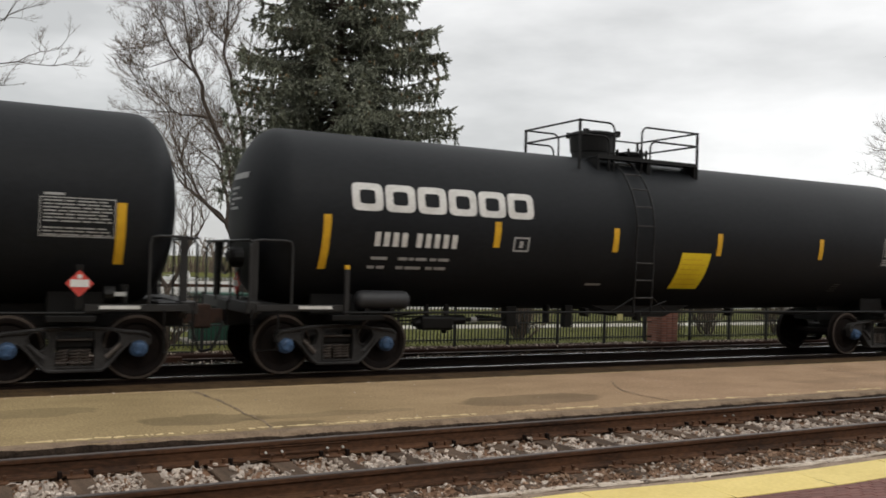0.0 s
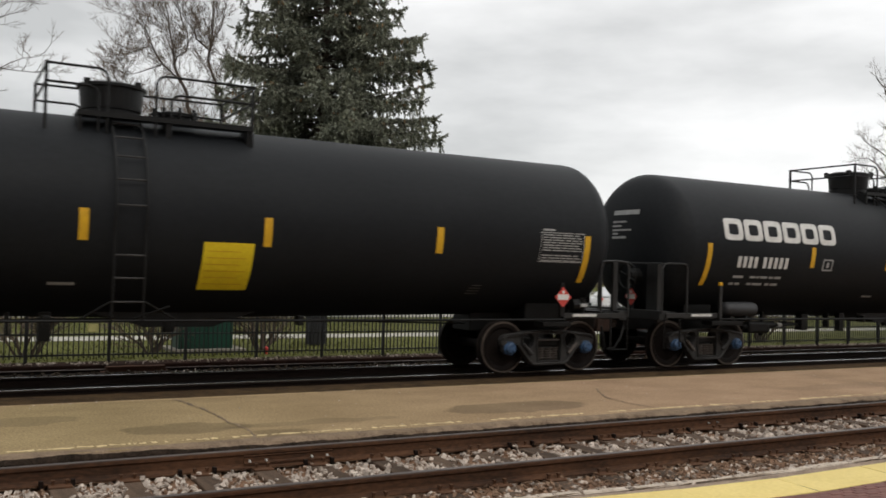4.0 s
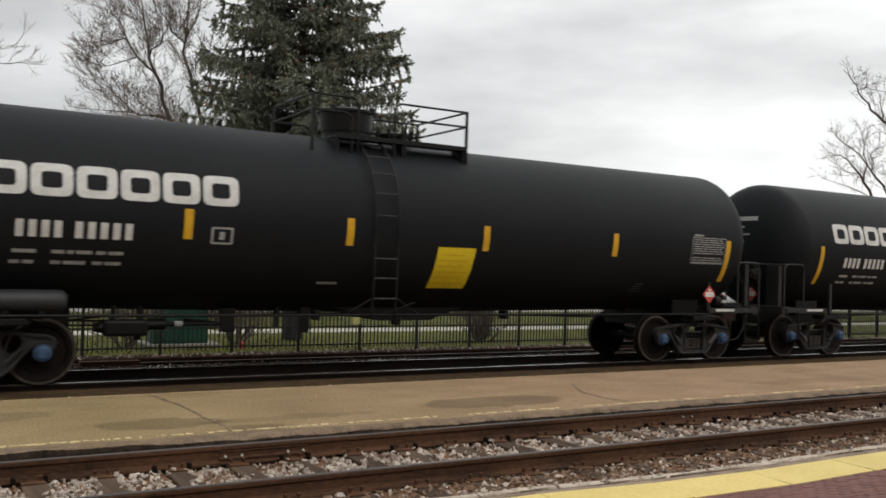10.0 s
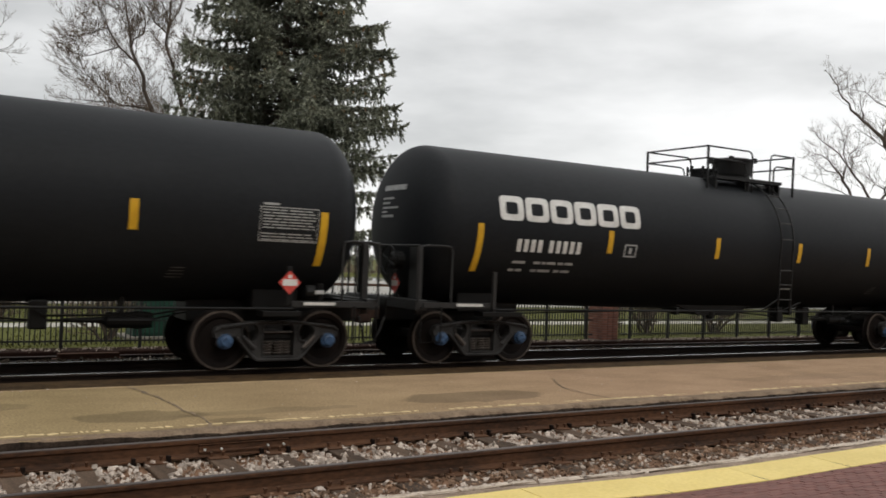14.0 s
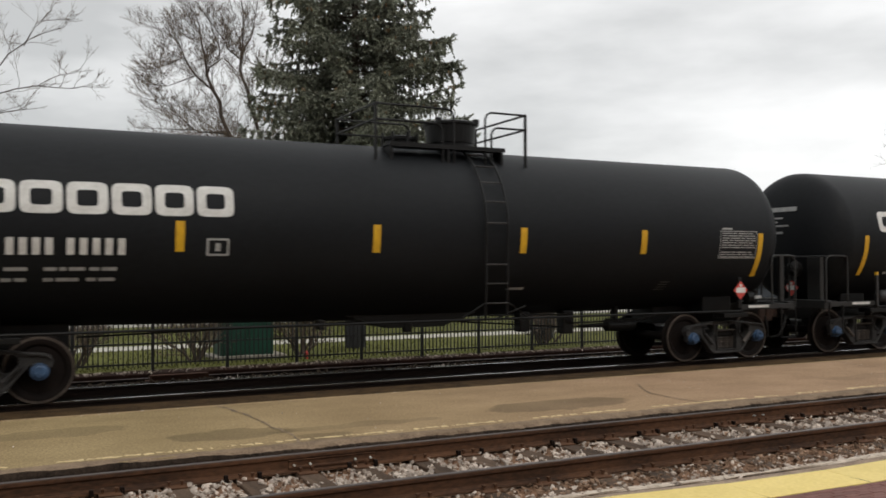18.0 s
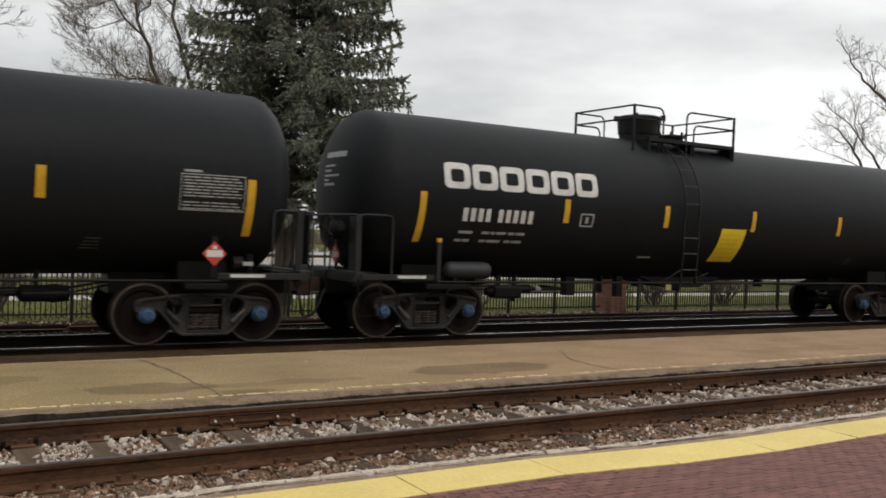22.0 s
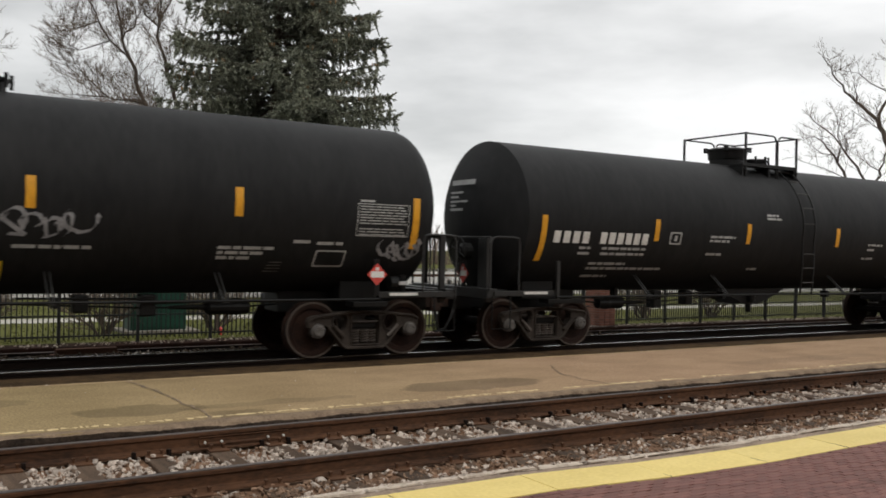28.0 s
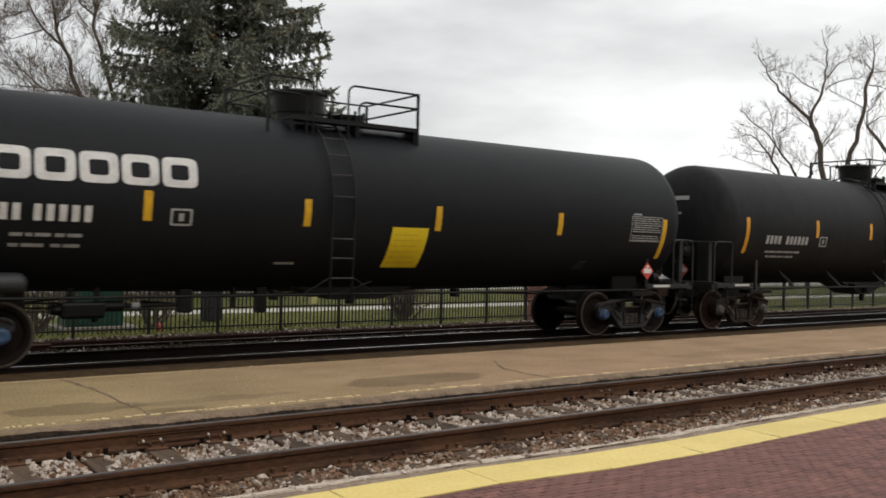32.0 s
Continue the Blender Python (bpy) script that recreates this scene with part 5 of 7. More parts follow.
        segs = [(-6.4, -6.1, 1.97), (-5.8, -4.6, 1.97), (-6.4, -6.1, 1.86), (-5.8, -4.6, 1.86), (-6.0, -5.0, 1.66), (-6.0, -3.9, 1.56), (-6.0, -5.3, 1.40), (-2.72, -1.92, 2.28), (-2.72, -2.1, 2.19), (-2.75, -2.2, 1.90), (-0.87, -0.45, 2.82), (-0.87, -0.36, 2.74), (-1.13, -0.73, 1.58), (3.1, 3.7, 2.22), (3.1, 3.4, 2.10), (3.0, 3.5, 1.88), (5.2, 5.6, 1.55)]
    else:
        xs = [-6.60 + 0.17 * k for k in range(4)] + [-5.75 + 0.17 * k for k in range(marks.get("digits", 6))]
        for x in xs:
            part("number_bar", skin(B(), x, x + 0.12, 2.12, 2.33), GREYMARK, car, "pale bar of the car's number")
        segs = [(-6.5, -5.0, 1.92), (-6.4, -5.2, 1.80), (-0.53, -0.06, 1.72), (1.30, 2.38, 1.79), (4.20, 5.12, 1.83), (4.20, 4.95, 1.75), (4.20, 4.75, 1.67), (5.43, 5.75, 1.95), (5.85, 6.32, 1.93)]
    for x0, x1, z in segs:
        bm = B()
        x, k = x0, int(abs(x0) * 37 + z * 11)
        while x < x1 - 0.03:
            w = min((0.21, 0.13, 0.30, 0.17, 0.09)[k % 5], x1 - x)
            skin(bm, x, x + w, z - 0.024, z + 0.026, off=0.006)
            x, k = x + w + 0.035, k + 1
        part("stencil_line", bm, GREYMARK, car, "line of small white stencilling")
    bxo = {"W": -0.44, "O": -0.16}.get(style, 0.0)
    part("stencil_box", ring(B(), -3.80 + bxo, -3.46 + bxo, 2.09, 2.35, 0.035, power=0.12), GREYMARK, car, "small white stencilled square")
    part("stencil_mark", skin(B(), -3.67 + bxo, -3.59 + bxo, 2.16, 2.28), GREYMARK, car)
    if style == "W":
        part("stencil_box", ring(B(), 5.86, 6.42, 1.54, 1.82, 0.03, power=0.12), GREYMARK, car, "white stencilled frame")
    # data panel near the trailing end: rows of fine print
    bm = B()
    pxo = {"W": 0.32, "O": 0.10}.get(style, 0.17)
    for k in range(11):
        z = 2.57 - 0.047 * k
        x = 6.25
        while x < 7.10:
            w = (0.20, 0.12, 0.26, 0.16)[(k * 3 + int(x * 10)) % 4]
            if k != 7:
                skin(bm, x + pxo, min(x + w, 7.15) + pxo, z - 0.010, z + 0.010, off=0.006)
            x += w + 0.025
    panel = part("data_panel", bm, GREYMARK, car)
    tagged(panel, "panel of small white print", kind="stuff")
    bm = B()
    for x0, x1, z0, z1 in ((6.20, 7.20, 2.605, 2.62), (6.20, 7.20, 2.07, 2.085), (6.20, 6.213, 2.07, 2.62), (7.187, 7.20, 2.07, 2.62)):
        skin(bm, x0 + pxo, x1 + pxo, z0, z1, off=0.0065)
    part("panel_frame", bm, GREYMARK, car, "thin white frame round the print")
    part("data_panel_title", skin(B(), 6.25 + pxo, 6.52 + pxo, 2.645, 2.68, off=0.006), GREYMARK, car)
    if style in "NP":
        sx = -1.9 if style == "N" else 1.62
        part("stencil_line", skin(B(), sx, sx + 0.36, 1.50, 1.54), GREYMARK, car)
    for k in range(4):
        part("stencil_line", skin(B(), 5.10 - 0.02 * k, 5.32 - 0.02 * (k % 2), 1.60 - 0.05 * k, 1.614 - 0.05 * k, off=0.006), FADED, car)
    if marks.get("sheet"):
        sh = part("notice_sheet", skin(B(), 0.22, 1.0, 1.46, 2.19, off=0.008), SHEET, car, "yellow notice sheet pasted on the tank")
        for k in range(6):
            part("notice_line", skin(B(), 0.28, 0.90 - 0.1 * (k % 2), 1.55 + 0.10 * k, 1.562 + 0.10 * k, off=0.012), YELLOW, sh)
    # lines of white stencilling on the leading head
    for k, (w, hgt) in enumerate(((0.80, 0.10), (0.45, 0.04), (0.30, 0.04), (0.62, 0.04), (0.20, 0.04), (0.46, 0.05))):
        z = 3.22 - (0.0, 0.20, 0.29, 0.38, 0.46, 0.54)[k]
        bm = B()
        rows = []
        for i in range(7):
            y = 0.33 - w * i / 6
            pair = []
            for zz in (z - hgt / 2, z + hgt / 2):
                rho = min(0.999, math.hypot(y, zz - ZC) / R)
                a = math.asin(rho ** (1 / 0.88))
                pair.append(bm.verts.new((-KN - (HD if style != "O" else 0.60) * math.cos(a) ** 0.9 - 0.012, y, zz)))
            rows.append(pair)
        for a, b in zip(rows, rows[1:]):
            bm.faces.new((a[0], a[1], b[1], b[0]))
        part("head_stencil", bm, GREYMARK, car, "white stencilling on the tank head")
    return car


def scrawl(car, x0, z0, w, hgt, seed, material, turns=9):
    """Loose spray-paint strokes on the tank."""
    rnd = random.Random(seed)
    bm = B()
    for s in range(turns):
        cx, cz = x0 + w * (s + 0.5) / turns, z0 + hgt * rnd.uniform(0.35, 0.65)
        ax, az, ph = w / turns * rnd.uniform(0.5, 1.1), hgt * rnd.uniform(0.25, 0.5), rnd.uniform(0, 6.3)
        last = None
        for i in range(15):
            a = ph + i * rnd.uniform(0.25, 0.42)
            p = (cx + ax * math.cos(a) + 0.01 * i, cz + az * math.sin(a * rnd.uniform(0.98, 1.02)))
            t = 0.022
            pair = (bm.verts.new(wrap(p[0] - t, p[1] - t, 0.009)), bm.verts.new(wrap(p[0] + t, p[1] + t, 0.009)))
            if last:
                bm.faces.new((last[0], pair[0], pair[1], last[1]))
            last = pair
    part("graffiti", bm, material, car, "sprayed scrawl on the tank")


SHARED = {}
CARS = []


def dress_wheels(car, wheel_mat, cap_mat):
    for w, c in build_wheels(car, SHARED):
        for ob, mm in ((w, wheel_mat), (c, cap_mat)):
            if not ob.data.materials:
                ob.data.materials.append(mm)
            slot = ob.material_slots[0]
            slot.link, slot.material = "OBJECT", mm


def build_train():
    base = "black tank car with white lettering"
    plain = build_car("tank_car", base + " and yellow stripes", "P", {}, SHARED)
    noted = build_car("tank_car", base + " and yellow notice sheet", "N", {"sheet": True}, SHARED)
    worn = build_car("tank_car", "older black tank car with small pale stencilling", "W", {}, SHARED)
    other = build_car("tank_car", "black tank car with wide number and crisp flat ends", "O", {"digits": 6}, SHARED)
    for c in (plain, noted):
        dress_wheels(c, WHEEL, CAP_BLUE)
    for c in (worn, other):
        dress_wheels(c, WHEEL_RUST, CAP_GREY)
    kinds = "NNNNNNNNPPPWPNPNNNWONNW"
    first = {"N": noted, "P": plain, "W": worn, "O": other}
    used = set()
    for k, kd in enumerate(kinds):
        src = first[kd]
        car = src if kd not in used else copy_thing(src, Matrix.Identity(4))
        used.add(kd)
        CARS.append(car)
    scrawl(CARS[18], -4.75, 1.55, 1.75, 0.75, 3, GRAFFITI, 11)
    scrawl(CARS[18], 0.05, 1.68, 0.90, 0.42, 4, GRAFFITI, 7)
    scrawl(CARS[18], 1.15, 1.88, 1.05, 0.46, 5, GRAFFITI, 5)
    scrawl(CARS[18], 7.0, 1.68, 0.68, 0.34, 6, GRAFFITI, 6)
    part("notice_patch", skin(B(), 0.52, 1.20, 1.21, 1.58), SHEET, CARS[18], "faded yellow notice patch")
    scrawl(CARS[2], -7.6, 2.2, 0.5, 0.9, 8, MAROON, 7)
    scrawl(CARS[2], -7.2, 2.5, 0.7, 0.6, 9, FADED, 3)
    for ob in CARS[2].children:
        if ob.name.startswith("air_reservoir"):
            ob.material_slots[0].link, ob.material_slots[0].material = "OBJECT", RESERVOIR_RED
            tagged(ob, "faded red air reservoir")
    for ob in CARS[11].children:
        if ob.name.startswith("reflective_stripe") and 0 < sum(v.co.x for v in ob.data.vertices) / len(ob.data.vertices) < 6:
            ob.matrix_basis = pose(0.26, 0, 0)
    part("air_reservoir", lathe(B(), [(6.95, 0.0), (6.96, 0.09), (7.02, 0.15), (7.80, 0.15), (7.86, 0.09), (7.87, 0.0)], "x", 18, (0, -1.30, 1.28)), RESERVOIR, CARS[11], "dark air reservoir beside the sill", smooth=True)
    tagged(CARS[18], "older black tank car with silver graffiti and pale stencilling")
    tagged(CARS[2], "black tank car with white lettering and a maroon scrawl")


build_train()


# ---- trees and shrubs ----
class Web:
    """Collects tapered bars into one plain mesh."""

    def __init__(self):
        self.v, self.f = [], []

    def bar(self, p, q, r0, r1, seg=4):
        d = (q - p)
        if d.length < 1e-5:
            return
        d = d.normalized()
        a = d.orthogonal().normalized()
        b = d.cross(a)
        o = len(self.v)
        for c, r in ((p, r0), (q, r1)):
            for k in range(seg):
                t = 2 * math.pi * k / seg
                self.v.append(tuple(c + a * (r * math.cos(t)) + b * (r * math.sin(t))))
        for k in range(seg):
            j = (k + 1) % seg
            self.f.append((o + k, o + j, o + seg + j, o + seg + k))

    def leaf(self, p, d, w, h):
        """A small tapered clump with depth: two crossed blades."""
        side = d.orthogonal().normalized()
        for s in (side, d.cross(side)):
            o = len(self.v)
            self.v += [tuple(p - s * w * 0.85), tuple(p + s * w * 0.85), tuple(p + d * h)]
            self.f.append((o, o + 1, o + 2))

    def mesh(self, name, material, parent, label=""):
        me = bpy.data.meshes.new(name)
        me.from_pydata(self.v, [], self.f)
        return lay(name, me, material, parent, label)


def grow(rnd, wood, twigs, p, d, length, r, depth, spread, lift, tips, fork=(2, 3), bend=0.16, cut=2):
    """One limb in a few bent pieces, then its forks."""
    n = 4 if depth > 2 else 3
    web = wood if depth > cut else twigs
    for k in range(n):
        q = p + d * (length / n)
        web.bar(p, q, r * (1 - 0.30 * k / n), r * (1 - 0.30 * (k + 1) / n), 6 if depth > 3 else (4 if depth > cut else 3))
        p = q
        d = (d + Vector((rnd.gauss(0, bend), rnd.gauss(0, bend), rnd.gauss(lift, bend)))).normalized()
        if depth and k and rnd.random() < 0.85:
            s = (d + Vector((rnd.gauss(0, spread), rnd.gauss(0, spread), rnd.gauss(0.12, spread * 0.7)))).normalized()
            grow(rnd, wood, twigs, p, s, length * rnd.uniform(0.45, 0.7), max(0.0055, r * 0.38), depth - 1, spread, lift, tips, fork, bend, cut)
    if depth:
        for k in range(rnd.randint(*fork)):
            s = (d + Vector((rnd.gauss(0, spread), rnd.gauss(0, spread), rnd.gauss(0.1, spread * 0.6)))).normalized()
            grow(rnd, wood, twigs, p, s, length * rnd.uniform(0.6, 0.85), max(0.0055, r * 0.55), depth - 1, spread, lift, tips, fork, bend, cut)
    else:
        tips.append((p, d))


def bare_tree(x, y, height, seed, label, stems=((0, 0, 1),), depth=5, spread=0.48, lift=0.05, girth=0.2, green=False, name="tree", buds=0, first=0.30, fork=(2, 3), bend=0.16):
    rnd = random.Random(seed)
    wood, twigs, tips = Web(), Web(), []
    for s in stems:
        grow(rnd, wood, twigs, Vector((rnd.uniform(-0.1, 0.1), rnd.uniform(-0.1, 0.1), -0.15)), Vector(s).normalized(), height * first, girth, depth, spread, lift, tips, fork, bend)
    root = tagged(new(name), label, "tree" if name == "tree" else "shrub")
    root.matrix_basis = pose(x, y, ground_z(x, y))
    wood.mesh("trunk", BARK, root, "grey-brown trunk and limbs")
    twigs.mesh("crown", TWIG_GREEN if green else TWIG, root, "fine bare twigs")
    if buds:
        b = Web()
        for p, d in tips:
            for k in range(buds):
                b.leaf(p - d * rnd.uniform(0, 0.5) + Vector((rnd.gauss(0, 0.08), rnd.gauss(0, 0.08), rnd.gauss(0, 0.08))), Vector((rnd.gauss(0, 1), rnd.gauss(0, 1), rnd.gauss(0, 1))).normalized(), 0.018, 0.06)
        b.mesh("bud_haze", BUD, root, "young green buds")
    return root


def limbed_tree(x, y, seed, label, limbs, across=(0.53, -0.85, 0), low=6.0, twig=(0.5, 1.0), count=3, depth=2):
    """A bare tree drawn by its main limbs (across, up), dressed with branching twigs."""
    rnd = random.Random(seed)
    wood, twigs, tips = Web(), Web(), []
    across = Vector(across)
    for pts, r0, r1 in limbs:
        line = [across * a + Vector((0, 0, b)) for a, b in pts]
        n = len(line) - 1
        for k in range(n):
            ra, rb = 0.6 * (r0 + (r1 - r0) * k / n), 0.6 * (r0 + (r1 - r0) * (k + 1) / n)
            p, q = line[k], line[k + 1]
            mid = p.lerp(q, 0.5) + Vector((rnd.gauss(0, 0.08), rnd.gauss(0, 0.08), 0))
            wood.bar(p, mid, ra, (ra + rb) / 2, 7)
            wood.bar(mid, q, (ra + rb) / 2, rb, 7)
            if p.z < low:
                continue
            d = (q - p).normalized()
            for j in range(count):
                s = (d * 0.6 + Vector((rnd.gauss(0, 0.6), rnd.gauss(0, 0.6), rnd.gauss(0.35, 0.4)))).normalized()
                grow(rnd, wood, twigs, p.lerp(q, rnd.random()), s, rnd.uniform(*twig), 0.013, depth, 0.52, 0.05, tips, bend=0.14, cut=1)
        d = (line[-1] - line[-2]).normalized()
        grow(rnd, wood, twigs, line[-1], d, twig[0] * 0.6, min(r1, 0.018), depth - 1, 0.45, 0.06, tips, bend=0.2, cut=1)
    root = tagged(new("tree"), label, "tree")
    root.matrix_basis = pose(x, y, ground_z(x, y) - 0.1)
    wood.mesh("trunk", BARK, root, "grey-brown trunk and limbs")
    twigs.mesh("crown", TWIG, root, "fine bare twigs")
    return root


def spruce(x, y, height, seed):
    """A big twin-stemmed spruce: open tiers of boughs, bare near the stems, hung with drooping brushes of needles."""
    rnd = random.Random(seed)
    root = tagged(new("spruce_tree"), "tall grey-green spruce with twin brown stems and clumpy drooping boughs", "tree")
    root.matrix_basis = pose(x, y, ground_z(x, y))
    limbs, needles, dead, cones = Web(), Web(), Web(), Web()
    up, across = Vector((0, 0, 1)), Vector((0.93, -0.36, 0))

    def stem(s, z):
        return across * (s * float(np.interp(z, (0, 3.5, 6.0, 9.0), (0.15, 0.24, 0.16, 0.06)))) + up * z

    for s in (-1, 1):
        trunk, top = Web(), height if s < 0 else height * 0.86
        for k in range(12):
            z0, z1 = top * k / 12, top * (k + 1) / 12
            trunk.bar(stem(s, z0) - up * 0.1, stem(s, z1), 0.23 * (1 - k / 12.6), 0.23 * (1 - (k + 1) / 12.6), 9)
        trunk.mesh("trunk", BARK, root, "brown trunk")
    z = 2.9
    while z < height - 0.4:
        reach = float(np.interp(z, (2.0, 5.0, 7.3, 9.2, 11.1, 13.1, 16.0, height), (3.6, 4.5, 4.6, 4.3, 3.95, 3.35, 2.3, 0.2)))
        turn = rnd.uniform(0, 6.28)
        count = 4 + int(reach * (0.5 if z < 4.6 else 1.2))
        for k in range(count):
            a = turn + 6.2832 * (k + rnd.uniform(-0.42, 0.42)) / count
            ln = reach * rnd.choice((0.5, 0.68, 0.85, 0.92, 0.96, 1.0))
            out = Vector((math.cos(a), math.sin(a), 0))
            side = out.cross(up)
            p = stem(1 if out.dot(across) > 0 and z < height * 0.8 else -1, z + rnd.uniform(-0.3, 0.3))
            slope = -0.15 + rnd.gauss(0, 0.09)
            steps = max(4, int(ln / 0.33))
            bare = min(0.62, rnd.uniform(0.35, 1.0) / ln)
            full = rnd.uniform(0.7, 1.0)
            prev = p
            for i in range(1, steps + 1):
                u = i / steps
                q = p + out * (ln * u) + up * (ln * (slope * u + 0.22 * max(0.0, u - 0.5) ** 1.4))
                limbs.bar(prev, q, 0.045 * (1 - u) + 0.012, 0.045 * (1 - u) + 0.008, 4)
                if u > bare:
                    wide = (0.25 + 0.5 * math.sin(math.pi * min(1.0, 0.3 + 0.7 * u)) ** 0.8) * min(1.0, ln / 2.2 + 0.25)
                    for s in (-1, 1):
                        for m in range(2):
                            if rnd.random() < full:
                                tip = q + side * (s * wide * rnd.uniform(0.4, 1.05)) + out * (wide * rnd.uniform(0.2, 0.7)) + up * rnd.uniform(-0.50, 0.06)
                                brush(rnd, needles, q, tip)
                    for m in range(3):
                        if rnd.random() < full * 0.8:
                            brush(rnd, needles, q, q + side * rnd.gauss(0, 0.26) + out * rnd.uniform(0.0, 0.25) - up * rnd.uniform(0.25, 0.70))
                    brush(rnd, needles, prev, q + up * rnd.uniform(0.0, 0.08))
                    if z > 8 and u > 0.6 and rnd.random() < 0.35:
                        c = q + side * rnd.gauss(0, 0.2)
                        for j in range(rnd.randint(2, 4)):
                            o = c + side * rnd.gauss(0, 0.10) + out * rnd.gauss(0, 0.08)
                            cones.bar(o, o - up * rnd.uniform(0.10, 0.15), 0.028, 0.012, 5)
                elif rnd.random() < 0.5:
                    dead.bar(q, q + side * rnd.gauss(0, 0.35) - up * rnd.uniform(0.0, 0.4), 0.010, 0.004, 3)
                prev = q
            for j in range(4):
                brush(rnd, needles, prev, prev + out * rnd.uniform(0.2, 0.4) + side * rnd.gauss(0, 0.2) + up * rnd.uniform(-0.12, 0.24))
        z += rnd.uniform(0.36, 0.54)
    # dead brown twigs drooping round the foot of the stems
    for k in range(420):
        a, zz = rnd.uniform(0, 6.28), rnd.uniform(1.2, 5.2)
        out = Vector((math.cos(a), math.sin(a), 0))
        p = stem(rnd.choice((-1, 1)), zz)
        for i in range(4):
            q = p + out * rnd.uniform(0.10, 0.24) + up * (0.10 - 0.13 * i + rnd.gauss(0, 0.06)) + Vector((rnd.gauss(0, 0.06), rnd.gauss(0, 0.06), 0))
            dead.bar(p, q, 0.016 - 0.003 * i, 0.013 - 0.003 * i, 3)
            p = q
    limbs.mesh("bough_wood", BARK, root, "brown boughs")
    dead.mesh("dead_twigs", TWIG, root, "dead brown twigs")
    cones.mesh("cones", CONE, root, "tan hanging cones")
    needles.mesh("crown", NEEDLE, root, "grey-green needle brushes")
    return root


def brush(rnd, needles, p, q):
    """A twig as a thick bottle-brush: short blades standing out all round it and leaning forward."""
    d = q - p
    n = max(3, int(d.length / 0.075))
    u = d.normalized()
    a = u.orthogonal().normalized()
    b = u.cross(a)
    for k in range(n):
        c = p + d * ((k + 0.4) / n)
        fat = 1.0 - 0.45 * k / n
        t = 2.4 * k + rnd.uniform(0, 1.0)
        w = (u * 0.75 + a * math.cos(t) + b * math.sin(t)).normalized()
        needles.leaf(c - w * 0.02, w, rnd.uniform(0.055, 0.085) * fat, rnd.uniform(0.16, 0.24) * fat)
    needles.leaf(q - u * 0.05, u, 0.04, 0.15)


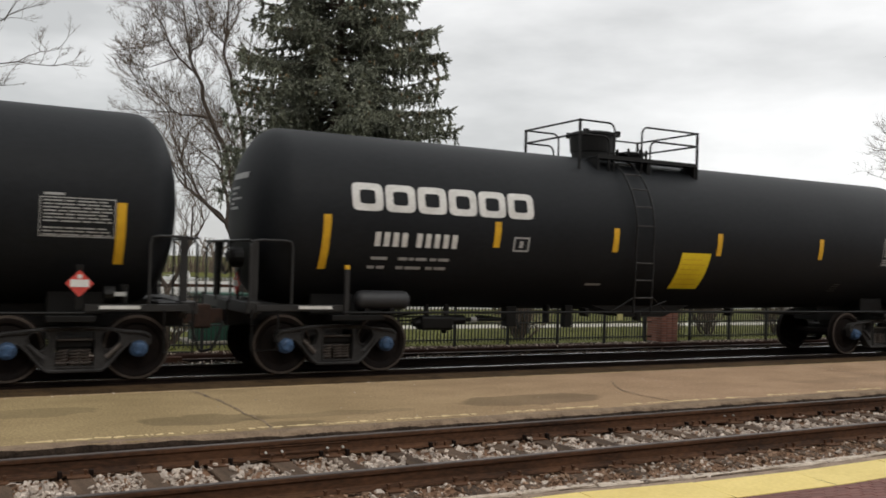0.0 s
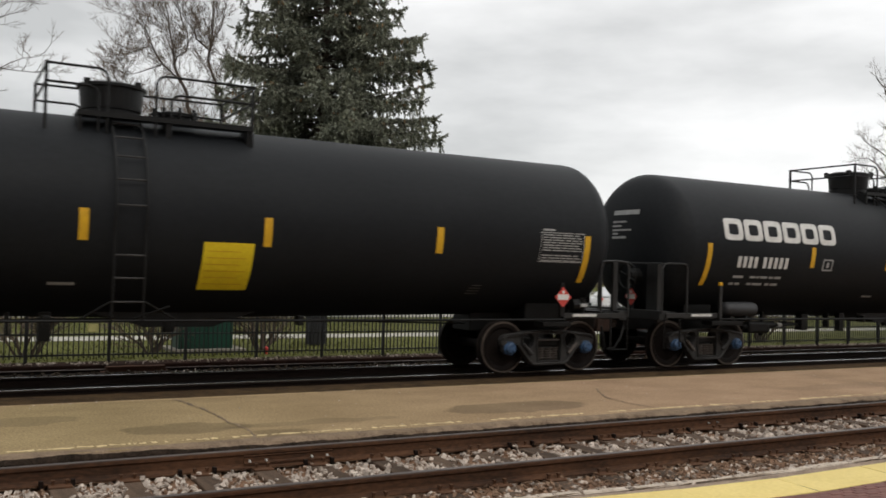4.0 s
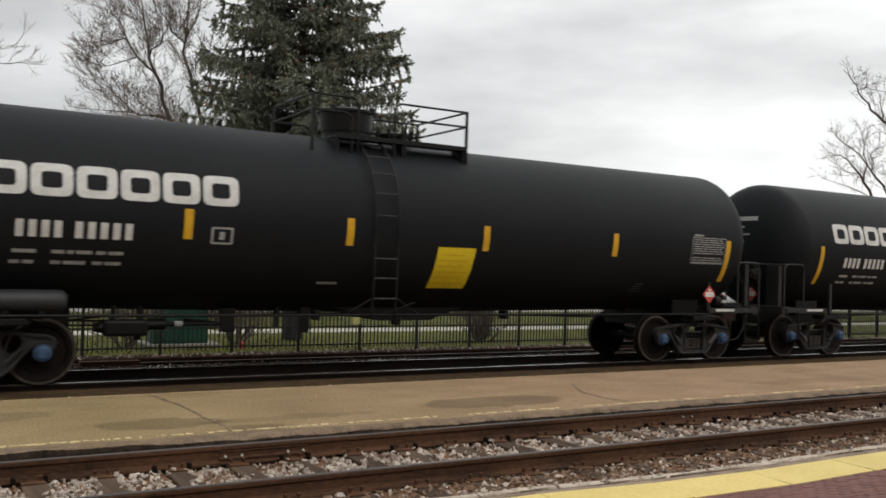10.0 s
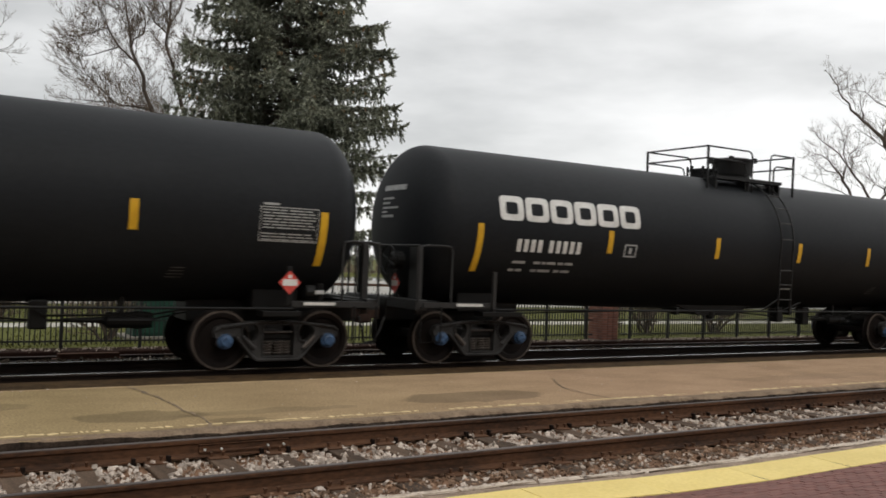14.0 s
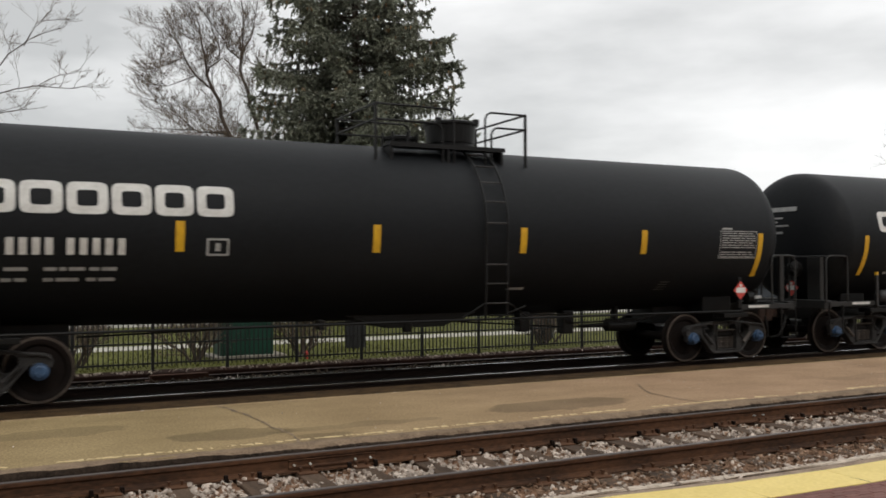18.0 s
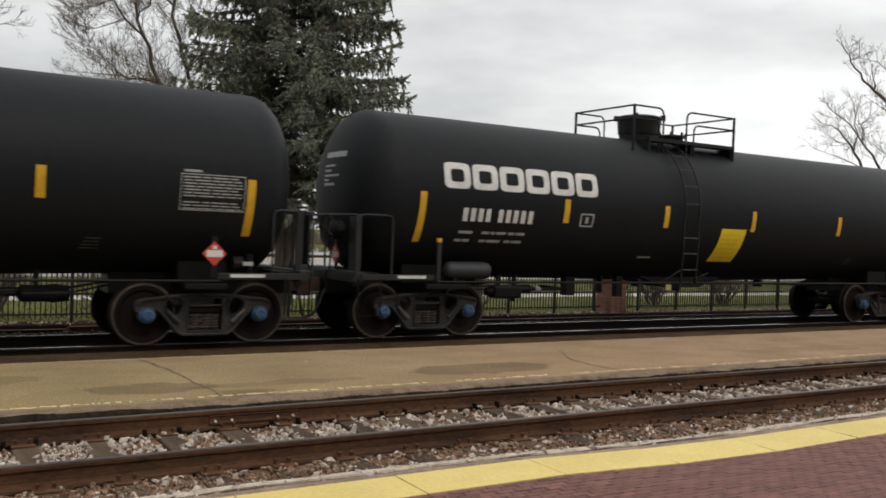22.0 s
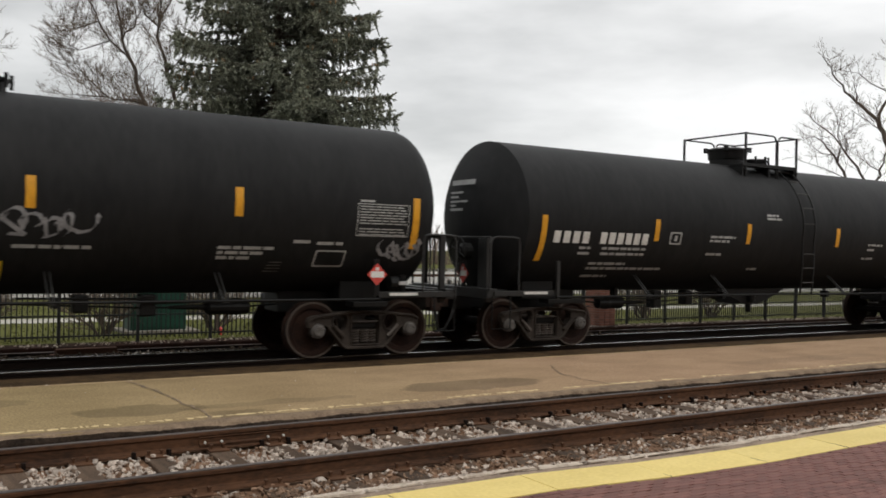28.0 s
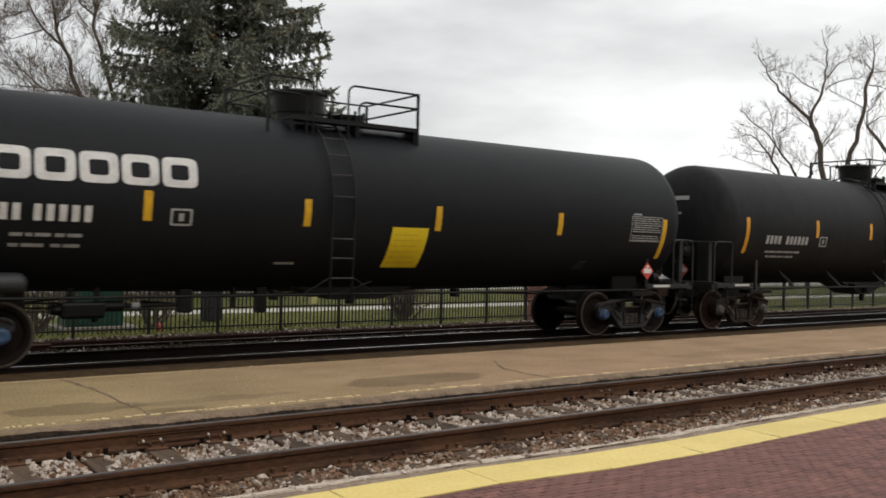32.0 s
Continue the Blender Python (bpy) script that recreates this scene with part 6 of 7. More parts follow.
def build_trees():
    spruce(13.2, 34.0, 19.5, 5)
    limbed_tree(11.4, 40.4, 12, "tall bare brown tree with leaning limbs and fine twigs", (
        ([(0.1, 0), (-0.4, 4.0), (-1.1, 7.0), (-1.5, 7.8), (-2.2, 9.4), (-2.5, 10.5), (-2.8, 11.2), (-2.9, 12.1), (-3.1, 13.0), (-3.3, 14.0)], 0.24, 0.03),
        ([(-2.5, 10.5), (-3.3, 11.2), (-3.8, 12.0), (-4.1, 12.7), (-4.6, 13.3)], 0.09, 0.02),
        ([(0.1, 0), (-0.1, 5.1), (-0.4, 8.3), (-0.9, 10.0), (-1.2, 11.1), (-1.3, 12.0), (-1.2, 13.1), (-1.4, 15.4)], 0.20, 0.03),
        ([(-1.3, 12.0), (-1.9, 12.5), (-2.3, 13.2), (-2.9, 14.0)], 0.07, 0.02),
        ([(-1.8, 8.5), (-2.5, 8.6), (-3.2, 8.6), (-3.8, 9.1), (-4.4, 9.7), (-5.3, 10.0)], 0.08, 0.015),
        ([(-3.4, 8.7), (-4.3, 8.7), (-5.0, 8.7)], 0.05, 0.015),
        ([(-2.8, 11.2), (-2.3, 11.9), (-2.3, 12.7), (-2.7, 13.7)], 0.07, 0.02),
        ([(-3.8, 12.0), (-4.4, 11.7), (-5.2, 11.5)], 0.05, 0.015),
        ([(-3.3, 11.2), (-4.2, 10.8), (-4.8, 10.6)], 0.05, 0.015),
        ([(-1.3, 12.0), (-0.8, 13.1), (-0.6, 14.3)], 0.06, 0.02),
        ([(-0.9, 10.0), (-0.2, 10.8), (0.0, 11.8)], 0.06, 0.015)), (0.962, -0.272, 0), 5.0, (0.5, 0.95), 4, 3)
    bare_tree(12.2, 43.5, 14.0, 15, "slender bare tree behind the spruce", ((0.05, 0, 1), (-0.2, 0.1, 1)), 5, 0.52, 0.05, 0.18, first=0.29, bend=0.2)
    bare_tree(9.0, 46.0, 9.0, 19, "low brown bare tree", ((-0.2, 0, 1), (0.25, 0, 1)), 4, 0.42, 0.06, 0.12, first=0.32)
    limbed_tree(-2.9, 38.0, 23, "bare tree with long spreading budded twigs", (
        ([(0, 0), (0.1, 4.0), (0.3, 7.0), (0.6, 9.5), (1.2, 12.0), (1.5, 14.0)], 0.26, 0.03),
        ([(0.6, 9.3), (1.8, 10.8), (2.6, 12.2), (3.1, 13.4)], 0.08, 0.02),
        ([(0.3, 6.8), (1.8, 7.9), (3.3, 8.4), (4.3, 8.6)], 0.07, 0.015),
        ([(0.5, 7.6), (2.0, 8.7), (3.1, 9.1), (4.4, 9.5), (5.6, 9.5), (6.0, 9.6)], 0.06, 0.015),
        ([(0.5, 8.2), (2.0, 9.4), (3.1, 10.2), (3.9, 11.1), (4.4, 11.5), (5.1, 11.8)], 0.06, 0.015),
        ([(4.4, 9.5), (5.2, 10.0), (5.9, 10.2)], 0.03, 0.012), ([(3.9, 11.0), (4.3, 11.8), (4.6, 12.2)], 0.03, 0.012),
        ([(0.3, 7.0), (-1.4, 9.0), (-2.4, 11.5), (-2.8, 13.5)], 0.12, 0.02)), (1, 0, 0), 6.0, (0.5, 0.9), 2, 2)
    bare_tree(4.0, 40.0, 8.6, 29, "small budding tree with greenish twigs", ((0.2, 0, 1), (-0.25, 0.1, 1), (0.02, 0.1, 1), (-0.5, 0, 1)), 4, 0.40, 0.05, 0.09, green=True, buds=6, first=0.30)
    bare_tree(1.6, 41.0, 8.2, 30, "small budding tree with greenish twigs", ((0.3, 0, 1), (-0.25, 0.1, 1), (0.05, -0.1, 1), (-0.6, 0, 1)), 4, 0.40, 0.05, 0.09, green=True, buds=6, first=0.30)
    limbed_tree(53.15, 31.9, 61, "tall open bare tree with crooked limbs", (
        ([(0.2, 0), (0, 5.4), (-0.3, 6.9), (-0.6, 9.2), (-0.9, 10.2), (-1.2, 10.9)], 0.34, 0.24),
        ([(-1.2, 10.9), (-1.8, 11.5), (-2.5, 12.2), (-3.2, 12.9), (-3.7, 13.7), (-4.0, 14.5), (-4.5, 15.2)], 0.20, 0.03),
        ([(-1.2, 10.9), (-1.0, 11.8), (-0.6, 12.6), (-0.4, 13.5), (-0.3, 14.4), (-0.3, 15.4), (-0.6, 16.3)], 0.18, 0.03),
        ([(-0.3, 13.6), (0.2, 14.3), (0.8, 14.7), (1.4, 14.8)], 0.09, 0.02),
        ([(-0.4, 12.8), (0.3, 13.3), (1.2, 13.5), (1.8, 13.5)], 0.07, 0.02),
        ([(-0.8, 12.8), (-1.7, 13.3), (-2.4, 14.0), (-3.2, 14.2)], 0.07, 0.015), ([(-2.5, 12.2), (-2.6, 13.0)], 0.12, 0.03),
        ([(-4.0, 14.1), (-3.5, 14.3), (-3.0, 14.6)], 0.05, 0.015), ([(-0.9, 10.2), (-2.0, 11.1), (-2.8, 11.7)], 0.06, 0.015), ([(-0.6, 9.2), (0.0, 10.0), (0.4, 10.9)], 0.08, 0.015)), (0.515, -0.857, 0), 8.8, (0.45, 0.85), 3, 2)
    limbed_tree(53.6, 31.1, 62, "tall leaning bare tree", (
        ([(0, 0), (0, 5.4), (0.1, 8.1), (0.6, 9.5), (0.9, 11.1), (1.0, 12.8), (1.4, 13.9)], 0.32, 0.14),
        ([(1.4, 13.9), (1.5, 14.9), (1.4, 15.8)], 0.10, 0.02), ([(1.4, 13.9), (1.1, 14.3), (0.4, 14.7)], 0.07, 0.02),
        ([(1.2, 13.0), (1.8, 12.9), (2.3, 12.6)], 0.07, 0.02), ([(1.4, 13.8), (2.0, 13.8), (2.6, 13.9)], 0.06, 0.015),
        ([(0.9, 11.6), (0.3, 12.0), (-0.7, 12.6)], 0.06, 0.015), ([(0.9, 10.7), (0.1, 10.3)], 0.06, 0.015)), (0.502, -0.865, 0), 8.8, (0.5, 0.95), 3, 2)
    limbed_tree(53.4, 27.4, 63, "crooked bare tree with a forked limb", (
        ([(0, 0), (0, 5.3), (-0.8, 8.5), (-1.4, 9.4), (-2.0, 10.2)], 0.30, 0.12), ([(-2.0, 10.2), (-1.3, 10.7), (-0.8, 10.8)], 0.08, 0.02),
        ([(-2.0, 10.2), (-2.0, 11.0), (-1.8, 11.7), (-1.1, 12.3)], 0.08, 0.02), ([(-0.8, 8.5), (0.4, 10.0), (1.0, 12.0), (1.2, 13.6)], 0.12, 0.02)), (0.457, -0.89, 0), 8.0, (0.5, 0.95), 3, 2)
    limbed_tree(53.7, 34.8, 64, "low spreading bare tree with a dense twig crown", (
        ([(0, 0), (-0.2, 5.5), (-0.9, 7.5), (-1.4, 8.5), (-1.6, 9.0), (-2.3, 9.9), (-2.8, 10.3), (-3.5, 10.3)], 0.22, 0.02),
        ([(-1.4, 8.5), (-1.2, 9.7), (-1.4, 10.9), (-1.5, 11.6)], 0.09, 0.02), ([(-1.6, 9.0), (-2.4, 9.2), (-3.2, 9.8)], 0.06, 0.015),
        ([(-0.9, 7.5), (-2.2, 8.2), (-3.6, 8.7)], 0.06, 0.015)), (0.543, -0.84, 0), 6.0, (0.5, 0.9), 4, 2)
    limbed_tree(54.2, 34.0, 65, "bushy bare tree with a dense twig crown", (
        ([(0, 0), (-0.1, 5.5), (-0.7, 7.3), (-1.2, 8.3), (-1.9, 9.2), (-2.6, 10.3), (-3.7, 11.2), (-4.1, 11.7)], 0.20, 0.02),
        ([(-1.9, 9.2), (-2.0, 10.3), (-1.3, 11.0)], 0.07, 0.02), ([(-0.1, 5.5), (-0.1, 7.3), (0.1, 8.0), (0.4, 9.0), (1.1, 9.7), (1.5, 10.6)], 0.16, 0.02),
        ([(0.1, 8.0), (-0.5, 8.4), (-1.0, 8.9)], 0.06, 0.015)), (0.532, -0.847, 0), 6.0, (0.5, 0.9), 4, 2)
    bare_tree(58.5, 33.0, 12.0, 44, "bushy bare tree with a dense twig crown", ((-0.18, 0, 1), (0.2, 0.1, 1)), 4, 0.42, 0.05, 0.13, first=0.31)
    for x, s in ((1.6, 51), (4.35, 52), (7.1, 53), (14.1, 54), (19.8, 55), (21.9, 56), (24.6, 57)):
        bare_tree(x, 21.5 + 0.3 * (s % 3), 2.3, s, "bare twiggy shrub behind the fence", ((-0.5, 0, 1), (0.4, 0.2, 1), (0.05, -0.2, 1), (0.8, 0, 1), (-0.9, 0.1, 1), (0.2, 0.3, 1), (-0.25, -0.1, 1), (0.55, -0.2, 1), (-0.6, 0.3, 1)), 3, 0.42, 0.03, 0.042, name="shrub", first=0.26)
    # distant bare wood on the far bank
    rnd = random.Random(77)
    twigs = Web()
    for k in range(64):
        y = rnd.uniform(240, 285)
        x = y * math.tan(radians(rnd.uniform(-3, 57)))
        grow(rnd, twigs, twigs, Vector((x, y, -3.2)), Vector((rnd.gauss(0, 0.1), 0, 1)).normalized(), rnd.uniform(3.6, 5.6), 0.42, 3, 0.45, 0.05, [], bend=0.12, cut=0)
    for k in range(2600):
        y = rnd.uniform(239, 262)
        p = Vector((y * math.tan(radians(rnd.uniform(-3, 57))), y, -3.2))
        twigs.bar(p, p + Vector((rnd.gauss(0, 0.8), rnd.gauss(0, 0.8), rnd.uniform(2.0, 7.5))), 0.14, 0.04, 3)
    me = bpy.data.meshes.new("far_wood")
    me.from_pydata(twigs.v, [], twigs.f)
    tagged(lay("far_wood", me, TWIG), "distant bare brown wood", "wood", kind="stuff")


build_trees()


# ---- park things ----
def build_pillar(x0):
    root = tagged(new("brick_pillar"), "square red brick pillar in the fence line", "pillar")
    root.matrix_basis = pose(x0, FENCE_Y, FENCE_Z)
    w, hgt = 0.31, 1.42
    part("core", box(B(), -w + 0.012, w - 0.012, -w + 0.012, w - 0.012, -0.1, hgt), MORTAR, root, "grey mortar core")
    me = bpy.data.meshes.new("brick")
    bm = box(B(), -0.098, 0.098, -0.048, 0.048, -0.029, 0.029, 0.004)
    bm.to_mesh(me)
    bm.free()
    z, row = 0.03, 0
    while z < hgt - 0.03:
        for side in range(4):
            for k in range(3):
                u = -w + 0.10 + 0.205 * k + (0.0 if row % 2 else 0.01)
                lay("brick", me, PILLAR, root, m=pose(0, 0, z, 0, 0, 90 * side) @ pose(u, -w + 0.046, 0))
        z += 0.07
        row += 1
    part("cap", box(B(), -w - 0.05, w + 0.05, -w - 0.05, w + 0.05, hgt, hgt + 0.09, 0.015), CAPSTONE, root, "pale stone cap")
    return root


build_pillar(18.07)


def build_cabinet():
    root = tagged(new("utility_cabinet"), "dark green steel utility cabinet on a concrete pad", "utility cabinet")
    root.matrix_basis = pose(5.62, 22.3, -0.30)
    part("pad", box(B(), -0.85, 0.95, -0.6, 0.6, -0.05, 0.075, 0.01), KERB, root, "pale concrete pad")
    part("body", box(B(), -0.66, 0.66, -0.42, 0.42, 0.07, 1.15, 0.02), GREENBOX, root)
    part("lid", box(B(), -0.70, 0.70, -0.46, 0.46, 1.15, 1.24, 0.03), GREENBOX, root)
    part("door", box(B(), -0.60, -0.01, -0.445, -0.425, 0.14, 1.10, 0.006), GREENBOX, root)
    part("door", box(B(), 0.01, 0.60, -0.445, -0.425, 0.14, 1.10, 0.006), GREENBOX, root)
    part("handle", box(B(), 0.03, 0.06, -0.475, -0.447, 0.55, 0.72, 0.004), STEEL, root)


build_cabinet()


def build_bin(x, y):
    root = tagged(new("litter_bin"), "grey slatted park litter bin", "litter bin", "park litter bins")
    root.matrix_basis = pose(x, y, ground_z(x, y))
    part("drum", lathe(B(), [(0.03, 0.0), (0.03, 0.25), (0.80, 0.28), (0.80, 0.0)], "z", 20), RESERVOIR, root)
    part("rim", lathe(B(), [(0.80, 0.25), (0.80, 0.30), (0.86, 0.30), (0.86, 0.24), (0.80, 0.25)], "z", 20), CARDARK, root)
    for k in range(16):
        a = 2 * math.pi * k / 16
        part("slat", box(B(), -0.035, 0.035, 0.262, 0.285, 0.05, 0.80, 0.004, pose(0, 0, 0, 0, 0, math.degrees(a))), RESERVOIR, root)


build_bin(8.9, 23.0)
build_bin(15.2, 23.2)


def build_hydrant():
    root = tagged(new("hydrant"), "small red hydrant in the grass", "hydrant")
    root.matrix_basis = pose(6.85, 21.0, -0.30) @ Matrix.Diagonal((0.5, 0.5, 0.3, 1))
    part("barrel", lathe(B(), [(-0.05, 0.12), (0.05, 0.12), (0.05, 0.085), (0.45, 0.085), (0.45, 0.11), (0.50, 0.11), (0.58, 0.07), (0.63, 0.03), (0.66, 0.0)], "z", 16), REDPAINT, root)
    part("nozzle", lathe(B(), [(-0.17, 0.0), (-0.17, 0.05), (-0.08, 0.05)], "y", 10, (0, 0, 0.36)), REDPAINT, root)


build_hydrant()


def build_vehicle(name, label, x, y, paint, kind, turn=0):
    """A parked car or pickup: body, cabin, windows, wheels, lights."""
    root = tagged(new(name), label, "car" if kind == "car" else "pickup", "parked vehicles")
    root.matrix_basis = pose(x, y, ground_z(x, y) + 0.012, 0, 0, turn)
    if kind == "car":
        low = [(-2.2, 0.30), (-2.25, 0.55), (-2.15, 0.80), (-1.55, 0.88), (-1.2, 0.92), (1.0, 0.92), (1.9, 0.80), (2.2, 0.62), (2.25, 0.35), (2.1, 0.22), (-2.0, 0.22)]
        top = [(-1.75, 0.90), (-1.15, 1.38), (-0.85, 1.44), (0.25, 1.44), (0.55, 1.38), (1.25, 0.90)]
        glass = [(-1.45, 0.95), (-1.02, 1.34), (0.38, 1.36), (0.98, 0.95)]
    else:
        low = [(-2.6, 0.45), (-2.65, 0.70), (-2.6, 1.05), (-0.4, 1.05), (1.2, 1.08), (2.4, 1.02), (2.65, 0.85), (2.7, 0.45), (2.5, 0.36), (-2.5, 0.36)]
        top = [(-0.6, 1.05), (-0.5, 1.70), (-0.3, 1.80), (0.7, 1.80), (0.9, 1.72), (1.5, 1.06)]
        glass = [(-0.42, 1.12), (-0.35, 1.66), (0.75, 1.70), (1.22, 1.12)]
    bm = B()
    plate(bm, low, 1.72, Matrix.Translation((0, -0.86, 0)))
    bmesh.ops.bevel(bm, geom=bm.edges[:], offset=0.05, segments=2, affect="EDGES")
    body = part("body", bm, paint, root)
    bm = B()
    plate(bm, top, 1.46, Matrix.Translation((0, -0.73, 0)))
    bmesh.ops.bevel(bm, geom=bm.edges[:], offset=0.06, segments=2, affect="EDGES")
    part("cabin", bm, paint, root)
    for s in (-1, 1):
        part("window", plate(B(), glass, 0.012, Matrix.Translation((0, -0.742 if s < 0 else 0.730, 0))), DARKGLASS, root, "dark side window")
    fx = top[-1][0]
    part("windscreen", box(B(), -0.02, 0.02, -0.64, 0.64, 0, 0.56, 0.004, Matrix.Translation((fx + 0.02, 0, top[0][1] + 0.05)) @ Matrix.Rotation(radians(-54 if kind == "car" else -38), 4, "Y")), DARKGLASS, root)
    for wx in ((-1.35, 1.35) if kind == "car" else (-1.65, 1.7)):
        for s in (-1, 1):
            r = 0.32 if kind == "car" else 0.38
            wob = part("wheel", lathe(B(), [(-0.11, 0.0), (-0.11, r - 0.05), (-0.09, r), (0.09, r), (0.11, r - 0.05), (0.11, 0.0)], "y", 20, (wx, s * 0.80, r)), RUBBER, root)
            part("rim", lathe(B(), [(-0.015, 0.0), (-0.015, 0.17), (0.0, 0.19), (0.015, 0.17), (0.015, 0.0)], "y", 14, (wx, s * 0.918, r)), CARSILVER, wob)
    zl = 0.68 if kind == "car" else 0.85
    for s in (-1, 1):
        e = max(p[0] for p in low)
        part("headlight", box(B(), e - 0.18, e + 0.005, s * 0.62 - 0.14, s * 0.62 + 0.14, zl - 0.06, zl + 0.06, 0.02), CARSILVER, root)
        part("tail_light", box(B(), -e - 0.005, -e + 0.12, s * 0.70 - 0.1, s * 0.70 + 0.1, zl, zl + 0.16, 0.02), RED, root)
    return root


def build_boat():
    root = tagged(new("cabin_boat"), "white cabin cruiser boat lying on the river", "boat")
    root.matrix_basis = pose(38.4, 186.0, -4.25, 0, 0, 188)
    bm = B()
    rows = []
    for k in range(13):
        u = k / 12
        x = -3.8 + 7.6 * u
        half = 1.25 * (1 - max(0, (u - 0.55) / 0.45) ** 2.2) + 0.02
        deck = 1.35 + 0.25 * u * u
        rows.append([bm.verts.new(q) for q in ((x, -half, deck), (x + 0.12 * u, -half * 0.86, 0.80), (x - 0.3 * u, 0, 0.45 + 0.35 * u ** 3), (x + 0.12 * u, half * 0.86, 0.80), (x, half, deck))])
    for a, b in zip(rows, rows[1:]):
        for i in range(4):
            bm.faces.new((a[i], a[i + 1], b[i + 1], b[i]))
        bm.faces.new((a[4], a[0], b[0], b[4]))
    bm.faces.new(rows[0])
    bm.faces.new(rows[-1][::-1])
    bmesh.ops.recalc_face_normals(bm, faces=bm.faces)
    part("hull", bm, HULL, root, "white moulded hull")
    part("stripe", box(B(), -3.6, 1.2, -1.275, -1.262, 1.12, 1.2), CARDARK, root)
    bm = B()
    plate(bm, [(-2.2, 1.4), (-2.1, 2.15), (-1.9, 2.2), (0.6, 2.15), (1.6, 1.5)], 2.0, Matrix.Translation((0, -1.0, 0)))
    bmesh.ops.bevel(bm, geom=bm.edges[:], offset=0.05, segments=2, affect="EDGES")
    part("cabin", bm, HULL, root)
    bm = B()
    plate(bm, [(-2.0, 2.2), (-1.9, 2.75), (-0.4, 2.75), (0.1, 2.2)], 1.6, Matrix.Translation((0, -0.8, 0)))
    part("flybridge", bm, HULL, root)
    for x0, x1, z0, z1 in ((-1.8, -1.1, 1.65, 2.0), (-0.9, -0.2, 1.65, 2.0), (0.0, 0.6, 1.65, 1.98), (-1.6, -0.7, 2.35, 2.62)):
        y = -1.012 if z0 < 2.2 else -0.812
        part("window", box(B(), x0, x1, y - 0.004, y + 0.01, z0, z1), DARKGLASS, root)
    part("mast", tube(B(), [(-1.2, 0, 2.7), (-1.2, 0, 3.3)], 0.03, 8), CARSILVER, root)
    rail = [(0.8, -1.05, 1.9), (2.4, -0.85, 1.95), (3.7, 0, 2.05), (2.4, 0.85, 1.95), (0.8, 1.05, 1.9)]
    part("bow_rail", tube(B(), rail, 0.02, 6), CARSILVER, root)
    for p in ((0.8, -1.05), (2.4, -0.80), (2.4, 0.80), (0.8, 1.05)):
        part("rail_post", tube(B(), [(p[0], p[1], 1.4), (p[0], p[1], 1.93)], 0.016, 6), CARSILVER, root)


def build_guard_rail():
    """Low timber guard rail across the lot, on short white posts."""
    root = tagged(new("guard_rail"), "low weathered guard rail on short white posts in the lot", "guard rail")
    root.matrix_basis = pose(0, 52.0, -0.29)
    for k in range(31):
        x = -12 + 2.6 * k
        part("post", box(B(), x - 0.07, x + 0.07, -0.07, 0.07, -0.1, 0.40, 0.01), WHITE, root, "short white post")
        if k:
            part("rail", box(B(), x - 2.59, x - 0.01, -0.12, -0.072, 0.30, 0.47, 0.01), TIMBER, root)


build_boat()
build_guard_rail()
for vx, vy, paint, word, kind in ((34.0, 39.6, CARWHITE, "white", "car"),
                                  (41.0, 39.3, CARDARK, "dark", "car"), (47.5, 40.0, CARWHITE, "white", "car")):
    build_vehicle("parked_" + kind, word + " " + kind + " parked on the pale lot", vx, vy, paint, kind)


# ---- small pieces of the pavements, last ----
def build_pavers():
    """Running-bond pavers: the stretch beside the viewer one by one, the rest as one field."""
    bw, bl, gap = 0.064, 0.150, 0.006
    me = bpy.data.meshes.new("paver")
    bm = box(B(), -bl / 2 + gap / 2, bl / 2 - gap / 2, -bw / 2 + gap / 2, bw / 2 - gap / 2, -0.03, 0, 0.004)
    bm.to_mesh(me)
    bm.free()
    rnd = random.Random(9)
    home = bpy.data.objects["brick_platform"]
    verts, faces = [], []
    count = 0
    for r in range(52):
        y = EDGE_Y - 0.48 - bw * (r + 0.5)
        for c in range(-6, 190):
            x = 1.0 + bl * c + (bl / 2 if r % 2 else 0)
            z = PLAT_Z - 0.002 + rnd.uniform(-0.0025, 0.0025) - dip(x, y)
            if r < 12 and 4.4 < x < 8.2 and count < 300:
                lay("paver", me, BRICK, home, m=pose(x, y, z, rnd.uniform(-0.4, 0.4), rnd.uniform(-0.4, 0.4), rnd.uniform(-0.5, 0.5)))
                count += 1
                continue
            o = len(verts)
            hx, hy, b = bl / 2 - gap / 2, bw / 2 - gap / 2, 0.004
            verts += [(x - hx, y - hy, z - b), (x + hx, y - hy, z - b), (x + hx, y + hy, z - b), (x - hx, y + hy, z - b), (x - hx + b, y - hy + b, z), (x + hx - b, y - hy + b, z), (x + hx - b, y + hy - b, z), (x - hx + b, y + hy - b, z)]
            faces += [(o + 4, o + 5, o + 6, o + 7), (o, o + 1, o + 5, o + 4), (o + 1, o + 2, o + 6, o + 5), (o + 2, o + 3, o + 7, o + 6), (o + 3, o, o + 4, o + 7)]
    f = bpy.data.meshes.new("pavers")
    f.from_pydata(verts, [], faces)
    tagged(lay("pavers", f, BRICK_ISL, home, "field of dark red pavers"), kind="stuff")


build_pavers()


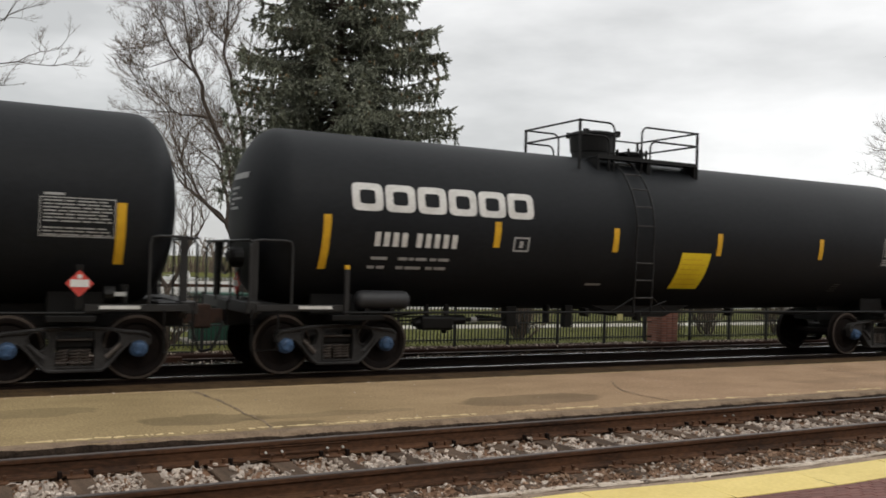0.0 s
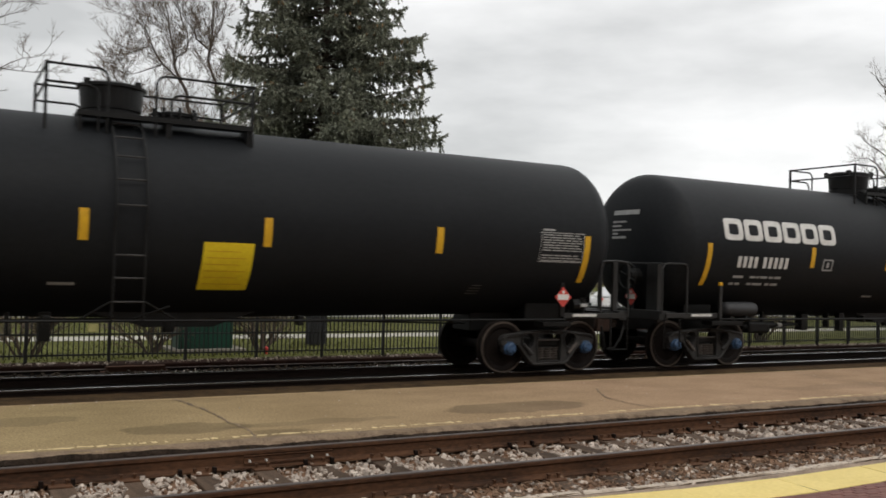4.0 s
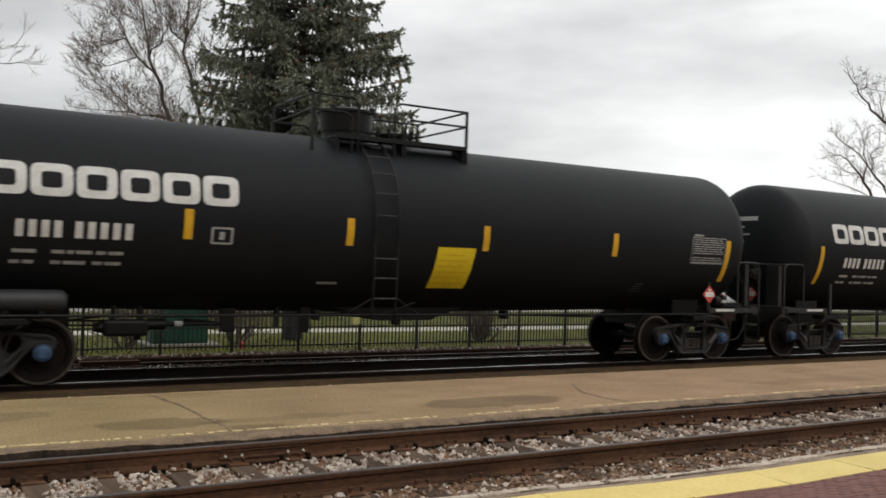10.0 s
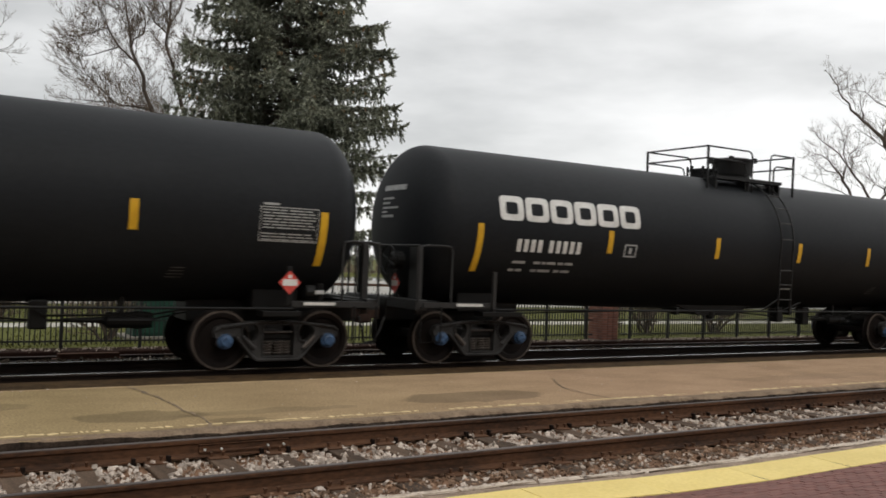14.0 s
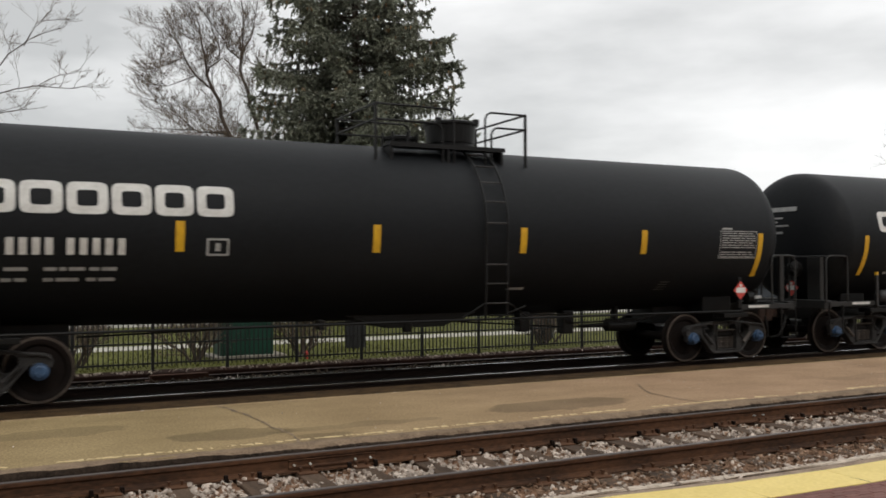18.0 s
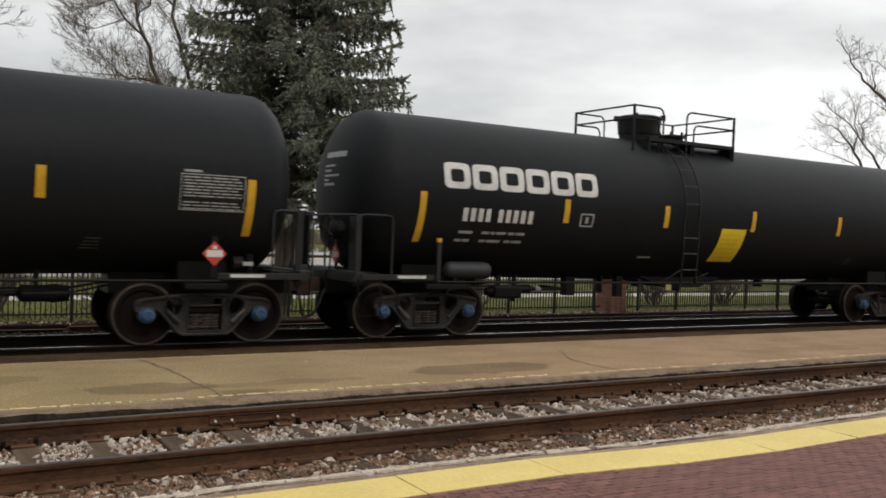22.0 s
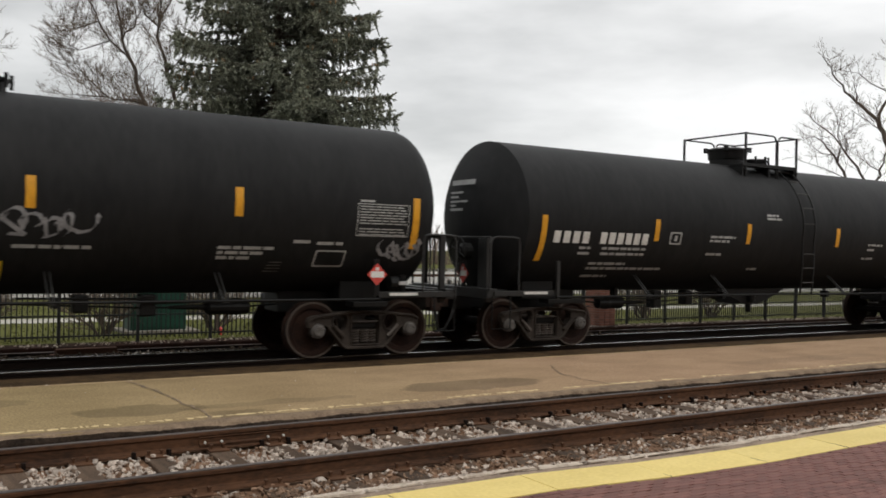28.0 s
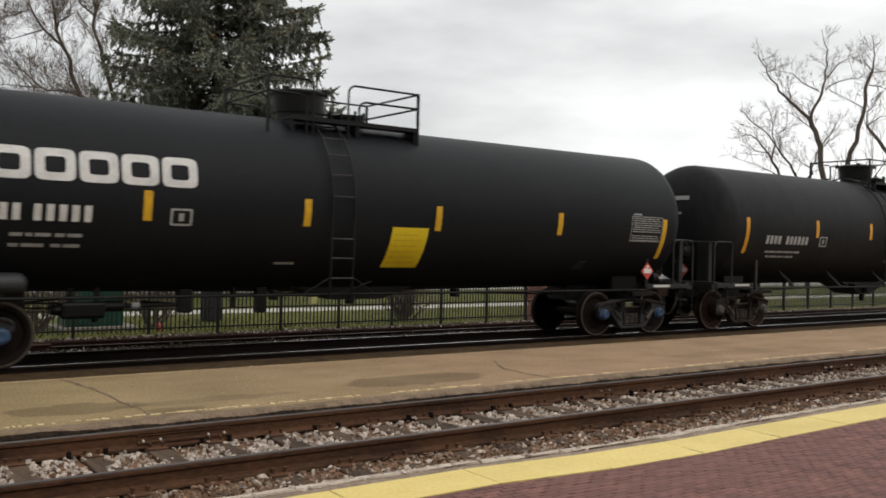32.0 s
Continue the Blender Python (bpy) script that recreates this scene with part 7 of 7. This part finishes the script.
def build_grass():
    rnd = random.Random(31)
    w = Web()
    for k in range(26000):
        x, y = -3 + 48 * rnd.random(), 20.3 + 15.3 * rnd.random() ** 1.3
        if 25.3 < y < 26.8:
            continue
        b = Vector((x, y, ground_z(x, y)))
        hgt = rnd.uniform(0.03, 0.09)
        d = Vector((rnd.gauss(0, 0.35), rnd.gauss(0, 0.35), 1)).normalized()
        o = len(w.v)
        w.v += [tuple(b + Vector((-0.012, 0, 0))), tuple(b + Vector((0.012, 0, 0))), tuple(b + d * hgt)]
        w.f.append((o, o + 1, o + 2))
    me = bpy.data.meshes.new("grass")
    me.from_pydata(w.v, [], w.f)
    tagged(lay("grass", me, BLADE), "short spring grass blades of the park", "grass", kind="stuff")


build_grass()


# ---- what moves ----
# centre of each car at the start, and how far the train has gone every four seconds
CENTRES = (-5.50, 12.43, 30.21, 48.12, 66.12, 84.06, 102.01, 120.05, 138.02, 156.04, 173.96, 191.73, 209.48, 227.54, 245.51, 263.42, 281.22, 299.14, 316.94, 334.81, 352.82, 370.75, 388.67)
GONE = (0.0, 44.96, 89.91, 134.92, 180.15, 225.57, 271.14, 316.77, 362.42)


def motions():
    angle = [-math.degrees(np.interp(i / FPS, range(0, 33, 4), GONE) / WR) for i in range(32 * FPS + 1)]
    shared = {}
    for k, car in enumerate(CARS):
        walk(car, [(4 * i, pose(CENTRES[k] - d, TRAIN_Y, 0)) for i, d in enumerate(GONE)])
        for ob in car.children:
            if not ob.name.startswith("wheel"):
                continue
            p = ob.matrix_basis.translation.copy()
            key = (round(p.x, 2), round(p.y, 2))
            if key not in shared:
                far = p.y > 0
                walk(ob, [(i / FPS, pose(p.x, p.y, p.z, 0, angle[i], 0) @ pose(0, 0, 0, 0, 0, 180 if far else 0)) for i in range(0, 32 * FPS + 1)])
                shared[key] = ob
            else:
                ob.rotation_mode = "QUATERNION"
                ob.animation_data_create()
                src = shared[key].animation_data
                ob.animation_data.action, ob.animation_data.action_slot = src.action, src.action_slot


motions()
